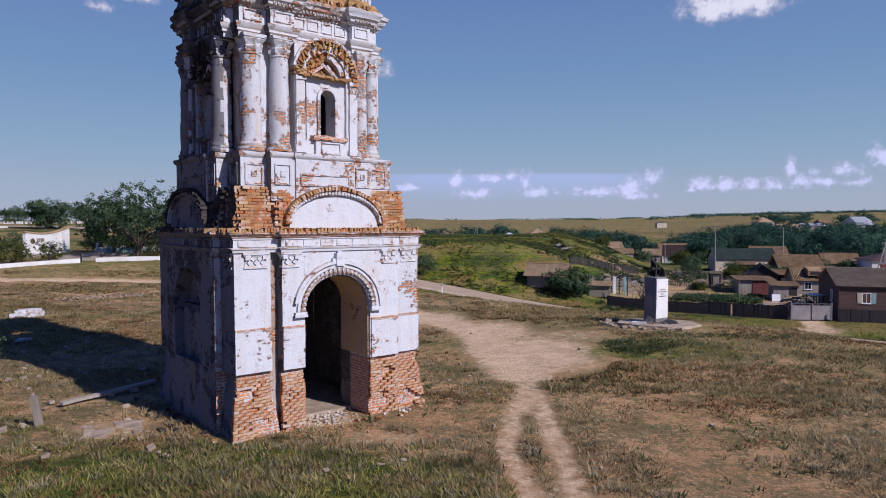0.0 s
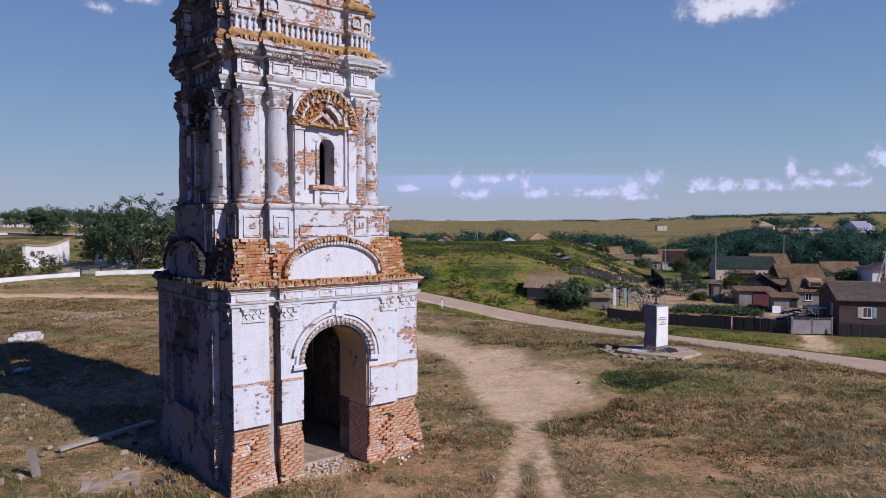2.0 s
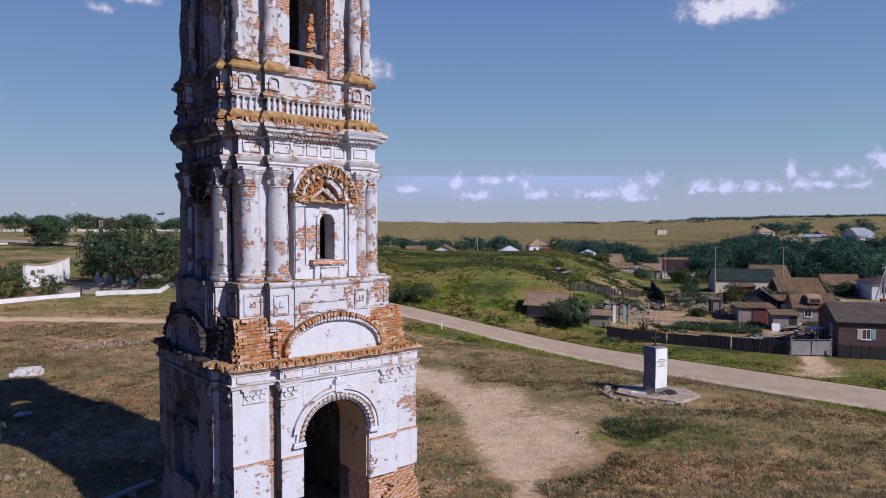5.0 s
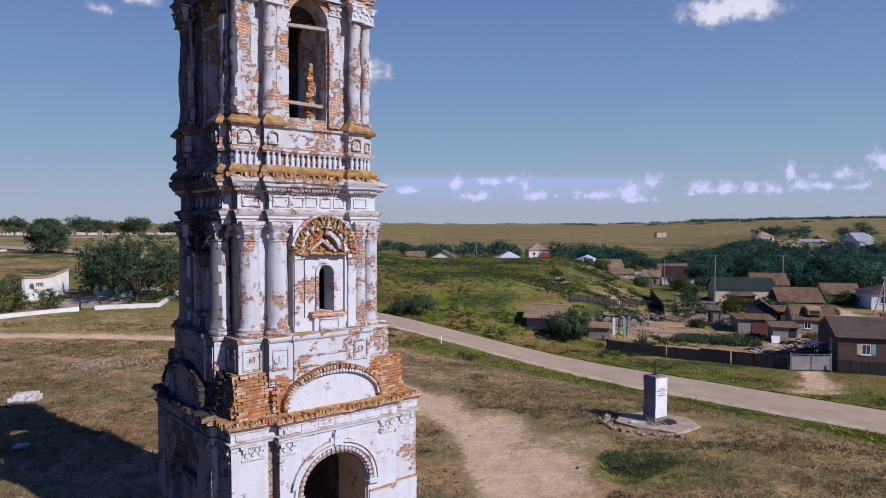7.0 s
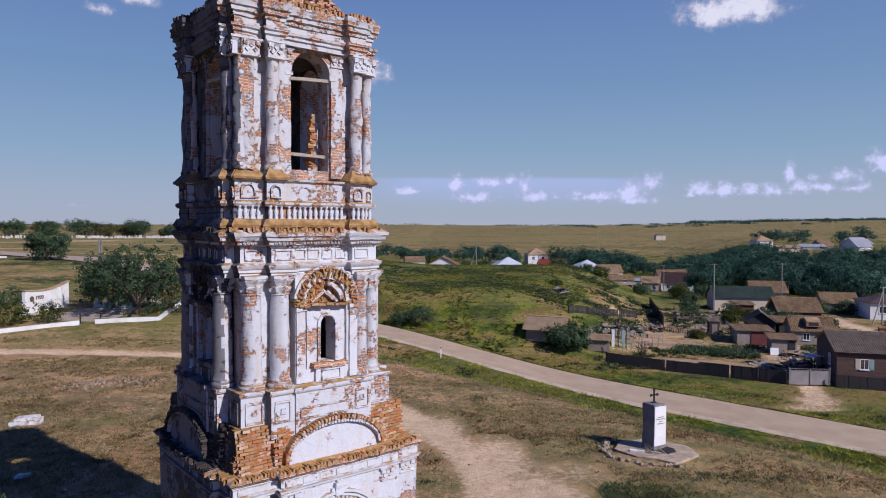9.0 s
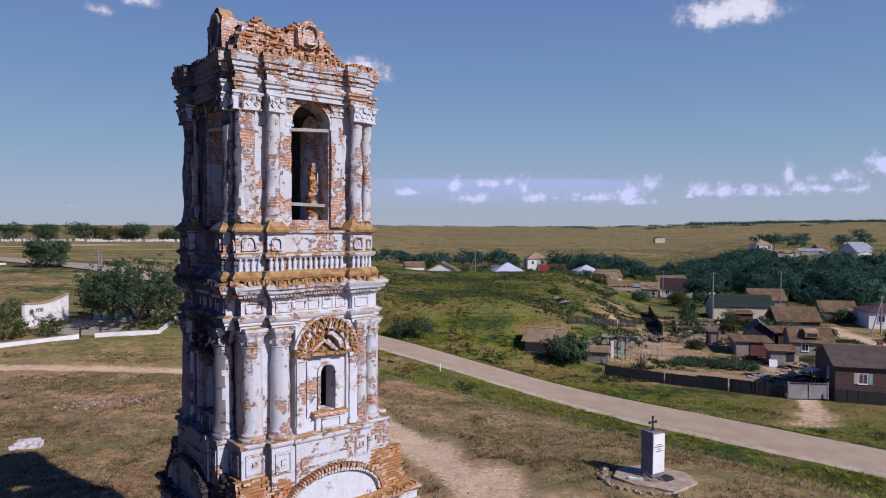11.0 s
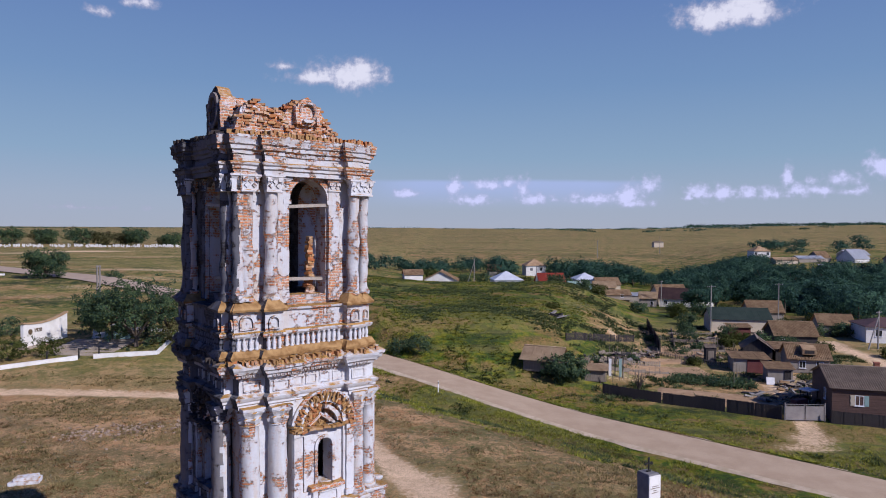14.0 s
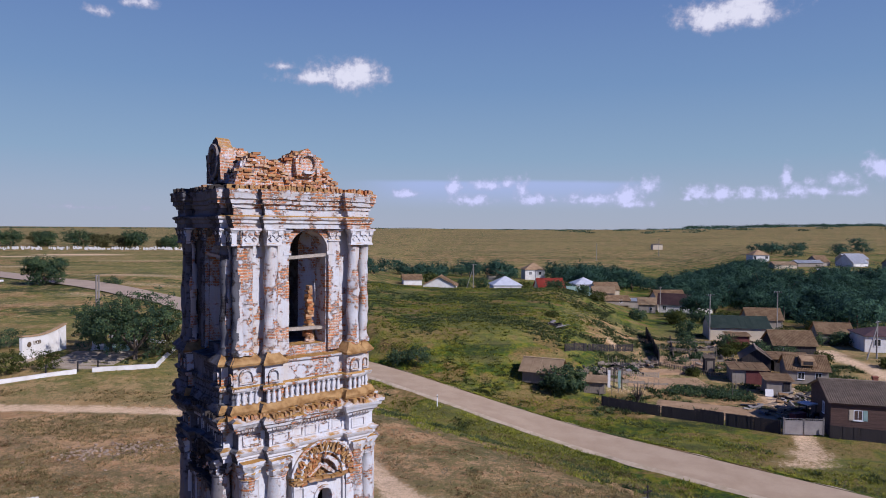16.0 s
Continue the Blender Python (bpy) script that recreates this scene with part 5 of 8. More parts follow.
def house(name, label, at, yaw, w, d, h, rise, wall_mat, roof_mat, roof="gable", over=0.35, base=None, wins=(), chimney=None, door=None, corrugate=False, category="house", boards=0, group=""):
    """A small building: body, roof, windows, door, chimney. Ridge along its width."""
    z = ground_z(*at) - 0.1 if base is None else base
    ob = thing(name, label, category, (at[0], at[1], z), yaw, group)
    bm = bmesh.new()
    top = h + (rise if roof == "gable" else 0.0)
    if roof == "gable":
        prism(bm, [(-d / 2, 0), (d / 2, 0), (d / 2, h), (0, top - 0.06), (-d / 2, h)], -w / 2, w / 2)
    elif roof == "shed":
        prism(bm, [(-d / 2, 0), (d / 2, 0), (d / 2, h), (-d / 2, h)], -w / 2, w / 2)
    else:
        add_box(bm, -w / 2, w / 2, -d / 2, d / 2, 0, h)
    part("wall", bm, wall_mat, ob)
    for i in range(boards):
        bm = bmesh.new()
        zz = 0.35 + (h - 0.4) * i / boards
        add_box(bm, -w / 2 - 0.015, w / 2 + 0.015, -d / 2 - 0.03, -d / 2 - 0.002, zz, zz + (h - 0.4) / boards - 0.025)
        part("board", bm, wall_mat, ob)
    if roof == "hip":
        bm = bmesh.new()
        W, D, r = w / 2 + over, d / 2 + over, max(0.05, w / 2 - d / 2)
        lo = [bm.verts.new(p) for p in ((-W, -D, h - 0.05), (W, -D, h - 0.05), (W, D, h - 0.05), (-W, D, h - 0.05))]
        up = [bm.verts.new((-r, 0, h + rise)), bm.verts.new((r, 0, h + rise))]
        lo2 = [bm.verts.new((v.co.x, v.co.y, h - 0.14)) for v in lo]
        for f in ([lo[0], lo[1], up[1], up[0]], [lo[1], lo[2], up[1]], [lo[2], lo[3], up[0], up[1]], [lo[3], lo[0], up[0]], lo2[::-1]):
            bm.faces.new(f)
        for i in range(4):
            bm.faces.new([lo2[i], lo2[(i + 1) % 4], lo[(i + 1) % 4], lo[i]])
        part("roof", bm, roof_mat, ob)
    else:
        slopes = ((-1, 1), (1, 1)) if roof == "gable" else ((0, 0),)
        for sgn, _ in slopes:
            bm = bmesh.new()
            n = int((w + 2 * over) / 0.11) if corrugate else max(2, int(w / 1.1))
            rows = []
            m = 8
            for j in range(m + 1):
                row = []
                for i in range(n + 1):
                    x = -w / 2 - over + (w + 2 * over) * i / n
                    q = j / m
                    if roof == "gable":
                        y = sgn * (d / 2 + over) * (1 - q)
                        zz = h - rise * over / (d / 2) + (rise + rise * over / (d / 2)) * q + 0.04
                    else:
                        y = -d / 2 - over + (d + 2 * over) * q
                        zz = h + 0.05 + rise * q
                    zz += (0.028 if i % 2 else -0.028) if corrugate else 0.03 * noise.noise(Vector((x * 0.6, y * 0.6, at[0])))
                    row.append(bm.verts.new((x, y, zz)))
                rows.append(row)
            for a, b in zip(rows, rows[1:]):
                for i in range(n):
                    f = [a[i], a[i + 1], b[i + 1], b[i]]
                    bm.faces.new(f if sgn <= 0 else f[::-1])
            bmesh.ops.solidify(bm, geom=list(bm.faces), thickness=0.06)
            part("roof_slope", bm, roof_mat, ob)
            if not corrugate and w > 4:
                for i in range(1, int(w / 1.1)):
                    bm = bmesh.new()
                    x = -w / 2 + i * 1.1
                    if roof == "gable":
                        e = [(sgn * (d / 2 + over), h - rise * over / (d / 2) + 0.05), (0, h + rise + 0.05)]
                    else:
                        e = [(-d / 2 - over, h + 0.06), (d / 2 + over, h + rise + 0.06)]
                    poly = [e[0], e[1], (e[1][0], e[1][1] + 0.05), (e[0][0], e[0][1] + 0.05)]
                    prism(bm, poly if e[0][0] < e[1][0] else poly[::-1], x - 0.03, x + 0.03)
                    part("roof_seam", bm, roof_mat, ob)
        if roof == "gable":
            bm = bmesh.new()
            add_box(bm, -w / 2 - over, w / 2 + over, -0.12, 0.12, h + rise + 0.02, h + rise + 0.12)
            part("ridge_cap", bm, roof_mat, ob)
    for face, s, zz, ww, hh, sh in wins:
        if face == "front":
            window_part(ob, s, -d / 2, zz, ww, hh, "front", sh)
        elif face == "left":
            window_part(ob, -w / 2, s, zz, ww, hh, "left", sh)
        else:
            window_part(ob, w / 2, s, zz, ww, hh, "right", sh)
    if door:
        s, ww, hh, mat = door
        bm = bmesh.new()
        add_box(bm, s - ww / 2, s + ww / 2, -d / 2 - 0.05, -d / 2 + 0.02, 0.05, hh)
        for i in range(max(2, int(ww / 0.25))):
            a = s - ww / 2 + ww * i / max(2, int(ww / 0.25))
            add_box(bm, a + 0.01, a + ww / max(2, int(ww / 0.25)) - 0.01, -d / 2 - 0.07, -d / 2 - 0.05, 0.08, hh - 0.03)
        dr = part("door", bm, mat, ob, "plank door")
        bm = bmesh.new()
        add_box(bm, s + ww * 0.3, s + ww * 0.3 + 0.05, -d / 2 - 0.12, -d / 2 - 0.07, hh * 0.45, hh * 0.5)
        part("handle", bm, IRON, dr)
    if chimney:
        x, y, hh = chimney
        bm = bmesh.new()
        add_box(bm, x - 0.25, x + 0.25, y - 0.25, y + 0.25, h, h + rise + hh)
        add_box(bm, x - 0.3, x + 0.3, y - 0.3, y + 0.3, h + rise + hh, h + rise + hh + 0.12)
        part("chimney", bm, CHIMNEY, ob, "red brick chimney")
    return ob


def leaf_cloud(bm, centre, radii, clumps, leaves, size, r, ragged=0.35, low=-0.6, outward=1.0):
    """Small leaf faces in clumps round the outside of an uneven crown."""
    cx, cy, cz = centre
    for _ in range(clumps):
        while True:
            p = Vector((r.gauss(0, 1), r.gauss(0, 1), r.gauss(0, 1))).normalized()
            if p.z > low:
                break
        k = (0.55 + 0.45 * r.random() ** 0.5) * (1 + ragged * noise.noise(p * 2.3 + Vector(centre)))
        c = Vector((cx + p.x * radii[0] * k, cy + p.y * radii[1] * k, cz + p.z * radii[2] * k))
        spread = size * r.uniform(1.6, 3.0)
        for _ in range(leaves):
            q = c + Vector((r.gauss(0, 1), r.gauss(0, 1), r.gauss(0, 0.8))) * spread * 0.55
            n = (p * outward + Vector((r.uniform(-1, 1), r.uniform(-1, 1), r.uniform(-0.4, 1)))).normalized()
            a = n.orthogonal().normalized()
            b = n.cross(a)
            t = r.uniform(0, 6.28)
            a, b = a * math.cos(t) + b * math.sin(t), b * math.cos(t) - a * math.sin(t)
            s = size * r.uniform(0.55, 1.2)
            bm.faces.new([bm.verts.new(q + a * s), bm.verts.new(q + b * s * 0.5), bm.verts.new(q - a * s * 0.9), bm.verts.new(q - b * s * 0.5)])


def limb(bm, a, b, r0, r1, seg=6):
    """A tapered branch."""
    a, b = Vector(a), Vector(b)
    n = (b - a).normalized()
    u = n.orthogonal().normalized()
    v = n.cross(u)
    rings = []
    for p, r in ((a, r0), (a.lerp(b, 0.5) + u * r0 * 0.5, (r0 + r1) / 2), (b, r1)):
        rings.append([bm.verts.new(p + (u * math.cos(6.2832 * k / seg) + v * math.sin(6.2832 * k / seg)) * r) for k in range(seg)])
    for q, w in zip(rings, rings[1:]):
        for k in range(seg):
            bm.faces.new([q[k], q[(k + 1) % seg], w[(k + 1) % seg], w[k]])
    bm.faces.new(rings[-1])


def tree(label, at, height, wide, clumps, leaves, size, mat, seed, name="tree", trunk_h=0.3, low=-0.6, category="tree", skirt=0.0):
    """A trunk with limbs and a ragged crown; a skirt brings the crown down towards the ground."""
    r = random.Random(seed)
    z = ground_z(*at) - 0.15
    ob = thing(name, label, category, (at[0], at[1], z), r.uniform(0, 360))
    bm = bmesh.new()
    th = height * trunk_h
    limb(bm, (0, 0, 0), (r.uniform(-0.2, 0.2), r.uniform(-0.2, 0.2), th * 1.2), 0.035 * height, 0.022 * height, 9)
    tips = []
    for k in range(7):
        a = 6.2832 * k / 7 + r.uniform(-0.3, 0.3)
        e = (wide * 0.33 * math.cos(a), wide * 0.33 * math.sin(a), height * r.uniform(0.5, 0.85))
        limb(bm, (0, 0, th * r.uniform(0.7, 1.1)), e, 0.015 * height, 0.005 * height, 6)
        tips.append(e)
    part("trunk", bm, BARK, ob, "", 60)
    bm = bmesh.new()
    leaf_cloud(bm, (0, 0, height * (0.6 - 0.11 * skirt)), (wide * 0.42, wide * 0.42, height * (0.36 + 0.09 * skirt)), int(clumps * 0.6), leaves, size, r, 0.75, low)
    for e in tips:
        leaf_cloud(bm, e, (wide * 0.2, wide * 0.2, height * 0.16), max(2, int(clumps * 0.4 / 7)), leaves, size, r, 0.4, -1)
    part("crown", bm, mat, ob)
    return ob


def bush(label, at, height, wide, clumps, leaves, size, mat, seed, name="bush"):
    r = random.Random(seed)
    ob = thing(name, label, "bush", (at[0], at[1], ground_z(*at) - 0.05), r.uniform(0, 360))
    bm = bmesh.new()
    for k in range(6):
        a = 6.2832 * k / 6
        limb(bm, (0, 0, 0), (wide * 0.25 * math.cos(a), wide * 0.25 * math.sin(a), height * 0.6), 0.03, 0.01, 5)
    part("stems", bm, BARK, ob)
    bm = bmesh.new()
    leaf_cloud(bm, (0, 0, height * 0.45), (wide * 0.45, wide * 0.42, height * 0.5), clumps, leaves, size, r, 0.5, -0.8)
    part("foliage", bm, mat, ob)
    return ob


def pole(label, at, height, r=0.12, arms=1, mat=None, lean=0.0, yaw=0.0, strut=False, name="utility_pole"):
    ob = thing(name, label, "pole", (at[0], at[1], ground_z(*at) - 0.2), yaw)
    bm = bmesh.new()
    lathe(bm, [(r, 0), (r * 0.9, height * 0.5), (r * 0.7, height)], 0, 0, 8)
    part("shaft", bm, mat or POLE, ob, "", 60)
    for i in range(arms):
        bm = bmesh.new()
        zz = height - 0.35 - 0.6 * i
        add_box(bm, -0.8, 0.8, -0.05, 0.05, zz, zz + 0.09)
        arm = part("crossarm", bm, WOOD_DARK, ob)
        for x in (-0.7, -0.3, 0.3, 0.7):
            bm = bmesh.new()
            lathe(bm, [(0.03, zz + 0.09), (0.05, zz + 0.16), (0.03, zz + 0.22)], x, 0, 6)
            part("insulator", bm, PAINT_WHITE, arm)
    if strut:
        bm = bmesh.new()
        limb(bm, (-2.2, 0.4, 0.0), (-0.1, 0, height * 0.85), r * 0.8, r * 0.7, 7)
        part("strut", bm, mat or POLE, ob)
    if lean:
        ob.matrix_world = ob.matrix_world @ pose(0, 0, 0, 0, lean, 0)
    return ob


def plank_fence(name, label, a, b, height, mat, board=0.16, gap=0.0, post_every=2.4, rail_mat=None, seed=1, uneven=0.02, group=""):
    """Upright boards on two rails between posts, from a to b."""
    r = random.Random(seed)
    a, b = Vector(a), Vector(b)
    n = (b - a).length
    yaw = math.degrees(math.atan2(b.y - a.y, b.x - a.x))
    base = ground_z(a.x, a.y)
    ob = thing(name, label, "fence", (a.x, a.y, base), yaw, group)

    def gz(s):
        p = a.lerp(b, s / n)
        return ground_z(p.x, p.y) - base
    bm = bmesh.new()
    add_box(bm, -board / 2, board / 2, -0.012, 0.012, 0, height)
    me = bpy.data.meshes.new("board")
    bm.to_mesh(me)
    bm.free()
    me.materials.append(mat)
    count = int(n / (board + gap))
    for i in range(min(count, 300)):
        s = (i + 0.5) * n / count
        if r.random() < 0.015:
            continue
        o = new("board", me)
        o.parent = ob
        o.matrix_local = pose(s, r.uniform(-0.01, 0.01), gz(s) + 0.02, r.uniform(-0.5, 0.5), r.uniform(-0.5, 0.5), 0) @ Matrix.Diagonal((1, 1, 1 + r.uniform(-uneven, uneven), 1))
    k = max(1, int(n / post_every))
    for i in range(k + 1):
        s = n * i / k
        bm = bmesh.new()
        add_box(bm, s - 0.06, s + 0.06, 0.02, 0.14, gz(s) - 0.3, gz(s) + height + 0.04)
        part("post", bm, rail_mat or mat, ob)
    for i in range(k):
        for hh in (0.25, 0.8):
            s0, s1 = n * i / k, n * (i + 1) / k
            bm = bmesh.new()
            limb(bm, (s0, 0.04, gz(s0) + height * hh), (s1, 0.04, gz(s1) + height * hh), 0.035, 0.035, 4)
            part("rail", bm, rail_mat or mat, ob)
    return ob

# ---- village: the things ----
house("wooden_house", "long dark brown boarded house under a grey corrugated roof", (50.0, 73.7), -16, 15.5, 8.6, 3.9, 1.5, WOOD_BROWN, ROOF_GREY, wins=(("front", -5.2, 2.6, 0.85, 1.1, True), ("front", 0.6, 2.6, 0.85, 1.1, True), ("left", -1.5, 2.6, 0.8, 1.2, False)), chimney=(-2.2, 0.8, 0.35), corrugate=True, boards=18)
house("shed", "small block shed with a rusty sagging roof", (45.0, 90.8), -14, 3.0, 3.0, 2.0, 0.35, WALL_GREY, ROOF_BROWN, "shed", door=(0.9, 0.8, 1.8, WOOD_DARK), category="shed")
house("garage", "low garage with oxide-red double doors", (43.7, 96.8), -12, 4.6, 4.0, 2.0, 0.3, WALL_GREY, ROOF_BROWN, "shed", door=(0.8, 2.6, 1.9, DOOR_RED), category="shed")
d_house = house("cottage", "old cottage with a brown sheet roof and a roof dormer", (52.0, 97.2), -14, 5.2, 4.8, 2.1, 1.6, WALL_GREY, ROOF_BROWN, corrugate=True, wins=(("front", -0.9, 1.2, 0.9, 1.0, False), ("front", 1.3, 1.2, 0.9, 1.0, False)))
bm = bmesh.new()
prism(bm, [(-2.4, 2.6), (-0.6, 2.6), (-0.6, 3.75), (-2.4, 3.3)], -0.9, 0.9)
dormer = part("dormer", bm, ROOF_BROWN, d_house)
bm = bmesh.new()
add_box(bm, -0.6, 0.6, -2.43, -2.38, 2.75, 3.2)
part("hatch", bm, WOOD_DARK, dormer)
house("cottage", "grey-roofed cottage with its gable to the yard", (48.4, 104.5), 70, 5.0, 4.0, 1.9, 1.4, WOOD_DARK, ROOF_GREY)
house("outbuilding", "low board lean-to with a brown roof", (53.0, 103.2), -10, 5.2, 3.6, 1.9, 0.5, WOOD_DARK, ROOF_BROWN, "shed", category="shed")
house("cottage", "cottage under a large brown sheet roof", (59.4, 116.0), -8, 6.6, 6.0, 2.0, 1.9, WOOD_DARK, ROOF_BROWN, corrugate=True, wins=(("front", -2.2, 1.2, 0.8, 0.9, False),))
house("barn", "long cream barn with a dark green roof", (56.8, 131.0), -8, 10.6, 6.0, 2.7, 1.7, WALL_CREAM, ROOF_GREEN, category="barn")
house("cottage", "cottage with a rust-streaked roof", (69.0, 146.5), -10, 6.8, 6.0, 2.2, 2.0, WALL_GREY, ROOF_BROWN, corrugate=True)
house("cottage", "brown-roofed cottage with a porch", (73.8, 128.5), -14, 5.8, 5.2, 2.0, 1.6, WALL_GREY, ROOF_BROWN, door=(1.0, 0.9, 1.9, WOOD_DARK))
house("house", "cream and white house with a dark hipped roof", (78.6, 119.8), -12, 9.5, 7.0, 3.0, 1.2, WALL_WHITE, ROOF_DARK, "hip", wins=(("front", -2.8, 1.8, 1.1, 1.2, False), ("front", 1.5, 1.8, 1.1, 1.2, False)))
house("house", "white house with a dark maroon roof", (66.3, 193.0), -20, 8.4, 7.0, 2.6, 2.6, WALL_WHITE, ROOF_DARK, wins=(("front", -2.5, 1.5, 1.0, 1.1, False), ("front", 2.0, 1.5, 1.0, 1.1, False)))
house("cottage", "small brown-roofed cottage beside the maroon house", (72.5, 190.0), 4, 4.5, 5.0, 2.2, 1.6, WALL_WHITE, ROOF_BROWN)
house("cottage", "tan-roofed cottage at the foot of the slope", (51.4, 200.0), 2, 7.0, 5.0, 1.5, 1.2, WALL_GREY, ROOF_BROWN, wins=(("front", 1.0, 1.2, 0.9, 0.9, False),))
house("cottage", "tan-roofed cottage behind the slope", (57.0, 236.0), 6, 8.0, 6.5, 2.3, 2.2, WALL_CREAM, ROOF_BROWN)
house("shed", "grey shed by the cottages", (58.0, 201.0), 0, 6.0, 4.0, 2.4, 0.6, WALL_GREY, ROOF_SILVER, "shed", category="shed")
house("house", "house with a white gable and a brown hipped roof", (0.4, 206.0), 86, 9.0, 9.6, 3.6, 2.5, WALL_WHITE, ROOF_BROWN, over=0.5, base=-3.5)
house("house", "house with a silvery hipped metal roof", (20.4, 212.0), 5, 8.5, 8.0, 3.4, 2.4, WALL_WHITE, ROOF_SILVER, "hip", base=-3.6)
house("house", "small house with a bright red roof", (34.2, 214.0), 8, 8.0, 6.0, 2.9, 2.5, WALL_GREY, ROOF_RED, base=-3.9)
house("house", "house with a silver hipped roof behind a teal fence", (50.5, 240.0), 5, 7.6, 7.6, 2.8, 2.1, WALL_WHITE, ROOF_SILVER, "hip")
house("house", "two-storey white house with a brown hipped roof", (39.6, 290.0), 5, 8.4, 8.0, 4.6, 2.6, WALL_WHITE, ROOF_BROWN, "hip", wins=(("front", -2, 3.0, 1.1, 1.3, False), ("front", 2, 3.0, 1.1, 1.3, False)))
house("cottage", "small brown-roofed cottage among the trees", (21.6, 268.0), 0, 6.0, 5.0, 2.4, 2.0, WALL_GREY, ROOF_BROWN)
house("house", "white house with a brown hipped roof on the far rise", (153.0, 330.0), 0, 7.6, 7.6, 3.6, 2.4, WALL_WHITE, ROOF_BROWN, "hip", wins=(("front", -3, 2.4, 1.3, 1.5, False), ("front", 2.5, 2.4, 1.3, 1.5, False)))
house("house", "house with a tall pale metal gable roof", (172.0, 286.0), 24, 9.0, 8.0, 1.8, 3.6, WALL_WHITE, ROOF_SILVER)
house("house", "brown-roofed house on the rise", (160.0, 290.0), 20, 6.5, 6.0, 2.0, 2.4, WALL_GREY, ROOF_BROWN)
house("house", "long pale-roofed house on the rise", (184.0, 306.0), 10, 11.0, 7.0, 2.6, 2.0, WALL_CREAM, ROOF_SILVER)
house("long_shed", "low pale-roofed farm shed", (152.0, 284.0), 6, 11.0, 5.0, 1.8, 0.9, WALL_GREY, ROOF_SILVER, category="shed")
house("cottage", "dark-roofed cottage at the edge of the village", (176.0, 262.0), 16, 9.0, 7.5, 2.8, 3.2, WALL_GREY, ROOF_DARK)
house("shed", "low shed under a green sheet roof", (45.0, 226.0), 4, 8.4, 4.6, 0.7, 0.9, WALL_GREY, ROOF_GREEN, category="shed")
house("shed", "small maroon shed beside the cream barn", (53.8, 123.4), -8, 3.6, 2.6, 1.9, 0.4, DOOR_RED, ROOF_BROWN, "shed", category="shed")
house("long_shed", "long pale farm shed on the rise", (136.0, 272.0), 4, 9.0, 5.0, 1.7, 0.9, WALL_CREAM, ROOF_TAN, category="shed")
house("shed", "low shed with a bright zinc roof below the rise", (143.3, 250.0), -10, 9.0, 5.0, 1.5, 0.9, WALL_GREY, ROOF_SILVER, "shed", category="shed")
house("shed", "low tan-roofed shed below the rise", (151.0, 247.0), -6, 8.0, 4.6, 1.5, 0.9, WALL_CREAM, ROOF_TAN, category="shed")
house("cottage", "white cottage with a brown roof at the foot of the fields", (-9.0, 226.0), 10, 6.0, 5.0, 2.0, 1.4, WALL_WHITE, ROOF_BROWN)
house("hut", "lone pale hut in the far field", (183.0, 579.0), 0, 8.0, 6.0, 4.4, 0.5, WALL_CREAM, ROOF_GREY, "shed", category="hut")
house("shed", "leaning grey shed with a patched sheet roof", (13.6, 88.2), -24, 4.6, 3.8, 1.7, 1.2, WOOD_GREY, ROOF_TAN, over=0.45, category="shed")
house("hen_house", "small board shed with a grey roof", (20.0, 87.6), -14, 2.6, 2.2, 1.4, 0.4, WOOD_GREY, ROOF_TAN, "shed", category="shed")
house("outhouse", "narrow dark board outhouse", (40.2, 101.6), -8, 1.4, 1.4, 2.2, 0.25, WOOD_DARK, ROOF_GREY, "shed", 0.12, door=(0, 0.8, 1.8, WOOD_GREY), category="outhouse")

house("cottage", "tan-roofed cottage below the grassy slope", (51.3, 215.0), -8, 6.6, 4.8, 2.6, 1.7, WALL_GREY, ROOF_TAN, corrugate=True, wins=(("front", 1.0, 1.2, 0.8, 0.9, False),))
house("cottage", "small cottage with a rusty sheet roof", (67.6, 203.0), 6, 8.6, 6.0, 3.4, 2.4, WALL_CREAM, ROOF_BROWN, corrugate=True, wins=(("front", 1.0, 1.2, 0.8, 0.9, False),))
house("cottage", "low whitewashed cottage with a tan roof", (57.6, 190.0), -14, 4.4, 4.2, 2.6, 1.5, WALL_GREY, ROOF_TAN, corrugate=True, wins=(("front", 1.0, 1.2, 0.8, 0.9, False),))
# teal board fence by the silver-roofed house
plank_fence("teal_fence", "low teal-painted board fence", (41.0, 221.0), (50.0, 221.5), 2.6, PAINT_TEAL, 0.45, 0.02, 3.0)
# roadside fence, gate, yard fences
plank_fence("fence", "dark weathered plank fence along the road", (19.9, 83.0), (29.1, 77.4), 1.25, WOOD_DARK, 0.17, -0.005, 2.4, seed=3, group="roadside fences")
plank_fence("fence", "dark weathered plank fence along the road", (29.1, 77.4), (36.5, 72.6), 1.45, WOOD_DARK, 0.17, -0.005, 2.4, WOOD_GREY, seed=4, group="roadside fences")
plank_fence("fence", "dark plank fence in front of the wooden house", (41.1, 71.3), (52.5, 66.6), 1.35, WOOD_DARK, 0.17, -0.005, 2.4, seed=5, group="roadside fences")
plank_fence("fence", "grey pole fence on the grassy bank", (17.9, 96.6), (31.7, 111.5), 1.1, WOOD_DARK, 0.14, 0.09, 2.4, seed=6)
plank_fence("garden_fence", "broken grey paling round the plot", (18.5, 91.0), (31.5, 97.5), 0.8, WOOD_GREY, 0.22, 0.16, 2.6, seed=7)
plank_fence("garden_fence", "low stick fence between garden plots", (33.5, 104.5), (41.5, 97.5), 0.7, WOOD_GREY, 0.12, 0.22, 2.6, seed=8)
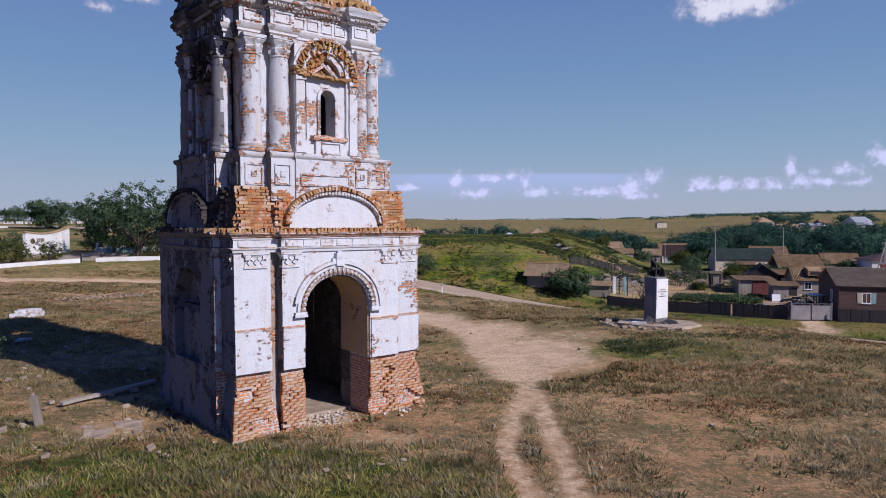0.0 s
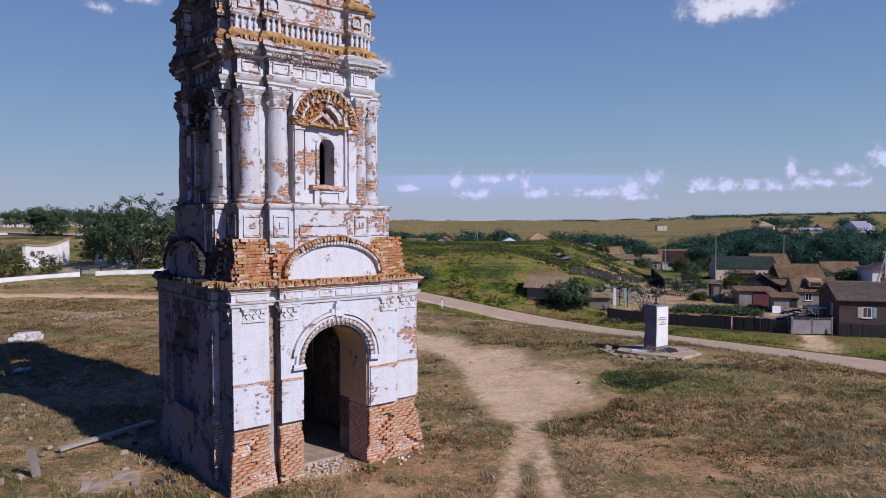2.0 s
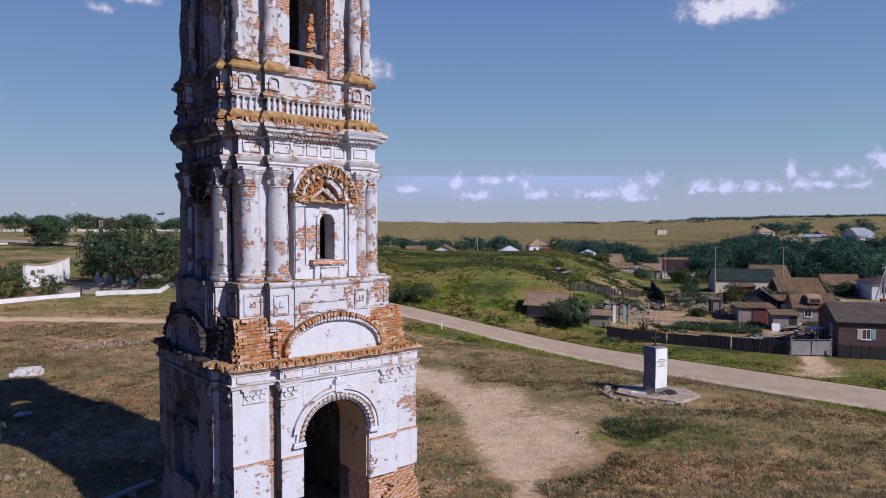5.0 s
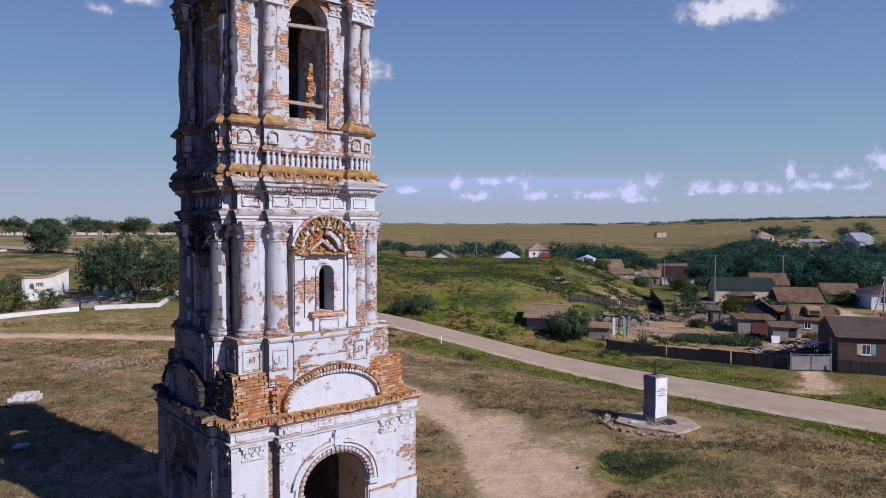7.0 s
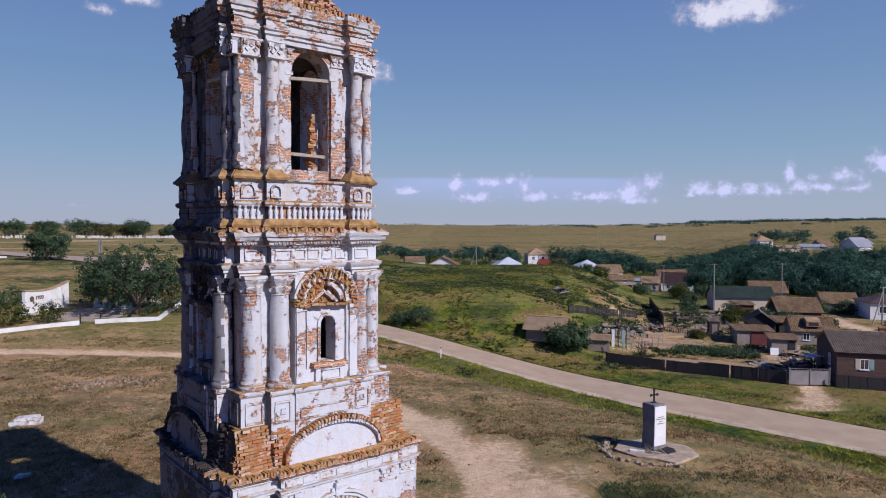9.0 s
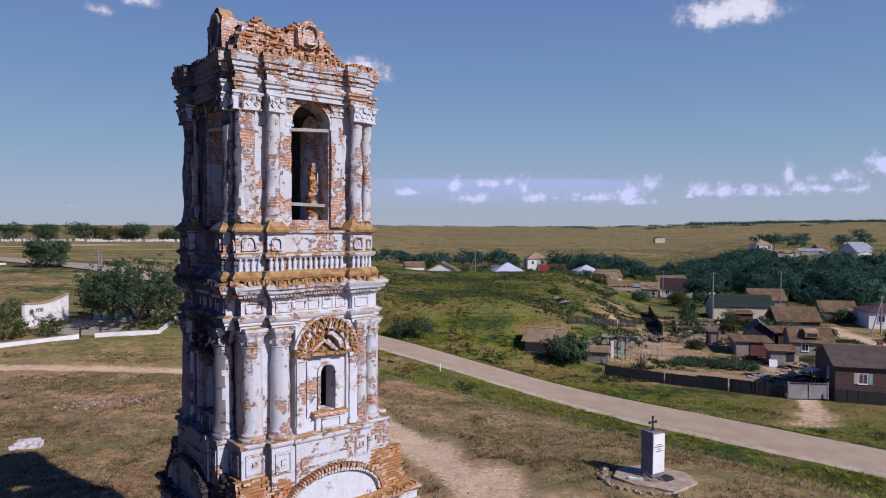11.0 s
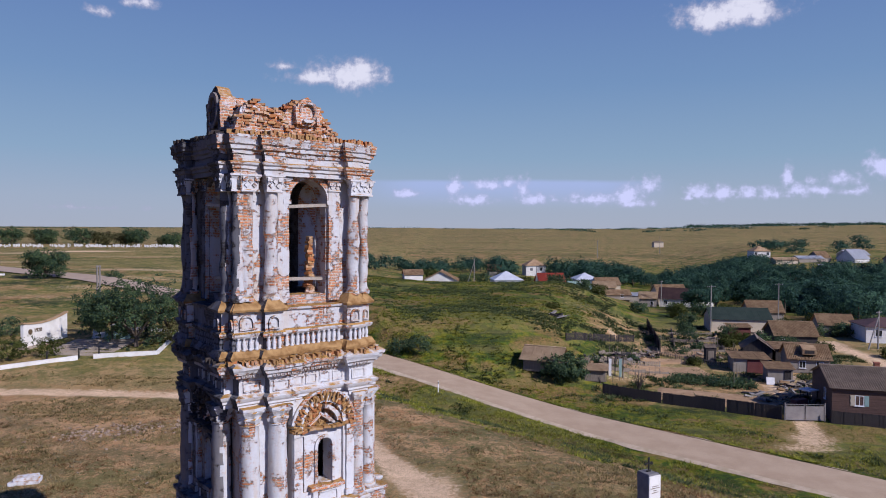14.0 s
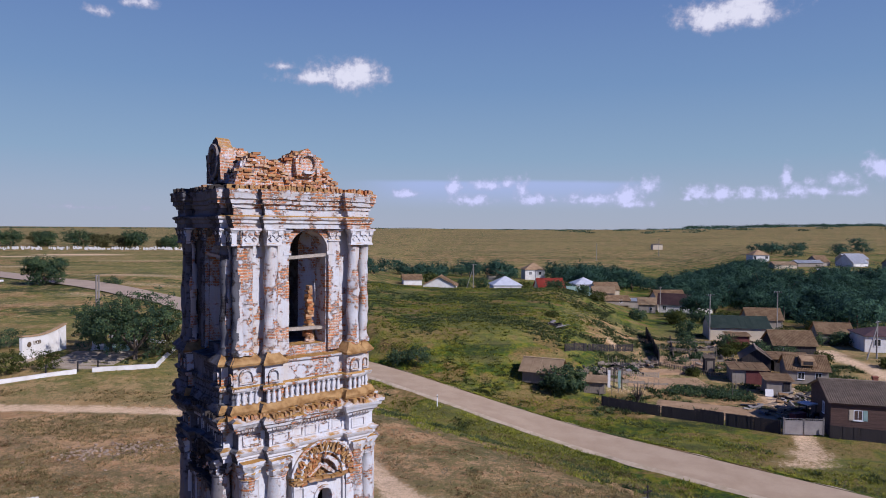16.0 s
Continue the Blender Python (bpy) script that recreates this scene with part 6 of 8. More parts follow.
plank_fence("garden_fence", "low stick fence between garden plots", (36.5, 121.0), (48.5, 104.0), 0.8, WOOD_GREY, 0.12, 0.3, 2.8, seed=9)


def metal_gate():
    ob = thing("metal_gate", "grey sheet-metal double gate with an arched top bar", "gate", (36.7, 72.3, ground_z(38.5, 72.0)), -3)
    for i in range(2):
        x0 = 0.1 + 2.05 * i
        bm = bmesh.new()
        add_box(bm, x0, x0 + 1.95, -0.015, 0.015, 0.15, 1.55, 0.4)
        leaf = part("gate_leaf", bm, METAL_GREY, ob)
        bm = bmesh.new()
        for b in ((x0, x0 + 0.05, -0.03, 0.03, 0.1, 1.8), (x0 + 1.9, x0 + 1.95, -0.03, 0.03, 0.1, 1.8), (x0 + 0.05, x0 + 1.9, -0.03, 0.03, 1.55, 1.6), (x0 + 0.05, x0 + 1.9, -0.03, 0.03, 0.1, 0.15), (x0 + 0.05, x0 + 1.9, -0.03, 0.03, 1.75, 1.79)):
            add_box(bm, *b)
        part("gate_frame", bm, METAL_GREY, leaf)
    for x in (0.0, 4.15):
        bm = bmesh.new()
        lathe(bm, [(0.07, -0.3), (0.07, 1.9), (0.02, 1.95)], x, 0, 8)
        part("gate_post", bm, METAL_GREY, ob)


metal_gate()


def tractor():
    ob = thing("tractor", "old dark tractor with a pale cab roof parked in the yard", "tractor", (41.0, 76.6, ground_z(41.0, 76.6)), 25)
    bm = bmesh.new()
    add_box(bm, -1.7, 0.2, -0.38, 0.38, 0.75, 1.35, 0.3)
    bmesh.ops.bevel(bm, geom=list(bm.edges), offset=0.03, segments=1, affect="EDGES")
    part("bonnet", bm, DOOR_RED, ob)
    bm = bmesh.new()
    for x, y in ((0.2, -0.6), (0.2, 0.6), (1.4, -0.6), (1.4, 0.6)):
        add_box(bm, x - 0.04, x + 0.04, y - 0.04, y + 0.04, 0.9, 2.2)
    add_box(bm, 0.15, 1.45, -0.65, 0.65, 0.7, 0.95)
    cab = part("cab", bm, IRON, ob)
    bm = bmesh.new()
    add_box(bm, 0.05, 1.55, -0.72, 0.72, 2.2, 2.32)
    part("cab_roof", bm, PAINT_WHITE, cab, "pale cab roof")
    for x, y, r, w in ((1.0, -0.85, 0.72, 0.34), (1.0, 0.85, 0.72, 0.34), (-1.3, -0.7, 0.42, 0.22), (-1.3, 0.7, 0.42, 0.22)):
        bm = bmesh.new()
        for q, s in ((0.0, 1.0),):
            lathe(bm, [(r * 0.55, -w / 2), (r * 0.92, -w / 2), (r, -w / 3), (r, w / 3), (r * 0.92, w / 2), (r * 0.55, w / 2)], 0, 0, 18)
        wheel = part("wheel", bm, IRON, ob, "black tyre")
        wheel.matrix_local = pose(x, y, r, 90, 0, 0)
        bm = bmesh.new()
        lathe(bm, [(r * 0.5, -w / 2 - 0.02), (r * 0.5, w / 2 + 0.02)], 0, 0, 12)
        part("rim", bm, METAL_GREY, wheel)


tractor()
# white board leaning on the block shed
ob = thing("white_board", "white sheet leaning on the shed wall", "board", (43.2, 88.9, ground_z(43.2, 88.9)), -14)
bm = bmesh.new()
add_box(bm, -0.5, 0.5, -0.02, 0.02, 0, 0.95)
part("sheet", bm, PAINT_WHITE, ob).matrix_local = pose(0, 0, 0, -18, 0, 0)
# garden beds
def bed(label, a, b, width, mat, rise=0.08, name="garden_bed"):
    ob = None
    bm = bmesh.new()
    a, b = Vector(a), Vector(b)
    n, side = (b - a), Vector((-(b - a).y, (b - a).x)).normalized()
    rows = []
    for i in range(25):
        row = []
        for j in range(13):
            p = a + n * (i / 24) + side * width * (j / 12 - 0.5)
            e = 1 if 0 < i < 24 and 0 < j < 12 else 0
            row.append(bm.verts.new((p.x, p.y, ground_z(p.x, p.y) + (rise + 0.08 + 0.06 * (j % 2) + 0.03 * noise.noise(Vector((p.x, p.y, 0)))) * e - 0.1 * (1 - e))))
        rows.append(row)
    for r0, r1 in zip(rows, rows[1:]):
        for j in range(12):
            bm.faces.new([r0[j], r1[j], r1[j + 1], r0[j + 1]])
    return tagged(link(name, bm, mat, None, "", 60), label, "garden bed", kind="structure")


bed("tilled brown vegetable plot", (26.5, 84.0), (39.5, 78.8), 6.5, SOIL)
bed("tilled brown vegetable plot", (25.0, 94.0), (37.5, 95.0), 5.5, SOIL)
bed("dug plot behind the palings", (33.5, 110.0), (42.0, 104.5), 7.0, SOIL)
r = random.Random(31)
bm = bmesh.new()
for i in range(420):
    t, w = r.random(), r.choice((-1.6, -0.8, 0, 0.8, 1.6)) + r.uniform(-0.15, 0.15)
    x, y = 31.0 + 9.5 * t + 0.35 * w, 91.2 - 3.6 * t + 0.93 * w
    leaf_cloud(bm, (x, y, ground_z(x, y) + 0.3), (0.3, 0.3, 0.25), 3, 4, 0.16, r, 0.3, -0.2)
tagged(link("potato_rows", bm, LEAF), "dense green rows of potato plants", "crop", kind="stuff")


plank_fence("garden_fence", "tall dark plank fence climbing between the plots", (34.1, 105.5), (39.4, 130.0), 1.9, WOOD_DARK, 0.2, 0.01, 2.4, seed=21, uneven=0.12)
# washing frame with a white door leaf in the plot
ob = thing("door_frame_stand", "upright grey posts with pale board doors in the plot", "frame", (22.9, 89.4, ground_z(22.9, 89.4)), -10)
for x, mat in ((-0.6, PAINT_WHITE), (0.7, PAINT_TEAL)):
    bm = bmesh.new()
    add_box(bm, x - 0.12, x + 0.22, -0.06, 0.06, 0, 2.3)
    part("panel", bm, mat, ob)
for x in (-0.9, 0.1, 1.1):
    bm = bmesh.new()
    add_box(bm, x - 0.06, x + 0.06, 0.1, 0.22, -0.2, 2.6)
    part("post", bm, WOOD_DARK, ob)
# poles
pole("slim grey utility pole by the barn", (50.8, 128.4), 9.0)
pole("grey utility pole among the cottages", (69.7, 141.0), 8.5)
pole("leaning concrete pole with a strut", (71.5, 111.4), 6.4, 0.14, 1, strut=True, yaw=30)
pole("slim utility pole on the grassy rise", (10.9, 220.0), 8.0, strut=True)
pole("thin utility pole behind the maroon house", (60.0, 186.0), 7.5)
pole("thin utility pole by the red roof", (29.5, 210.0), 7.0)
pole("utility pole at the edge of the far field", (96.0, 420.0), 11.0, 0.2)
pole("utility pole at the edge of the far field", (150.0, 470.0), 12.0, 0.2)
pole("utility pole in the potato plot", (38.0, 88.0), 3.2, 0.05, 0, WOOD_GREY)
# marker post by the road
ob = thing("road_marker", "white roadside marker post", "post", (-0.1, 73.2, ground_z(-0.1, 73.2) - 0.1), 20)
bm = bmesh.new()
add_box(bm, -0.045, 0.045, -0.035, 0.035, 0, 1.35)
part("shaft", bm, PAINT_WHITE, ob)
bm = bmesh.new()
add_box(bm, -0.05, 0.05, -0.04, 0.04, 1.05, 1.2)
part("band", bm, IRON, ob)

# ---- trees and shrubs ----
bush("dark bush in the grass beyond the tower", (-18.6, 27.6), 1.5, 1.6, 60, 20, 0.07, LEAF, 10)
bush("large dark green bush growing over the grey shed", (15.6, 86.4), 3.4, 6.0, 330, 26, 0.16, LEAF, 11)
bush("dark shrub on the grassy bank", (-5.5, 91.5), 2.2, 3.4, 70, 20, 0.13, LEAF, 12)
bush("grey-green shrub on the grassy bank", (-2.6, 90.6), 2.4, 4.6, 110, 20, 0.12, LEAF, 13)
bush("dark bush beside the barn", (51.0, 121.5), 2.6, 4.0, 60, 18, 0.16, LEAF, 14)
bush("dark bush by the cottage", (56.0, 110.5), 2.4, 4.4, 60, 18, 0.16, LEAF, 15)
bush("bush in the yard", (68.0, 124.0), 2.8, 4.5, 60, 18, 0.17, LEAF, 16)
bush("bush in the garden", (43.0, 118.5), 2.2, 4.0, 60, 18, 0.16, LEAF, 17)
bush("low shrubs at the plot's edge", (37.5, 106.5), 1.2, 4.2, 50, 16, 0.14, LEAF, 18)


def bare_bush():
    r = random.Random(3)
    ob = thing("dead_bush", "leafless dry bush in the plot", "bush", (24.9, 85.2, ground_z(24.9, 85.2)), 0)
    for i in range(26):
        a, h = r.uniform(0, 6.28), r.uniform(1.2, 2.4)
        bm = bmesh.new()
        k = r.uniform(0.3, 1.1)
        limb(bm, (0, 0, 0), (k * math.cos(a), k * math.sin(a), h), 0.04, 0.015, 5)
        limb(bm, (k * 0.6 * math.cos(a), k * 0.6 * math.sin(a), h * 0.6), (k * math.cos(a + 0.6) * 1.2, k * math.sin(a + 0.6) * 1.2, h * 0.9), 0.02, 0.01, 4)
        part("branch", bm, BARK, ob)


bare_bush()


def woods():
    """The belt of trees behind the village."""
    r = random.Random(17)
    bm = bmesh.new()
    wood = bmesh.new()

    def one(x, y, h, w, size, n):
        if 0.0 < x < 0.33 * y and 160 < y < 262:     # cottages' ground, kept clear along the camera's sight lines
            return
        if 0.105 < x / y < 0.16 and y < 292 or 0.50 < x / y and 258 < y < 330:     # camera's sight lines to the outlying houses, kept clear of trees
            return
        z = ground_z(x, y)
        limb(wood, (x, y, z - 0.3), (x, y, z + h * 0.5), 0.25, 0.12, 5)
        leaf_cloud(bm, (x, y, z + h * 0.55), (w * 0.5, w * 0.5, h * 0.48), int(n * 1.2), 13, size * 0.72, r, 0.55, -0.7, 2.2)
    for i in range(260):
        t = r.random()
        x = 22 + 150 * t
        y = 205 + 70 * t + r.uniform(-25, 45) - 40 * (1 - t)
        if x < 84 and y < 252:
            y += 70
        if x >= 84:
            y = min(225, 1.75 * x + r.uniform(-15, 35)) + r.uniform(-6, 6)
        one(x, y, r.uniform(4.2, 8.2), r.uniform(6, 12), 0.5, 60)
    for i in range(70):
        t = r.random()
        one(80 + 70 * t + r.uniform(-6, 6), 158 + 22 * t + r.uniform(-14, 22), r.uniform(3.5, 7.5), r.uniform(5, 9), 0.38, 64)
    for i in range(90):
        y = r.uniform(208, 246)
        one(y * r.uniform(0.285, 0.45), y, r.uniform(5.0, 8.5), r.uniform(6, 10), 0.42, 60)
    for i in range(46):
        x = r.uniform(-45, 40)
        one(x, 262 + r.uniform(-18, 40) + 0.2 * abs(x), r.uniform(2.8, 5.2) + 2.0 * (x > 8), r.uniform(5, 9), 0.42, 60)
    for i in range(26):
        one(100 + r.uniform(-14, 25), 172 + r.uniform(-20, 10), r.uniform(4, 8), r.uniform(6, 9), 0.36, 66)
    for i in range(150):
        y = r.uniform(222, 300)
        x = y * r.uniform(0.30, 0.64)
        if x < 0.47 * y or y < 240:
            one(x, y, r.uniform(2.6, 4.6), r.uniform(6, 10), 0.45, 60)
    for i in range(34):
        t = r.random() ** 1.5
        one(175 + 420 * t, 345 + 260 * t + r.uniform(-10, 40), r.uniform(3, 6), r.uniform(7, 12), 0.55, 50)
    for i in range(120):
        x = r.uniform(300, 2300)
        one(x, 1300 + r.uniform(0, 700), r.uniform(2.5, 4.5), r.uniform(25, 60), 1.2, 22)
    for i in range(150):
        y = r.uniform(2150, 2500)
        one(y * r.uniform(0.36, 0.70), y, r.uniform(7, 12), r.uniform(25, 60), 1.4, 24)
    for i in range(60):
        one(r.uniform(-2200, 700), 2250 + r.uniform(0, 250), r.uniform(2.5, 4), r.uniform(40, 90), 1.3, 22)
    ob = tagged(link("woods", bm, WOODLAND), "dense dark green belt of trees behind the village", "woods", kind="stuff")
    tagged(part("trunks", wood, BARK, ob), kind="stuff")


woods()
for i, (x, y, h, w) in enumerate(((71.0, 176.0, 12.0, 12.0), (78.0, 172.0, 9.5, 10.0), (64.0, 168.0, 8.0, 9.0), (95.0, 166.0, 8.5, 9.5), (106.0, 160.0, 9.0, 10.0), (115.0, 158.0, 8.0, 9.0), (98.0, 205.0, 14.0, 13.0), (108.0, 212.0, 15.0, 14.0), (118.0, 206.0, 13.0, 13.0), (89.0, 212.0, 12.0, 12.0), (80.0, 200.0, 9.0, 10.0), (128.0, 200.0, 10.0, 12.0), (103.0, 176.0, 6.0, 9.0), (110.0, 171.0, 6.5, 9.0), (97.0, 178.0, 6.0, 8.0), (112.0, 192.0, 7.0, 10.0), (122.0, 190.0, 8.0, 11.0), (104.0, 192.0, 6.5, 9.0))):
    tree("broad dark tree at the village edge", (x, y), h * 0.8, w, 300, 18, 0.26, WOODLAND, 40 + i, trunk_h=0.2, low=-0.9)

# shrubs, stakes and odds and ends between the cottages
SHRUBS = [(50.3, 114.6, 2.6, 3.6), (53.1, 112.9, 2.6, 3.8), (72.8, 123.8, 2.6, 4.0), (63.7, 154.1, 2.8, 5.0), (60.5, 150.0, 2.4, 4.0), (55.0, 160.0, 2.6, 5.0), (47.5, 113.0, 2.0, 3.2), (53.5, 108.5, 1.8, 3.0), (62.5, 121.0, 2.6, 4.2), (66.0, 131.0, 2.4, 4.0), (50.0, 138.0, 2.6, 4.4), (46.0, 128.0, 2.0, 3.4),
          (60.5, 107.5, 1.8, 3.0), (57.0, 101.0, 1.6, 2.6), (45.5, 100.5, 1.2, 2.0), (37.0, 99.5, 1.1, 2.2), (41.5, 109.5, 1.3, 2.6), (36.0, 116.0, 1.2, 2.8),
          (52.0, 150.0, 3.2, 5.0), (44.0, 152.0, 2.6, 4.6), (59.0, 155.0, 3.0, 5.0), (37.0, 160.0, 2.4, 4.4), (30.0, 178.0, 2.6, 5.0), (40.0, 190.0, 3.0, 5.0),
          (76.0, 137.0, 3.0, 5.0), (83.0, 131.0, 3.2, 5.2), (84.0, 118.0, 2.2, 3.6), (69.0, 104.5, 1.6, 2.8), (27.5, 97.5, 1.0, 2.4), (21.0, 92.5, 0.9, 2.0), (19.5, 119.0, 0.8, 2.6),
          (14.0, 222.0, 3.6, 6.0), (8.0, 226.0, 3.0, 5.0), (27.0, 222.0, 3.4, 5.5), (43.0, 228.0, 3.2, 5.0), (-10.0, 232.0, 3.0, 5.5), (-3.0, 240.0, 3.4, 6.0)]
for i, (x, y, h, w) in enumerate(SHRUBS):
    bush("leafy green shrub between the garden plots" if y < 130 else "dark leafy bush among the cottages", (x, y), h, w, int(34 + 14 * w), 14, 0.12 + 0.035 * h, LEAF if i % 3 else LEAF_LIGHT, 300 + i)


def scrap(at, n, seed):
    """A heap of old boards and sheet metal."""
    r = random.Random(seed)
    ob = thing("scrap_heap", "heap of dark boards and rusty sheet metal in the yard", "scrap", (at[0], at[1], ground_z(*at)), r.uniform(0, 90), "scrap heaps")
    for i in range(n):
        bm = bmesh.new()
        w, d, h = r.uniform(0.3, 1.1), r.uniform(0.08, 0.3), r.uniform(0.04, 0.14)
        add_box(bm, -w, w, -d, d, -h, h)
        o = part("plank" if i % 3 else "sheet", bm, r.choice((WOOD_DARK, WOOD_GREY, WOOD_GREY, ROOF_BROWN, METAL_GREY, IRON, PALE)), ob)
        o.matrix_local = pose(r.gauss(0, 0.9), r.gauss(0, 0.7), 0.15 + 0.08 * i * r.random(), r.uniform(-25, 25), r.uniform(-25, 25), r.uniform(0, 180))


scrap((40.2, 79.6), 16, 1)
scrap((42.6, 82.8), 14, 2)
scrap((39.6, 75.2), 10, 3)
scrap((27.8, 99.5), 8, 4)


for i, (x, y, n) in enumerate(((20.5, 92.6, 12), (22.6, 94.4, 12), (25.2, 96.4, 14), (27.6, 98.2, 10), (30.2, 101.4, 12), (32.0, 103.6, 10), (44.4, 86.6, 12), (46.2, 84.2, 12), (47.0, 88.4, 10), (38.4, 83.6, 8), (19.2, 111.0, 9), (41.5, 103.5, 8), (50.5, 107.5, 9), (62.0, 110.5, 9), (47.5, 119.5, 8), (56.0, 124.0, 8))):
    scrap((x, y), n, 20 + i)
# low boards edging the garden plots
for i, (a, b) in enumerate((((37.1, 107.4), (44.4, 131.2)), ((41.4, 106.9), (45.7, 122.1)), ((45.1, 107.9), (50.2, 124.6)), ((37.1, 107.4), (45.1, 107.9)), ((39.8, 117.5), (47.6, 117.0)), ((41.8, 125.0), (49.6, 124.6)), ((20.0, 90.8), (31.4, 93.4)), ((22.5, 96.0), (33.2, 104.6)))):
    plank_fence("plot_edging", "low grey boards edging a garden plot", a, b, 0.45, WOOD_GREY, 1.1, 0.06, 2.4, seed=60 + i, uneven=0.3, group="plot edgings")


def stakes(label, a, b, n, seed):
    """A row of thin poles for climbing plants."""
    r = random.Random(seed)
    ob = thing("garden_stakes", label, "stakes", (a[0], a[1], ground_z(*a)), 0)
    for i in range(n):
        t = i / (n - 1)
        x, y = (b[0] - a[0]) * t + r.uniform(-0.2, 0.2), (b[1] - a[1]) * t + r.uniform(-0.2, 0.2)
        z = ground_z(a[0] + x, a[1] + y) - ground_z(*a)
        bm = bmesh.new()
        limb(bm, (x, y, z - 0.2), (x + r.uniform(-0.15, 0.15), y + r.uniform(-0.15, 0.15), z + r.uniform(0.9, 1.7)), 0.045, 0.03, 5)
        part("stake", bm, WOOD_GREY, ob)


stakes("row of thin grey garden stakes", (35.0, 98.5), (45.5, 112.0), 16, 1)
stakes("row of thin grey garden stakes", (24.0, 97.0), (33.5, 103.5), 14, 2)
stakes("row of thin grey garden stakes", (40.0, 91.5), (47.5, 110.0), 18, 3)
stakes("row of thin grey garden stakes", (20.5, 86.5), (30.0, 92.5), 12, 4)
bed("pale dug strip beside the path", (29.0, 100.0), (36.5, 101.5), 2.6, SOIL)
bed("pale dug strip beside the path", (37.5, 108.0), (45.0, 115.0), 3.0, SOIL)

# ---- memorial ground beyond the tower ----
def memorial_wall():
    ob = thing("memorial_wall", "white concave-topped memorial wall with a bronze year", "monument", (-46.6, 76.6, ground_z(-46, 80) - 0.15), 80.5)
    bm = bmesh.new()
    prev = None
    for i in range(17):
        t = i / 16
        x = 7.0 * t
        top = 2.75 + 0.5 * t - 0.45 * math.sin(math.pi * t) + (0.0 if i else -0.15)
        cur = [bm.verts.new(p) for p in ((x, -0.18, 0), (x, 0.18, 0), (x, 0.18, top), (x, -0.18, top))]
        if prev:
            for k in range(4):
                bm.faces.new([prev[k], cur[k], cur[(k + 1) % 4], prev[(k + 1) % 4]])
        else:
            bm.faces.new(cur)
        prev = cur
    bm.faces.new(prev[::-1])
    part("wall", bm, WALL_WHITE, ob)
    bm = bmesh.new()
    prev = None
    for i in range(17):
        t = i / 16
        x = -0.1 + 7.2 * t
        top = 2.75 + 0.5 * t - 0.45 * math.sin(math.pi * t)
        cur = [bm.verts.new(p) for p in ((x, -0.26, top), (x, 0.26, top), (x, 0.22, top + 0.16), (x, -0.22, top + 0.16))]
        if prev:
            for k in range(4):
                bm.faces.new([prev[k], cur[k], cur[(k + 1) % 4], prev[(k + 1) % 4]])
        else:
            bm.faces.new(cur)
        prev = cur
    bm.faces.new(prev[::-1])
    part("coping", bm, ROOF_BROWN, ob, "brown tile coping")
    bm = bmesh.new()
    add_box(bm, 5.6, 5.85, -0.42, -0.16, 0, 2.7)
    part("pilaster", bm, WALL_WHITE, ob)
    cu = bpy.data.curves.new("year", "FONT")
    cu.body, cu.size, cu.extrude = "1920", 0.62, 0.03
    txt = new("year_figures", cu)
    txt.parent = ob
    txt.matrix_local = pose(1.55, -0.22, 1.62, 90, 0, 0)
    cu.materials.append(BEAM_DARK)
    bm = bmesh.new()
    lathe(bm, [(0.30, 0), (0.32, 0.05), (0.2, 0.08), (0.18, 0.05)], 0, 0, 14)
    wr = part("wreath", bm, BEAM_DARK, ob, "bronze wreath")
    wr.matrix_local = pose(1.0, -0.18, 1.75, 90, 0, 0)
    bm = bmesh.new()
    add_box(bm, -0.2, 7.2, -1.0, 0.4, -0.1, 0.14, 0.5)
    part("base", bm, CONCRETE, ob)


memorial_wall()


def low_kerb(a, b, label="low white-painted border wall of the memorial ground"):
    a, b = Vector(a), Vector(b)
    n = (b - a).length
    ob = thing("border_wall", label, "wall", (a.x, a.y, ground_z(a.x, a.y)), math.degrees(math.atan2(b.y - a.y, b.x - a.x)), "memorial border walls")
    k = max(1, int(n / 2.0))
    for i in range(k):
        bm = bmesh.new()
        s0, s1 = n * i / k + 0.006, n * (i + 1) / k - 0.006
        p0, p1 = a.lerp(b, s0 / n), a.lerp(b, s1 / n)
        z0, z1 = (ground_z(p.x, p.y) - ground_z(a.x, a.y) for p in (p0, p1))
        vs = [bm.verts.new(p) for p in ((s0, -0.12, z0 - 0.2), (s1, -0.12, z1 - 0.2), (s1, 0.12, z1 - 0.2), (s0, 0.12, z0 - 0.2), (s0, -0.12, z0 + 0.42), (s1, -0.12, z1 + 0.42), (s1, 0.12, z1 + 0.42), (s0, 0.12, z0 + 0.42))]
        for f in ((0, 1, 5, 4), (1, 2, 6, 5), (2, 3, 7, 6), (3, 0, 4, 7), (4, 5, 6, 7)):
            bm.faces.new([vs[j] for j in f])
        part("slab", bm, WALL_WHITE, ob)


low_kerb((-64, 55.5), (-43.9, 68.6))
low_kerb((-43.9, 68.6), (-38.2, 72.4))
low_kerb((-36.8, 72.9), (-30.8, 74.8))
low_kerb((-30.8, 74.8), (-32.6, 86.5))
low_kerb((-32.6, 86.5), (-44.0, 92.0))
low_kerb((-112, 152.0), (-98, 155.0), "white-painted kerb beside the far road")
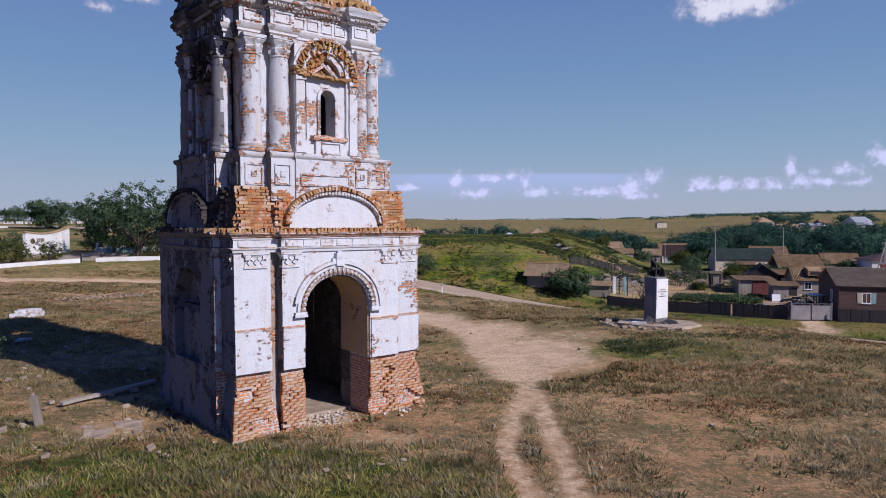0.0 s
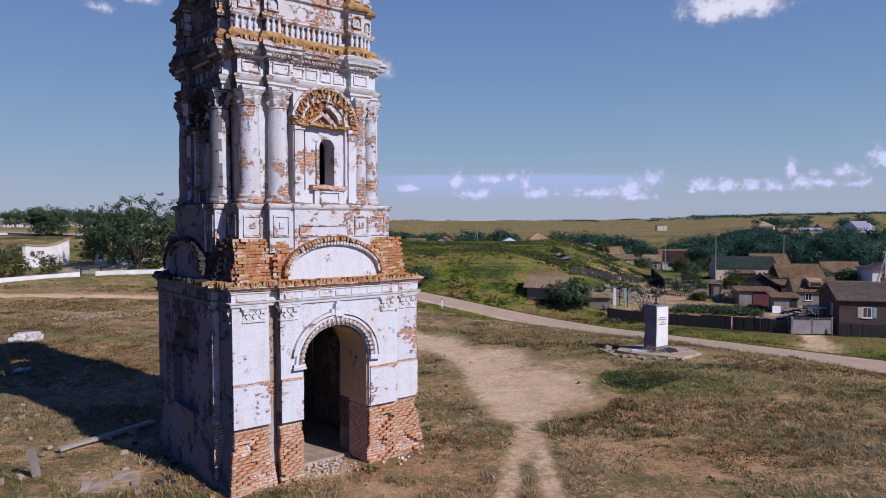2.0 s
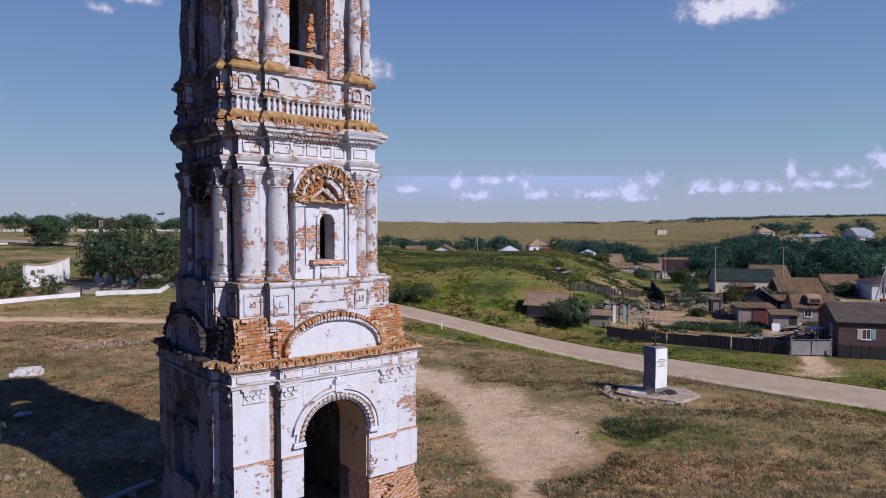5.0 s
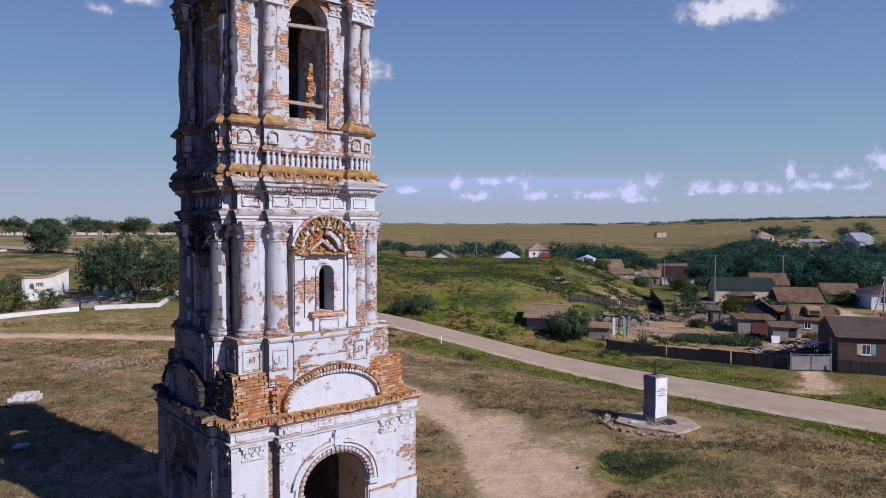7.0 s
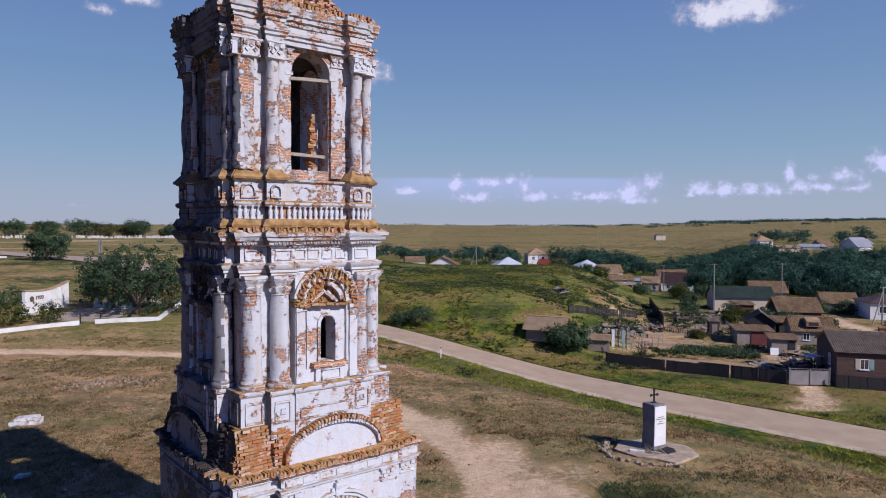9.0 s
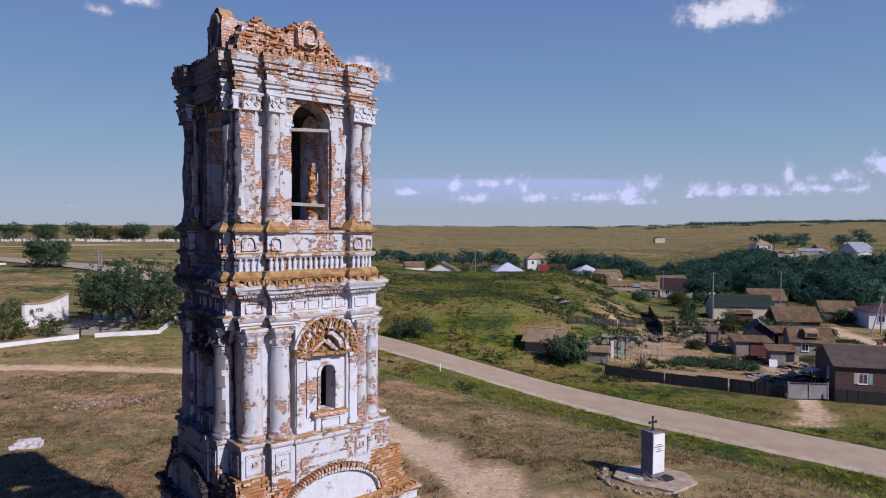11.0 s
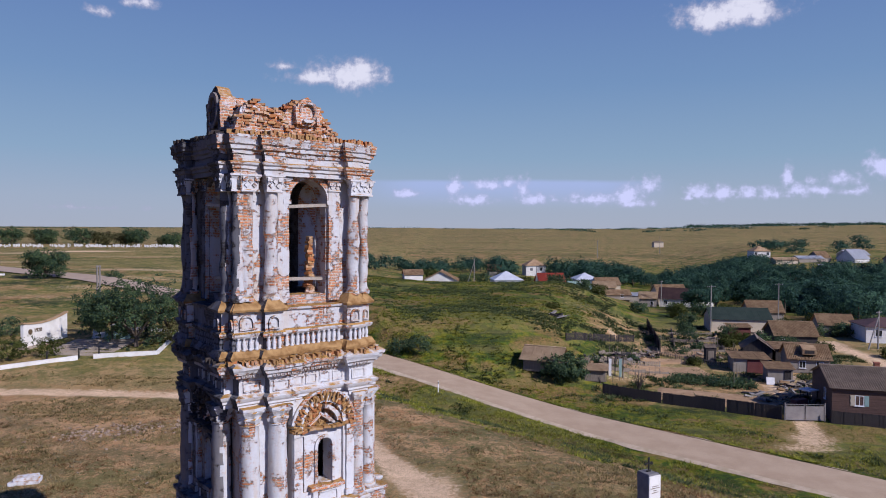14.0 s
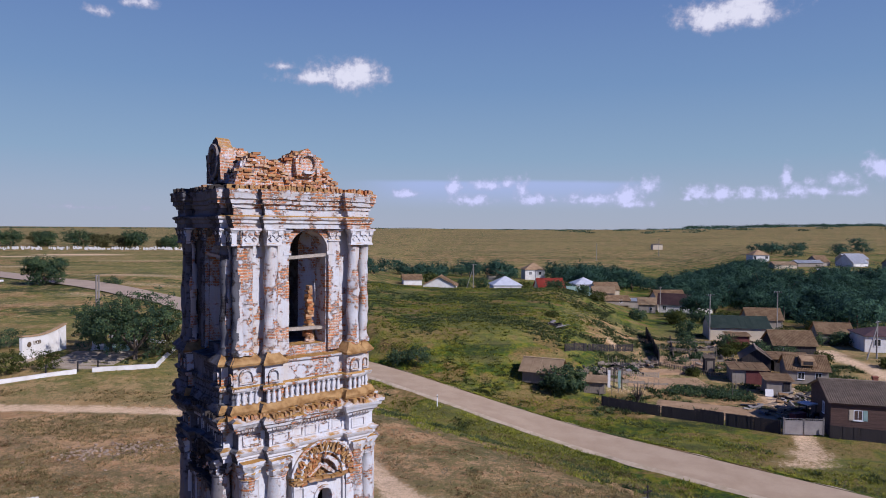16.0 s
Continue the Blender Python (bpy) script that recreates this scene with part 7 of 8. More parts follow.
for x, y in ((-41.0, 71.6), (-38.4, 73.0), (-36.6, 73.7)):
    ob = thing("bollard", "short black metal post", "bollard", (x, y, ground_z(x, y) - 0.1), 0, "memorial posts")
    bm = bmesh.new()
    lathe(bm, [(0.09, 0), (0.08, 1.0), (0.1, 1.05), (0.04, 1.15)], 0, 0, 8)
    part("shaft", bm, IRON, ob)
# paved court and graves
def court():
    ob = tagged(new("paved_court"), "pale concrete-slab court of the memorial", "pavement", kind="structure")
    for i in range(6):
        for j in range(6):
            x, y = -43.2 + 1.25 * i, 73.9 + 1.35 * j
            bm = bmesh.new()
            z = ground_z(x, y)
            add_box(bm, x, x + 1.2, y, y + 1.3, z - 0.2, z + 0.09 + 0.02 * ((i * 7 + j * 3) % 3))
            part("slab", bm, CONCRETE, ob)


court()
for x, y, yaw, lab, mat in ((-38.8, 82.6, 15, "pale green painted grave slab", PAINT_TEAL), (-40.6, 83.4, 15, "white painted grave slab", WALL_WHITE), (-39.2, 86.0, 12, "white painted grave slab", WALL_WHITE)):
    ob = thing("grave", lab, "grave", (x, y, ground_z(x, y)), yaw, "graves")
    bm = bmesh.new()
    sweep(bm, [(-1.3, -0.6), (1.3, -0.6), (1.3, 0.6), (-1.3, 0.6)], [(0.1, -0.1), (0.1, 0.15), (0.0, 0.18), (0.0, 0.5), (-0.1, 0.6)])
    part("slab", bm, mat, ob)
    bm = bmesh.new()
    add_box(bm, -1.25, -1.05, -0.45, 0.45, 0.55, 1.15)
    part("headstone", bm, mat, ob)
# double concrete mast
ob = thing("mast", "tall paired concrete pole", "pole", (-51.5, 103.8, ground_z(-51.5, 103.8) - 0.2), 20)
MAST = plain("stained_concrete", (0.17, 0.15, 0.135), (0.27, 0.245, 0.225), 0.9, 0.95)
for x in (-0.17, 0.17):
    bm = bmesh.new()
    lathe(bm, [(0.16, 0), (0.14, 4.0), (0.12, 7.7)], x, 0, 8)
    part("shaft", bm, MAST, ob)
for z in (2.6, 5.2, 7.5):
    bm = bmesh.new()
    add_box(bm, -0.32, 0.32, -0.08, 0.08, z, z + 0.12)
    part("tie", bm, POLE, ob)
tree("broad dark green tree shading the memorial graves", (-34.6, 78.2), 8.2, 12.4, 560, 26, 0.15, LEAF, 51, trunk_h=0.16, low=-0.95, skirt=0.6)
tree("dark tree at the corner of the memorial ground", (-39.0, 81.5), 6.4, 7.4, 300, 24, 0.15, LEAF, 52, trunk_h=0.15, low=-0.95, skirt=0.8)
bush("olive thicket under the memorial trees", (-30.6, 79.4), 3.4, 5.0, 120, 20, 0.12, LEAF_OLIVE, 64)
bush("olive thicket under the memorial trees", (-37.4, 84.4), 3.6, 6.0, 120, 20, 0.13, LEAF_OLIVE, 65)
tree("yellow-green slender tree by the border wall", (-31.9, 81.0), 6.6, 3.6, 70, 18, 0.14, LEAF_LIGHT, 53, trunk_h=0.2, low=-0.9)
bush("dark conical thuja beside the memorial wall", (-43.8, 86.2), 4.4, 2.4, 110, 20, 0.11, LEAF, 54)
bush("green shrub in the memorial court", (-45.2, 72.2), 2.6, 4.4, 110, 20, 0.12, LEAF_LIGHT, 55)
bush("green shrub in front of the memorial wall", (-41.9, 73.4), 2.2, 2.8, 60, 20, 0.12, LEAF_LIGHT, 56)
bush("dark bush growing near the memorial wall", (-52.5, 84.0), 2.6, 4.0, 80, 20, 0.13, LEAF, 57)
bush("yellow-green thicket behind the memorial", (-47.0, 95.0), 2.2, 6.0, 90, 18, 0.15, LEAF_LIGHT, 58)
bush("yellow-green thicket behind the memorial", (-42.0, 98.0), 2.0, 6.0, 90, 18, 0.15, LEAF_LIGHT, 59)
tree("round dark tree beside the far road", (-85.0, 148.5), 6.6, 8.8, 380, 18, 0.25, LEAF, 60, trunk_h=0.2, low=-0.95, skirt=1.0)
bush("low bush beside the far road", (-72.0, 152.0), 1.6, 4.0, 40, 14, 0.2, LEAF, 61)
for i, (x, y, h, w) in enumerate(((-252, 405, 16, 18), (-240, 415, 15, 16), (-228, 400, 15, 16), (-205, 392, 17, 20), (-194, 396, 13, 15), (-182, 398, 13, 14), (-172, 390, 17, 16), (-150, 385, 12, 13), (-160, 400, 8, 9))):
    tree("dark tree by the distant graveyard", (x, y), h * 0.6, w * 0.85, 230, 14, 0.5, LEAF_OLIVE if i in (1, 4, 5, 8) else LEAF, 70 + i, trunk_h=0.15, low=-0.95, skirt=1.0)
# far road to the left, pale earth path behind the tower
def strip(name, label, pts, half, mat, lift=0.05):
    bm = bmesh.new()
    prev = None
    for i in range(len(pts) - 1):
        for k in range(12):
            t = k / 12
            x = pts[i][0] * (1 - t) + pts[i + 1][0] * t
            y = pts[i][1] * (1 - t) + pts[i + 1][1] * t
            dx, dy = pts[i + 1][0] - pts[i][0], pts[i + 1][1] - pts[i][1]
            n = math.hypot(dx, dy)
            cur = []
            for o in (-half, half):
                px, py = x - dy / n * o, y + dx / n * o
                cur.append(bm.verts.new((px, py, ground_z(px, py) + lift)))
            if prev:
                bm.faces.new([prev[0], prev[1], cur[1], cur[0]][::-1])
            prev = cur
    return tagged(link(name, bm, mat), label, "road", kind="structure")


strip("far_road", "grey-pink road running off past the graveyard", [(-19, 97.4), (-32, 110.5), (-49, 130), (-68, 144), (-92, 160), (-125, 185), (-190, 225)], 3.9, plain("pale_asphalt", (0.36, 0.275, 0.21), (0.43, 0.33, 0.25), 0.4), 0.2)
r = random.Random(77)
bm = bmesh.new()
for i in range(300):
    x = r.uniform(-262, -120)
    y = 352 + r.uniform(-6, 16) - 0.05 * x * r.random()
    z = ground_z(x, y)
    w, h = r.uniform(0.12, 0.4), r.uniform(0.4, 1.5)
    add_box(bm, x - w, x + w, y - 0.15, y + 0.15, z - 0.2, z + h)
    if r.random() < 0.5:
        add_box(bm, x - w * 1.7, x + w * 1.7, y - 0.1, y + 0.1, z + h * 0.65, z + h * 0.78)
tagged(link("gravestones", bm, WALL_WHITE), "crowd of small white gravestones and crosses in the distance", "graveyard", kind="stuff")

# ---- roadside monument ----
CONCRETE_DARK = plain("weathered_lime_concrete", (0.135, 0.135, 0.145), (0.21, 0.20, 0.20), 1.6, 0.95, 0.012)
def monument():
    z = ground_z(11.0, 35.5) - 0.02
    ob = thing("cross_monument", "white-faced concrete pedestal carrying a black iron cross", "monument", (11.0, 35.5, z), 28)
    bm = bmesh.new()
    sweep(bm, [(-0.38, -0.42), (0.38, -0.42), (0.38, 0.42), (-0.38, 0.42)], [(0.04, 0.06), (0.02, 0.3), (0.0, 1.2), (-0.02, 2.36), (-0.06, 2.42), (-0.4, 2.44)], 0.14)
    jitter(bm, 0.05, 1.2, 0.022, 6)
    part("pedestal", bm, CONCRETE_DARK, ob, "weathered dark concrete pedestal", 40)
    bm = bmesh.new()
    add_box(bm, -0.39, 0.39, -0.462, -0.40, 0.34, 2.34, 0.14)
    jitter(bm, 0.02, 1.2, 0.010, 6)
    part("painted_face", bm, WALL_WHITE, ob, "chipped white-painted front face")
    bm = bmesh.new()
    for zz, w in ((1.80, 0.20), (1.70, 0.30), (1.58, 0.10), (1.47, 0.22)):
        add_box(bm, -w, w, -0.50, -0.452, zz, zz + 0.022)
    inscr = part("inscription", bm, WALL_GREY, ob, "worn lines of raised grey lettering")
    inscr.matrix_local = pose(0, 0, 0, 0, 0, 0)
    bm = bmesh.new()
    add_box(bm, -0.035, 0.035, -0.03, 0.03, 2.42, 3.1)
    add_box(bm, -0.2, 0.2, -0.03, 0.03, 2.82, 2.89)
    add_box(bm, -0.12, 0.12, -0.05, 0.05, 2.42, 2.5)
    cross = part("cross", bm, IRON, ob, "black wrought-iron cross with trefoil ends")
    for x, zz in ((-0.22, 2.855), (0.22, 2.855), (0.0, 3.12)):
        bm = bmesh.new()
        lathe(bm, [(0.02, -0.03), (0.075, -0.02), (0.075, 0.02), (0.02, 0.03)], 0, 0, 10)
        part("trefoil", bm, IRON, cross).matrix_local = pose(x, 0, zz, 90, 0, 0)
    bm = bmesh.new()
    outline = [(-0.34, -0.26), (0.30, -0.28), (0.44, -0.02), (0.22, 0.26), (-0.30, 0.22)]
    sweep(bm, outline, [(0.0, 0.0), (0.0, 0.06), (-0.03, 0.075), (-0.25, 0.075)], 0.2)
    pl = part("plaque", bm, IRON, ob, "black stone plaque lying at the foot")
    pl.matrix_local = pose(0.15, -0.85, 0.15, 16, 0, 8)
    bm = bmesh.new()
    sweep(bm, outline, [(0.06, -0.08), (0.06, 0.03), (0.01, 0.035)], 0.2)
    part("rim", bm, WALL_GREY, pl, "pale worn rim of the plaque")


monument()


def foot_litter():
    """A pale stone and dry stalks left at the foot of the pedestal."""
    r = random.Random(44)
    z = ground_z(10.6, 34.9) + 0.09
    ob = thing("stone_slab", "narrow pale stone slab lying on the platform", "stone", (9.95, 34.75, z), -18)
    bm = bmesh.new()
    add_box(bm, -0.36, 0.36, -0.09, 0.09, -0.01, 0.09, 0.12)
    jitter(bm, 0.03, 2.0, 0.015, 7)
    part("slab", bm, WALL_WHITE, ob)
    ob = thing("dry_stalks", "heap of dry grey stalks at the monument's foot", "stalks", (10.75, 34.75, z), 20)
    for i in range(26):
        bm = bmesh.new()
        a, x, y = r.uniform(0, 6.28), r.uniform(-0.45, 0.45), r.uniform(-0.3, 0.3)
        l, h = r.uniform(0.25, 0.6), r.uniform(0.05, 0.38)
        limb(bm, (x, y, 0.0), (x + l * math.cos(a), y + l * math.sin(a), h), 0.014, 0.006, 4)
        part("stalk", bm, WOOD_GREY, ob)


foot_litter()


def platform():
    ob = tagged(new("monument_platform"), "worn concrete platform round the monument", "pavement", kind="structure")
    bm = bmesh.new()
    pts = [(8.9, 35.3), (9.7, 34.0), (11.4, 33.1), (13.0, 34.4), (12.8, 36.0), (11.2, 37.3), (9.5, 36.5)]
    n = len(pts)
    ring = []
    for i in range(n):
        for k in range(4):
            t = k / 4
            x = pts[i][0] * (1 - t) + pts[(i + 1) % n][0] * t
            y = pts[i][1] * (1 - t) + pts[(i + 1) % n][1] * t
            w = 0.12 * noise.noise(Vector((x, y, 1)))
            ring.append((x + w, y + w))
    top = [bm.verts.new((x, y, ground_z(x, y) + 0.09)) for x, y in ring]
    low = [bm.verts.new((x, y, ground_z(x, y) - 0.2)) for x, y in ring]
    bm.faces.new(top)
    for i in range(len(ring)):
        bm.faces.new([low[i], low[(i + 1) % len(ring)], top[(i + 1) % len(ring)], top[i]])
    worn = plain("crumbling_concrete", (0.30, 0.225, 0.16), (0.50, 0.40, 0.30), 2.6, 0.97, 0.03, fine=9.0)
    part("slab", bm, worn, ob)


platform()


def lump(bm, p, s, r, flat=0.6):
    """One broken stone."""
    vs = []
    for i in range(8):
        q = Vector(((i & 1) - 0.5, ((i >> 1) & 1) - 0.5, (i >> 2) - 0.5))
        q = Vector((q.x * r.uniform(0.7, 1.3), q.y * r.uniform(0.7, 1.3), q.z * flat * r.uniform(0.7, 1.3))) * s
        vs.append(q)
    t = Euler((r.uniform(-0.4, 0.4), r.uniform(-0.4, 0.4), r.uniform(0, 6.28))).to_matrix()
    vv = [bm.verts.new(Vector(p) + t @ q) for q in vs]
    for f in ((0, 2, 3, 1), (4, 5, 7, 6), (0, 1, 5, 4), (1, 3, 7, 5), (3, 2, 6, 7), (2, 0, 4, 6)):
        bm.faces.new([vv[i] for i in f])


r = random.Random(91)
bm = bmesh.new()
for i in range(260):
    k = r.random()
    if k < 0.55:
        x, y = r.uniform(-18, -7.5), r.uniform(15, 32)
    elif k < 0.7:
        a = r.uniform(0, 6.28)
        x, y = -3.5 + 5.2 * math.cos(a), 20.5 + 5.2 * math.sin(a)
    elif k < 0.85:
        x, y = r.uniform(-26, -6), r.uniform(26, 50)
    else:
        x, y = r.uniform(-2, 22), r.uniform(13, 38)
    lump(bm, (x, y, ground_z(x, y) + 0.03), r.uniform(0.04, 0.15) * (1.4 if x < -7 else 0.8), r)
tagged(link("scattered_stones", bm, PALE), "scattered pale stones and plaster lumps", "rubble", kind="stuff")
bm = bmesh.new()
for i in range(40):
    t = i / 40
    a = 2.4 + 2.6 * t
    x, y = 11.0 + 2.6 * math.cos(a) + r.gauss(0, 0.12), 35.2 + 2.5 * math.sin(a) + r.gauss(0, 0.12)
    lump(bm, (x, y, ground_z(x, y) + 0.08), r.uniform(0.10, 0.22), r)
tagged(link("edging_stones", bm, PALE), "rough stones edging the platform", "rubble", kind="stuff")
bm = bmesh.new()
for i in range(170):
    x, y = -3.35 + r.gauss(0, 0.45), 19.75 + r.gauss(0, 0.45)
    lump(bm, (x, y, ground_z(x, y) + 0.01), r.uniform(0.02, 0.07), r)
for i in range(26):
    x, y = -1.4 + r.gauss(0, 0.5), 20.4 + r.gauss(0, 0.3)
    lump(bm, (x, y, ground_z(x, y) + 0.02), r.uniform(0.03, 0.09), r)
tagged(link("mortar_rubble", bm, plain("crumbled_white_mortar", (0.62, 0.56, 0.50), (0.46, 0.39, 0.32), 4.0, 0.97, 0.02)), "crumbled pale mortar lying before the gateway", "rubble", kind="stuff")
# low bank of rubble beyond the tower's shadow
bm = bmesh.new()
for i in range(420):
    t = r.random()
    x, y = -27.5 + 10.5 * t + r.gauss(0, 0.8), 50.5 + 3.2 * t + r.gauss(0, 0.9)
    lump(bm, (x, y, ground_z(x, y) + r.uniform(-0.02, 0.08)), r.uniform(0.05, 0.20), r)
tagged(link("rubble_bank", bm, plain("brown_rubble", (0.40, 0.31, 0.235), (0.22, 0.145, 0.095), 0.7, 0.97, 0.02)), "low bank of broken brick and stone", "rubble", kind="stuff")
for x, y, s, lab in ((-24.8, 40.9, 0.85, "pale block of fallen masonry in the grass"), (-19.7, 32.2, 0.36, "small pale block of fallen masonry")):
    bm = bmesh.new()
    add_box(bm, -0.95 * s, 0.95 * s, -0.5 * s, 0.5 * s, -0.1, 0.26 * s, 0.15)
    add_box(bm, -0.6 * s, 0.8 * s, -0.38 * s, 0.4 * s, 0.24 * s, 0.46 * s, 0.15)
    jitter(bm, 0.12 * s, 1.5, 0.05 * s, 5, x)
    ob = tagged(link("masonry_block", bm, WHITE1), lab, "rubble")
    ob.matrix_world = pose(x, y, ground_z(x, y), 0, 0, 20)
# broken concrete slabs, timber post, fallen plank
for dx, dy, yaw, w, d in ((0.55, 0.55, 25, 0.75, 0.85), (0.1, -0.35, 8, 0.7, 0.5), (-0.5, 0.1, 40, 0.45, 0.4)):
    bm = bmesh.new()
    add_box(bm, -w / 2, w / 2, -d / 2, d / 2, -0.05, 0.075, 0.12)
    jitter(bm, 0.10, 1.9, 0.035, 6, dx)
    ob = tagged(link("concrete_slab", bm, PALE), "broken slab of pale concrete lying in the grass", "slab", "broken slabs")
    ob.matrix_world = pose(-9.25 + dx, 18.3 + dy, ground_z(-9.2, 18.5) - 0.03, 3, -2, yaw)
bm = bmesh.new()
add_box(bm, -0.10, 0.10, -0.05, 0.05, -0.3, 0.88, 0.12)
jitter(bm, 0.03, 2.5, 0.012, 9)
ob = tagged(link("timber_post", bm, WOOD_GREY, None, "", 50), "leaning grey stump of a timber post", "post")
ob.matrix_world = pose(-11.1, 18.75, ground_z(-11.1, 18.75), 4, -8, 25)
bm = bmesh.new()
add_box(bm, -1.7, 1.7, -0.11, 0.11, 0, 0.09, 0.3)
jitter(bm, 0.02, 1, 0.008, 6)
ob = tagged(link("fallen_plank", bm, BEAM), "pale weathered beam lying on the ground", "beam")
ob.matrix_world = pose(-10.85, 22.3, ground_z(-10.8, 22.3) + 0.05, 0, 0, 62)


# ---- grass ----
def tufts(name, label, mat, n, place, h0, h1, blades, seed, width=0.03, lean=0.5):
    r = random.Random(seed)
    verts, faces = [], []
    done = 0
    while done < n:
        spot = place(r)
        if spot is None:
            continue
        x, y, s = spot
        done += 1
        z = ground_z(x, y) - 0.02
        if abs(x) < 90 and y < 160:
            p = Vector((x * 0.35, y * 0.35, 0))
            z += 0.10 * noise.noise(p) + 0.05 * noise.noise(p * 4.1)
        for _ in range(blades):
            a = r.uniform(0, 6.2832)
            h = r.uniform(h0, h1) * s
            o = r.uniform(0, 0.16) * s
            bx, by = x + o * math.cos(a), y + o * math.sin(a)
            k = r.uniform(0.1, lean) * h
            w = width * s * r.uniform(0.7, 1.4)
            i = len(verts)
            ca, sa = math.cos(a + 1.57), math.sin(a + 1.57)
            verts += [(bx - w * ca, by - w * sa, z), (bx + w * ca, by + w * sa, z), (bx + k * math.cos(a), by + k * math.sin(a), z + h)]
            faces.append((i, i + 1, i + 2))
    me = bpy.data.meshes.new(name)
    me.from_pydata(verts, [], faces)
    me.materials.append(mat)
    return tagged(new(name, me), label, "grass", kind="stuff")


def in_tower(x, y):
    dx, dy = x + 5.3, y - 17.42
    u, v = dx * 0.7716 + dy * 0.6361, -dx * 0.6361 + dy * 0.7716
    return -0.3 < u < 6.2 and -0.3 < v < 6.2


def dry_spot(r):
    y = 9 + 55 * r.random() ** 1.5
    x = r.uniform(-0.72, 0.72) * y
    if in_tower(x, y) or dirt_at(x, y) > 0.3 or abs(road_off(x, y)) < 4.6 or math.hypot(x - 11, y - 35.3) < 2.7:
        return None
    if noise.noise(Vector((x * 0.22, y * 0.22, 5))) + 0.6 * noise.noise(Vector((x * 0.8, y * 0.8, 7))) + r.uniform(-0.2, 0.25) < 0:
        return None
    return x, y, r.uniform(0.6, 1.3)


def lush_spot(r):
    y = 9 + 90 * r.random() ** 1.3
    x = r.uniform(-0.7, 0.7) * y
    g = green_at(x, y)
    if in_tower(x, y) or dirt_at(x, y) > 0.3 or abs(road_off(x, y)) < 4.6 or math.hypot(x - 11, y - 35.3) < 2.7:
        return None
    if r.random() > g * 1.1 + 0.05 * (noise.noise(Vector((x * 0.3, y * 0.3, 2))) > 0.15):
        return None
    if x > 18 and y > 78:
        return None
    return x, y, r.uniform(0.7, 1.5)


def slope_spot(r):
    x, y = r.uniform(-34, 34), r.uniform(80, 175)
    if x > 6 + 0.4 * (y - 84) + 6 or abs(road_off(x, y)) < 4.8:
        return None
    if noise.noise(Vector((x * 0.07, y * 0.07, 9))) + r.uniform(-0.35, 0.35) < 0:
        return None
    return x, y, r.uniform(1.2, 2.6)


tufts("dry_grass", "clumps of dry brown steppe grass", DRYGRASS, 15000, dry_spot, 0.06, 0.16, 8, 3, 0.015, 1.6)
tufts("green_grass", "clumps of green grass and weeds", GRASS, 12000, lush_spot, 0.05, 0.14, 8, 4, 0.016, 1.6)
tufts("slope_weeds", "rank green weeds on the grassy bank", SAPPY, 9000, slope_spot, 0.05, 0.13, 9, 5, 0.03, 1.8)
WEED = leafy("dark_weed_leaves", (0.040, 0.065, 0.030), (0.13, 0.155, 0.06))
RUST = leafy("rusty_dry_weeds", (0.13, 0.062, 0.028), (0.30, 0.165, 0.075))


def weed_spot(r):
    """Cushions of weeds that stand in loose groups, thick by the monument's verge."""
    k = r.random()
    if k < 0.12:
        x, y = r.gauss(7.8, 1.3), r.gauss(29.4, 0.8)
    elif k < 0.15:
        x, y = r.gauss(13.5, 2.2), r.gauss(31.5, 0.5)
    else:
        y = 13 + 50 * r.random() ** 0.9
        x = r.uniform(-0.7, 0.7) * y
        if noise.noise(Vector((x * 0.3, y * 0.45, 21))) + 0.5 * noise.noise(Vector((x, y, 3))) < 0.2 + r.uniform(-0.08, 0.12):
            return None
    if in_tower(x, y) or dirt_at(x, y) > 0.25 or abs(road_off(x, y)) < 4.6 or math.hypot(x - 11, y - 35.3) < 2.6:
        return None
    return x, y, r.uniform(0.6, 1.5)


def rust_spot(r):
    y = 13 + 45 * r.random()
    x = r.uniform(-0.7, 0.7) * y
    if noise.noise(Vector((x * 0.16, y * 0.3, 33))) + r.uniform(-0.15, 0.15) < 0.18:
        return None
    if in_tower(x, y) or dirt_at(x, y) > 0.3 or abs(road_off(x, y)) < 6.0 or math.hypot(x - 11, y - 35.3) < 2.6:
        return None
    return x, y, r.uniform(0.7, 1.4)


def bank_spot(r):
    x, y = r.uniform(-34, 40), r.uniform(80, 175)
    if x > 6 + 0.4 * (y - 84) + 6 or abs(road_off(x, y)) < 4.8:
        return None
    if noise.noise(Vector((x * 0.09, y * 0.06, 41))) + 0.4 * noise.noise(Vector((x * 0.5, y * 0.5, 4))) + r.uniform(-0.12, 0.12) < 0.17:
        return None
    return x, y, r.uniform(1.3, 3.2)


tufts("dark_weeds", "low cushions of dark green weeds in the dry grass", WEED, 2000, weed_spot, 0.03, 0.11, 12, 14, 0.022, 2.2)
tufts("rusty_weeds", "patches of rust-brown dried weeds", RUST, 6500, rust_spot, 0.03, 0.10, 10, 15, 0.022, 1.8)
tufts("bank_weeds", "dark tall weeds in patches on the bank", WEED, 7000, bank_spot, 0.04, 0.12, 12, 16, 0.035, 2.0)
FRESH = leafy("fresh_verge_leaves", (0.095, 0.125, 0.020), (0.37, 0.36, 0.055))


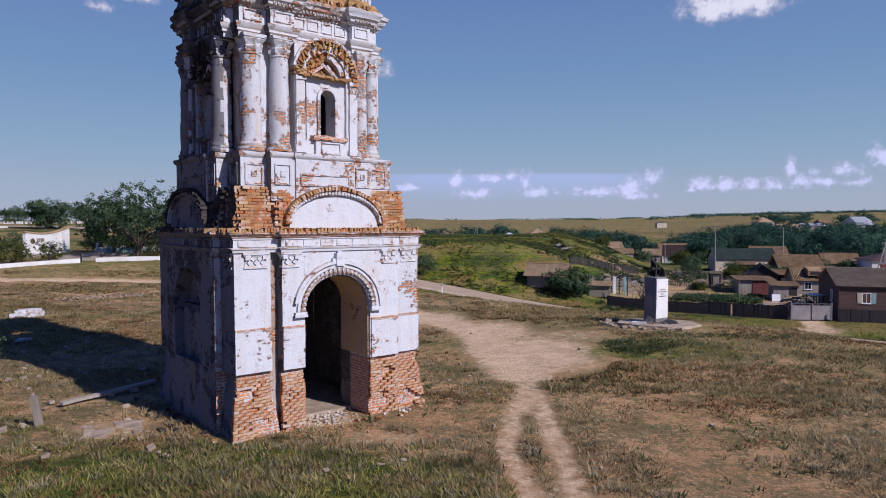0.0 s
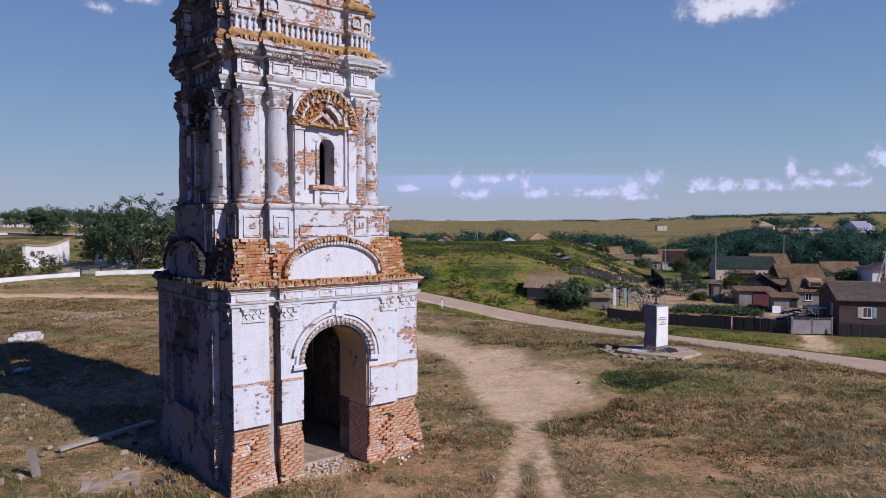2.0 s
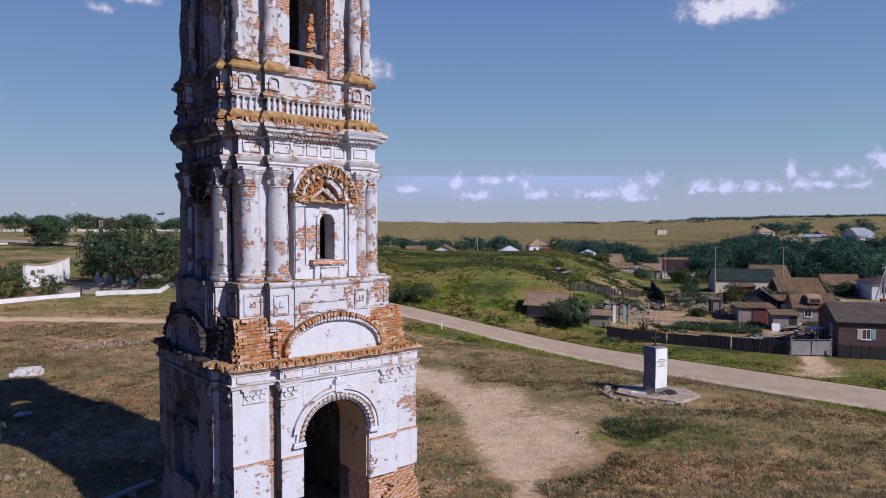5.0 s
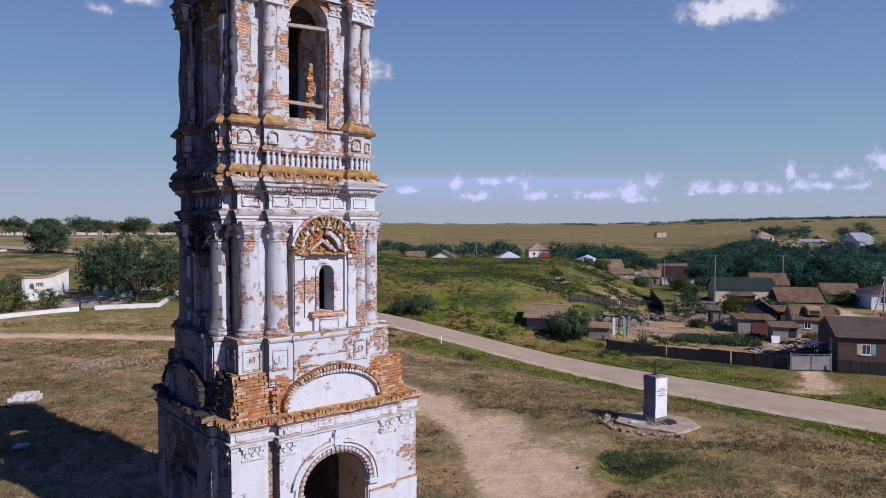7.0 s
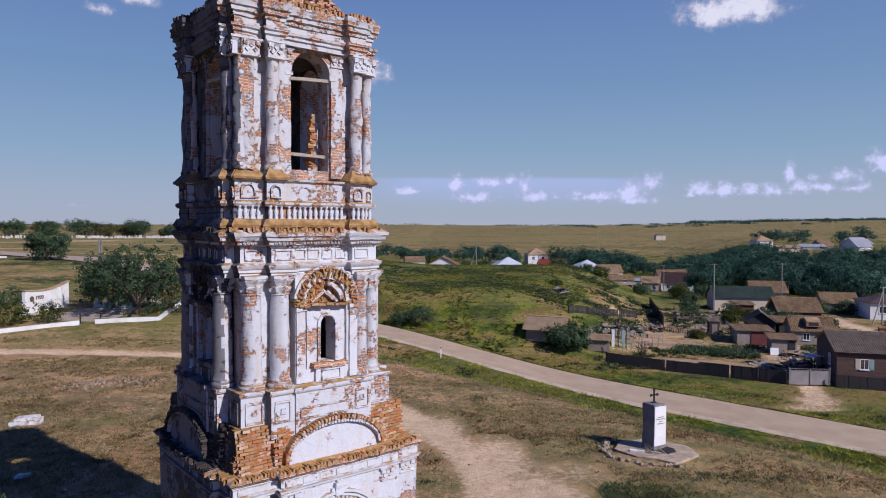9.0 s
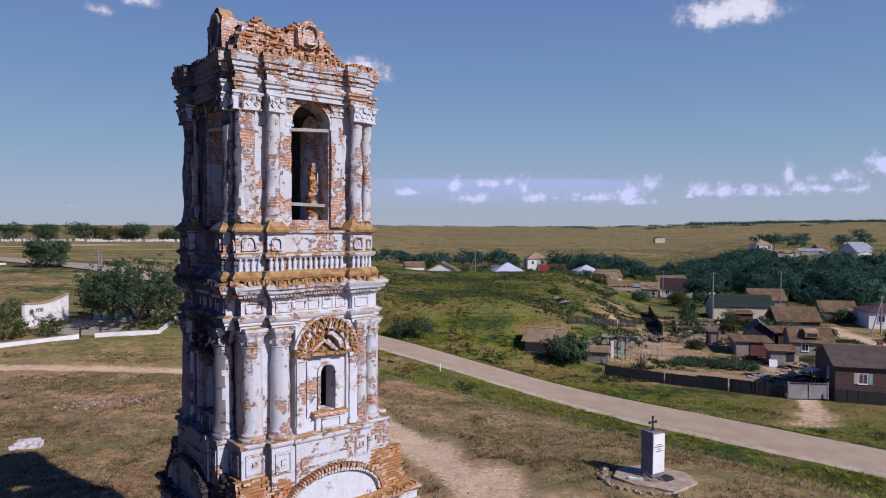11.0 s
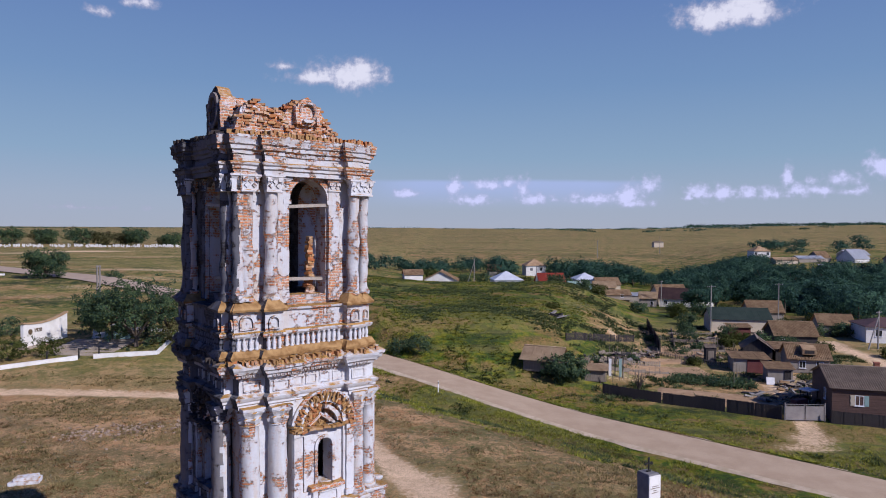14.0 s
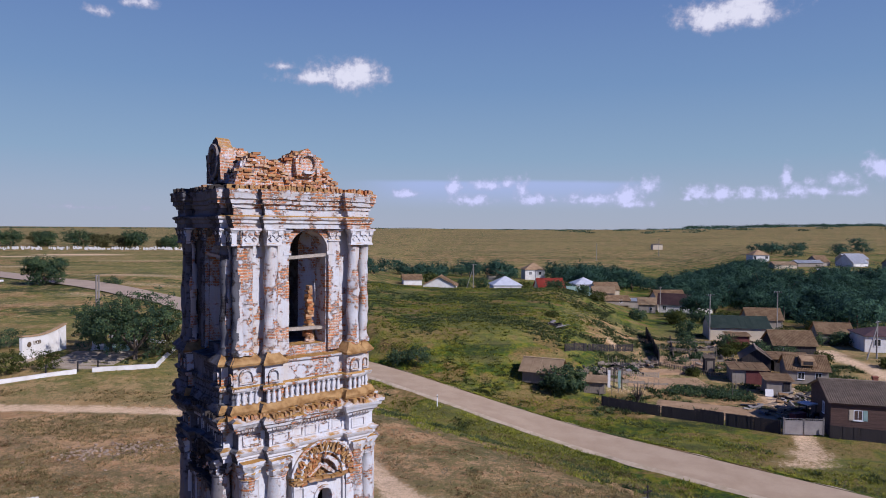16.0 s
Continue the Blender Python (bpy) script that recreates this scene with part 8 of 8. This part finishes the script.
def verge_spot(r):
    x = r.uniform(-8, 46)
    off = (4.6 + 11 * r.random() ** 1.6) if r.random() < 0.5 else -(3.3 + 12 * r.random() ** 1.6)
    y = 79.1 - 0.963 * x + off / 0.72
    if dirt_at(x, y) > 0.25 or noise.noise(Vector((x * 0.25, y * 0.25, 51))) + r.uniform(-0.2, 0.3) < 0:
        return None
    return x, y, r.uniform(1.0, 2.2)


def clump_spot(r):
    """Dark clumps that stand in groups along the verge."""
    x = r.uniform(-6, 48)
    off = r.choice((-1, -1, 1)) * (5.0 + 9 * r.random())
    y = 79.1 - 0.963 * x + off / 0.72
    if dirt_at(x, y) > 0.25 or noise.noise(Vector((x * 0.3, y * 0.3, 81))) + 0.4 * noise.noise(Vector((x, y, 7))) < 0.24 + r.uniform(-0.08, 0.08):
        return None
    return x, y, r.uniform(1.2, 2.4)


tufts("verge_clumps", "dark green weed clumps along the road verge", WEED, 2600, clump_spot, 0.04, 0.13, 12, 22, 0.03, 2.0)
tufts("verge_weeds", "yellow-green and dark weeds along the road verge", FRESH, 9000, verge_spot, 0.05, 0.14, 9, 18, 0.022, 1.8)
def plot_spot(r):
    x, y = r.uniform(18, 64), r.uniform(80, 135)
    if x < 13 + 0.36 * (y - 84) or abs(road_off(x, y)) < 8 or dirt_at(x, y) > 0.5:
        return None
    if noise.noise(Vector((x * 0.22, y * 0.22, 61))) + 0.5 * noise.noise(Vector((x * 0.9, y * 0.9, 5))) + r.uniform(-0.1, 0.1) < 0.12:
        return None
    return x, y, r.uniform(1.2, 3.0)


tufts("plot_weeds", "dark green garden plants and weeds between the plots", WEED, 4500, plot_spot, 0.06, 0.18, 10, 19, 0.035, 1.6)
def field_spot(r):
    y = 22 + 45 * r.random()
    x = -r.uniform(5, 45) if r.random() < 0.55 else r.uniform(2, 32)
    if abs(road_off(x, y)) < 5 or math.hypot(x - 11, y - 35.3) < 2.5:
        return None
    if x < -0.75 * y or in_tower(x, y) or dirt_at(x, y) > 0.3:
        return None
    if noise.noise(Vector((x * 0.12, y * 0.2, 71))) + 0.6 * noise.noise(Vector((x * 0.6, y * 0.6, 3))) + r.uniform(-0.2, 0.2) < 0.02:
        return None
    return x, y, r.uniform(0.8, 1.8)


OLIVE = leafy("olive_steppe_weeds", (0.140, 0.115, 0.048), (0.36, 0.275, 0.125))
tufts("field_weeds", "olive and brown weeds scattered over the field", OLIVE, 13000, field_spot, 0.05, 0.14, 9, 20, 0.02, 1.8)
tufts("grey_wormwood", "pale grey-green wormwood clumps", LEAF_GREY, 5000, dry_spot, 0.06, 0.16, 10, 6, 0.015, 1.6)

# ---- loose and worn brickwork of the tower ----
def brick_at(bm, k, base, s, d, z, r, l=0.25, w=0.12, h=0.068, yaw=0.0, roll=0.0, tip=0.0):
    """One brick in a joined mesh: its centre at s along, d out, z up on face k; roll turns it in the wall's plane."""
    x, y = turned(k, *base, s, d)
    m = pose(x, y, z) @ pose(0, 0, 0, 0, 0, (0, 90, 180, 270)[k] + yaw) @ pose(0, 0, 0, tip, roll, 0)
    vs = []
    for i in range(8):
        q = Vector((((i & 1) - 0.5) * l, (((i >> 1) & 1) - 0.5) * w, ((i >> 2) - 0.5) * h))
        q += Vector((r.uniform(-1, 1), r.uniform(-1, 1), r.uniform(-1, 1))) * 0.008
        vs.append(bm.verts.new(m @ q))
    for f in ((0, 2, 3, 1), (4, 5, 7, 6), (0, 1, 5, 4), (1, 3, 7, 5), (3, 2, 6, 7), (2, 0, 4, 6)):
        bm.faces.new([vs[i] for i in f])


r = random.Random(5)
# window hoods: radial brick rings round a hollow half-round field with broken ornament
for k in (0, 3):
    c = 2.32
    bm = bmesh.new()
    face_box(bm, k, W2, c - 0.66, c + 0.66, -0.30, -0.02, 9.70, 10.46, 0.2)
    jitter(bm, 0.02, 2, 0.02, 7)
    part("hood_back", bm, BARE, TOWER, "bare brick back of the hollow hood")
    bm = bmesh.new()
    for rad, n, d, l in ((0.93, 54, 0.24, 0.2), (0.80, 48, 0.22, 0.2), (0.68, 42, 0.14, 0.2)):
        for i in range(n):
            t = math.pi * (i + 0.5) / n
            if r.random() < 0.16:
                continue
            rr = rad + r.uniform(-0.05, 0.035)
            brick_at(bm, k, W2, c - rr * math.cos(t), d + r.uniform(-0.10, 0.05), 9.74 + rr * math.sin(t) * 1.02, r, r.uniform(0.08, 0.16), 0.26, r.uniform(0.040, 0.062), r.uniform(-12, 12), -math.degrees(math.pi - t) + r.uniform(-18, 18), r.uniform(-12, 12))
    for i in range(170):
        t, q = r.uniform(0.05, 3.09), 0.66 * math.sqrt(r.random())
        lean = 0.5 + 0.5 * math.cos(t)
        z = 9.76 + q * math.sin(t)
        brick_at(bm, k, W2, c - q * math.cos(t), -0.02 + 0.16 * lean * r.random() + 0.08 * q, z, r, r.uniform(0.06, 0.17), 0.14, r.uniform(0.04, 0.07), r.uniform(-30, 30), -math.degrees(math.pi - t) + r.uniform(-60, 60), r.uniform(-25, 25))
    for i in range(16):
        brick_at(bm, k, W2, c - 0.94 + 1.88 * i / 15, 0.26 + r.uniform(-0.05, 0.07), 9.69 + r.uniform(-0.03, 0.03), r, 0.2, 0.2, 0.065, r.uniform(-8, 8), r.uniform(-6, 6))
    tagged(part("window_hood", bm, CRUSTED, TOWER, "ragged brick arch over the window"), kind="stuff")
    # white inner moulding left on the sunny half, with two snapped ribs leaning in the hollow
    bm = bmesh.new()
    arch_band(bm, k, W2, c, 0.46, 0.58, 0.02, 0.28, 9.74, 0.48, 0.60, 12, 0.52, 0.96)
    jitter(bm, 0.015, 2, 0.015, 8)
    part("hood_moulding", bm, WHITE2, TOWER)
    for s0, z0, tilt in ((c + 0.10, 9.96, 38), (c + 0.24, 9.90, 42), (c - 0.22, 9.92, -35)):
        bm = bmesh.new()
        add_box(bm, -0.24, 0.24, -0.07, 0.07, -0.04, 0.04, 0.08)
        jitter(bm, 0.01, 3, 0.012, 9, s0)
        rib = part("hood_rib", bm, WHITE2 if tilt > 0 else BARE, TOWER, "snapped plaster rib leaning in the hood")
        x, y = turned(k, *W2, s0, 0.12)
        rib.matrix_local = pose(x, y, z0, 0, tilt, (0, 90, 180, 270)[k])
    bm = bmesh.new()
    arch_band(bm, k, W2, c, 0.99, 1.07, 0.1, 0.34, 9.72, 1.0, 1.08, 26, 0.06, 1.0)
    jitter(bm, 0.012, 2, 0.014, 8)
    part("hood_moulding", bm, WHITE2, TOWER)

# ledges: rows of bricks on edge along the cornices, half of them broken
def ledge(name, base, segs, d, z, faces, lo=0.6, label="row of broken bricks on edge"):
    for k in faces:
        bm = bmesh.new()
        size = base[2]
        cuts = [(0.0, segs[0][0], 0.0)] + list(segs) + [(segs[-1][1], size, 0.0)]
        filled = []
        for i, (a, b, q) in enumerate(cuts):
            filled.append((a, b, q))
            if i + 1 < len(cuts) and cuts[i + 1][0] - b > 1e-6:
                filled.append((b, cuts[i + 1][0], 0.0))
        for a, b, q in filled:
            s = a + 0.03
            while s < b:
                if r.random() < lo + 0.3:
                    brick_at(bm, k, base, s, q + d + r.uniform(-0.10, 0.03), z + r.uniform(-0.025, 0.02), r, 0.065, 0.24, 0.12, r.uniform(-7, 7), r.uniform(-6, 6), r.uniform(-6, 6))
                s += 0.085
        tagged(part(name, bm, MOSSY, TOWER, label), kind="stuff")


ledge("brick_edge", B1, S1, 0.08, 5.40, (0, 3))
ledge("brick_edge", B2E, S2, 0.16, 11.80, (0, 3))
ledge("brick_edge", B3, S3, 0.04, 17.98, (0, 1, 2, 3), 0.7)
# stepped bricks climbing from the ledge over the attic, on both sides of the half-round fields
for k in (0, 3):
    bm = bmesh.new()
    base = (0.22, 0.28, 5.3)
    c = 2.78 if k == 0 else 2.3
    for row in range(14):
        z = 5.48 + row * 0.081
        off = 0.10 - 0.018 * row
        s = -0.1 + 0.13 * (row % 2)
        while s < 5.4:
            e = (s - c) / 1.5
            roof = 5.6 + 0.9 * math.sqrt(max(0, 1 - e * e)) if abs(e) < 1 else 5.45
            bay = 0.12 if 1.0 < s < 4.4 else 0.0
            e0, e1 = max(s - 0.124, -0.03), min(s + 0.124, 5.33)
            if z > roof - 0.02 and e1 - e0 > 0.05 and r.random() < 0.95:
                worn = 0.07 * noise.noise(Vector((s * 1.5, z * 2.2, k))) - 0.16 * max(0.0, noise.noise(Vector((s * 1.1, z * 1.6, k + 7))))
                brick_at(bm, k, base, (e0 + e1) / 2, off - 0.04 + bay + worn + r.uniform(-0.022, 0.012), z, r, e1 - e0, 0.2, 0.071, r.uniform(-2.5, 2.5), r.uniform(-1.5, 1.5), r.uniform(-3, 3))
            s += 0.262
    for i in range(46):
        t = math.pi * (i + 0.5) / 46
        brick_at(bm, k, base, c - 1.55 * math.cos(t), 0.26 + r.uniform(-0.04, 0.05), 5.58 + 0.98 * math.sin(t), r, 0.10, 0.22, 0.065, 0, -math.degrees(math.pi - t))
    tagged(part("attic_brickwork", bm, BRICKS, TOWER, "weathered brick courses round the half-round pediment"), kind="stuff")
    bm = bmesh.new()
    for i in range(44):
        t = math.pi * (i + 0.5) / 44
        brick_at(bm, k, base, c - 1.44 * math.cos(t), 0.33, 5.60 + 0.83 * math.sin(t), r, 0.055, 0.05, 0.06, 0, -math.degrees(math.pi - t))
    tagged(part("pediment_teeth", bm, WHITE1, TOWER), kind="stuff")
# ruined parapets on the crown, taller remains in the middle of the sides
def parapet(k, d, thick, heights, name="parapet"):
    bm = bmesh.new()
    n = int((heights[-1][0] - heights[0][0]) / 0.262)
    for row in range(20):
        z = 18.04 + row * 0.081
        for i in range(n + 1):
            s = heights[0][0] + i * 0.262 + 0.13 * (row % 2)
            top = np.interp(s, [h[0] for h in heights], [h[1] for h in heights]) + r.uniform(-0.06, 0.06)
            if z > top:
                continue
            for q in range(thick):
                if r.random() < 0.12:
                    continue
                brick_at(bm, k, B3, s + r.uniform(-0.04, 0.04), d - 0.13 * q + r.uniform(-0.07, 0.05), z + r.uniform(-0.012, 0.012), r, r.uniform(0.12, 0.25), 0.14, r.uniform(0.055, 0.072), r.uniform(-14, 14), r.uniform(-6, 6), r.uniform(-8, 8))
    tagged(part(name, bm, BRICKS, TOWER, "stump of a ruined brick parapet"), kind="stuff")
    bm = bmesh.new()
    prev = None
    for s, top in heights:
        cur = []
        for dd in (d - 0.13 * thick + 0.09, d + 0.025):
            x, y = turned(k, *B3, s, dd)
            cur += [bm.verts.new((x, y, 17.95)), bm.verts.new((x, y, max(18.0, top - 0.10)))]
        if prev:
            for a, b in ((0, 1), (3, 2), (1, 3), (2, 0)):
                bm.faces.new([prev[a], cur[a], cur[b], prev[b]])
            prev = cur
        else:
            bm.faces.new([cur[0], cur[1], cur[3], cur[2]])
            prev = cur
    bm.faces.new([prev[0], prev[2], prev[3], prev[1]])
    part("parapet_core", bm, BARE, TOWER, "rubble and mortar core of the parapet")


parapet(0, -0.25, 4, [(0.15, 18.2), (0.34, 18.82), (0.8, 18.96), (1.25, 18.84), (1.62, 18.74), (1.76, 19.0), (2.26, 19.18), (2.7, 18.98), (3.0, 18.6), (3.3, 18.22), (3.5, 18.1)])
parapet(3, -0.55, 4, [(2.2, 18.3), (2.38, 18.95), (2.6, 19.15), (3.05, 19.2), (3.25, 18.7), (3.4, 18.15)])
parapet(2, -0.40, 2, [(0.5, 18.1), (1.6, 18.35), (2.4, 18.6), (3.2, 18.3), (4.0, 18.1)])


def crest(k, s, d, z, wide, high, mat):
    """Scrolled oval shield on the crown: back slab, raised ring, side scrolls."""
    bm = bmesh.new()
    n = 20
    rings = []
    for dd in (d - 0.38, d):
        ring = []
        for i in range(n):
            t = 2 * math.pi * i / n
            kx = wide * (1 + 0.12 * math.cos(3 * t)) * math.cos(t)
            kz = high * (1 + 0.08 * math.sin(5 * t)) * math.sin(t)
            x, y = turned(k, *B3, s + kx, dd)
            ring.append(bm.verts.new((x, y, z + kz)))
        rings.append(ring)
    for i in range(n):
        bm.faces.new([rings[0][i], rings[0][(i + 1) % n], rings[1][(i + 1) % n], rings[1][i]])
    bm.faces.new(rings[1])
    bm.faces.new(rings[0][::-1])
    jitter(bm, 0.03, 2.5, 0.03, 7, s)
    c = part("crest", bm, mat, TOWER, "broken scrolled shield ornament")
    bm = bmesh.new()
    arch_band(bm, k, B3, s, wide * 0.58, wide * 0.78, d - 0.02, d + 0.10, z, high * 0.58, high * 0.78, 24, 0.0, 1.7)
    jitter(bm, 0.015, 2.5, 0.012, 7)
    # the left crest's ring takes the coat with shade in its colour
    part("ring", bm, WHITE3 if k == 0 else SHADE_LOW, c)
    for q in (-1, 1):
        bm = bmesh.new()
        face_box(bm, k, B3, s + q * wide * 0.95 - 0.06, s + q * wide * 0.95 + 0.06, d - 0.2, d + 0.07, z - high * 0.9, z + high * 0.35, 0.1)
        jitter(bm, 0.04, 2.5, 0.02, 7)
        part("scroll", bm, mat, c)


crest(0, 2.26, -0.10, 18.74, 0.34, 0.40, BARE)
crest(3, 2.80, -0.16, 18.74, 0.46, 0.66, BARE)
# broken brick stump standing in the belfry opening
bm = bmesh.new()
for i in range(26):
    z = 13.5 + i * 0.066
    brick_at(bm, 0, W3, CB + 0.28 + 0.02 * math.sin(i * 0.9) + r.uniform(-0.03, 0.03), -0.42 + r.uniform(-0.04, 0.04), z, r, r.uniform(0.14, 0.24) * (1.5 - i / 34), 0.18, 0.066, r.uniform(-25, 25), r.uniform(-8, 8))
tagged(part("belfry_stump", bm, BRICKS, TOWER, "ragged brick stump inside the belfry"), kind="stuff")
# tumbled bricks and mortar at the foot
bm = bmesh.new()
for i in range(18):
    s = r.uniform(-0.3, 6.0)
    d = 0.35 + abs(r.gauss(0, 0.35))
    brick_at(bm, 0, B1, s, d, 0.03 + 0.03 * r.random(), r, r.uniform(0.06, 0.16), 0.09, 0.05, r.uniform(0, 180), r.uniform(-15, 15), r.uniform(-15, 15))
for i in range(12):
    s = r.uniform(-0.2, 5.6)
    brick_at(bm, 3, B1, s, 0.3 + abs(r.gauss(0, 0.4)), 0.05, r, r.uniform(0.08, 0.25), 0.12, 0.07, r.uniform(0, 180), r.uniform(-15, 15), r.uniform(-15, 15))
tagged(link("fallen_bricks", bm, BRICKS, TOWER), kind="stuff")
# face bricks of the gateway piers, laid singly
brick_meshes = []
for i in range(5):
    bm = bmesh.new()
    add_box(bm, -0.130, 0.130, -0.06, 0.06, -0.0375, 0.0375)
    bmesh.ops.bevel(bm, geom=list(bm.edges), offset=0.005, segments=1, affect="EDGES")
    jitter(bm, 0.006, 9, 0.004, 30, i * 3.1)
    me = bpy.data.meshes.new("brick")
    bm.to_mesh(me)
    bm.free()
    me.materials.append(BRICK)
    brick_meshes.append(me)
for row in range(26):
    z = 0.045 + row * 0.081
    lean = float(np.interp(z, [-0.1, 0.6, 1.1, 1.4, 1.72], [0.17, 0.10, 0.03, -0.05, 0.0]))
    for s0, s1, d in ((-lean, 1.0, lean - 0.02), (1.22, 1.9, 0.15), (4.0, 4.98, 0.15), (5.0, 5.85 + lean, lean - 0.02)):
        n = max(1, round((s1 - s0) / 0.268)) + row % 2
        size = (s1 - s0) / (n - row % 2)
        for i in range(n):
            e0 = max(s0, s0 + (i - 0.5 * (row % 2)) * size)
            e1 = min(s1, s0 + (i + 1 - 0.5 * (row % 2)) * size)
            s = (e0 + e1) / 2
            if noise.noise(Vector((s * 1.4, z * 1.8, 24))) > 0.33 or r.random() < 0.05 or (row > 18 and noise.noise(Vector((s * 1.3, z * 1.6, 8))) + r.uniform(-0.1, 0.1) < (row - 20.5) * 0.11):
                continue
            ob = new("brick", r.choice(brick_meshes))
            ob.parent = TOWER
            pit = noise.noise(Vector((s * 1.7, z * 2.0, 4)))
            worn = 0.05 * pit - 0.26 * max(0.0, noise.noise(Vector((s * 1.5, z * 1.7, 14))) - 0.02)
            x, y = turned(0, *B1, s, d + worn + r.uniform(-0.015, 0.012) - 0.03)
            ob.matrix_local = pose(x, y, z, r.uniform(-2, 2), r.uniform(-1.5, 1.5), r.uniform(-3, 3)) @ Matrix.Diagonal(((e1 - e0) / 0.266, 1, 1, 1))


def darken_shade_side():
    """Paints shade into the colour of left and back faces and inner chambers."""
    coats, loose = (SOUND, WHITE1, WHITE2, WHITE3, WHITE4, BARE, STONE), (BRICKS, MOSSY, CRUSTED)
    for ob in [c for c in TOWER.children_recursive if c.type == "MESH"]:
        me = ob.data
        if me.users > 1 or not me.materials or me.materials[0] not in coats + loose or ob.name.split(".")[0] in ("belfry_stump", "floor"):
            continue
        # loose bricks on the left swap to the copy with shade painted in
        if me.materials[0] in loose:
            me.materials.append(SHADE_BRICKS)
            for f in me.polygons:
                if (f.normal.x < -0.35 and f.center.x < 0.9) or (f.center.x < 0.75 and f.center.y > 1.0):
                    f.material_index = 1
            continue
        me.materials.append(SHADE_LOW)
        me.materials.append(SHADE_INSIDE)
        me.materials.append(SHADE_HIGH)
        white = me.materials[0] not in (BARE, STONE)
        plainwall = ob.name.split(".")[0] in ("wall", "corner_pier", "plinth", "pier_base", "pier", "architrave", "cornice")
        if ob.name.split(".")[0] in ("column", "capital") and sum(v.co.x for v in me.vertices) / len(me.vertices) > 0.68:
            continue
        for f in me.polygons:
            # faces turned from the sun take darker coats that carry their shade
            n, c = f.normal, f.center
            # inner chambers get their darkness by colour
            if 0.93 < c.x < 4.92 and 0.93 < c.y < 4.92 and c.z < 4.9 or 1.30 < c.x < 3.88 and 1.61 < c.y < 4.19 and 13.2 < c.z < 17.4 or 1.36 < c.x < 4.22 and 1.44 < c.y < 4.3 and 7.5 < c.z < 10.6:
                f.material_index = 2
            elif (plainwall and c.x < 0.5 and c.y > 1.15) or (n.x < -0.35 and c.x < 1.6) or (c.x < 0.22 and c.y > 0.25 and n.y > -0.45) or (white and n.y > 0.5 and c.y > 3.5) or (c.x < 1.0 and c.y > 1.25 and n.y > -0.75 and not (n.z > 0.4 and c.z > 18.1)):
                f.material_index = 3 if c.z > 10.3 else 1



darken_shade_side()
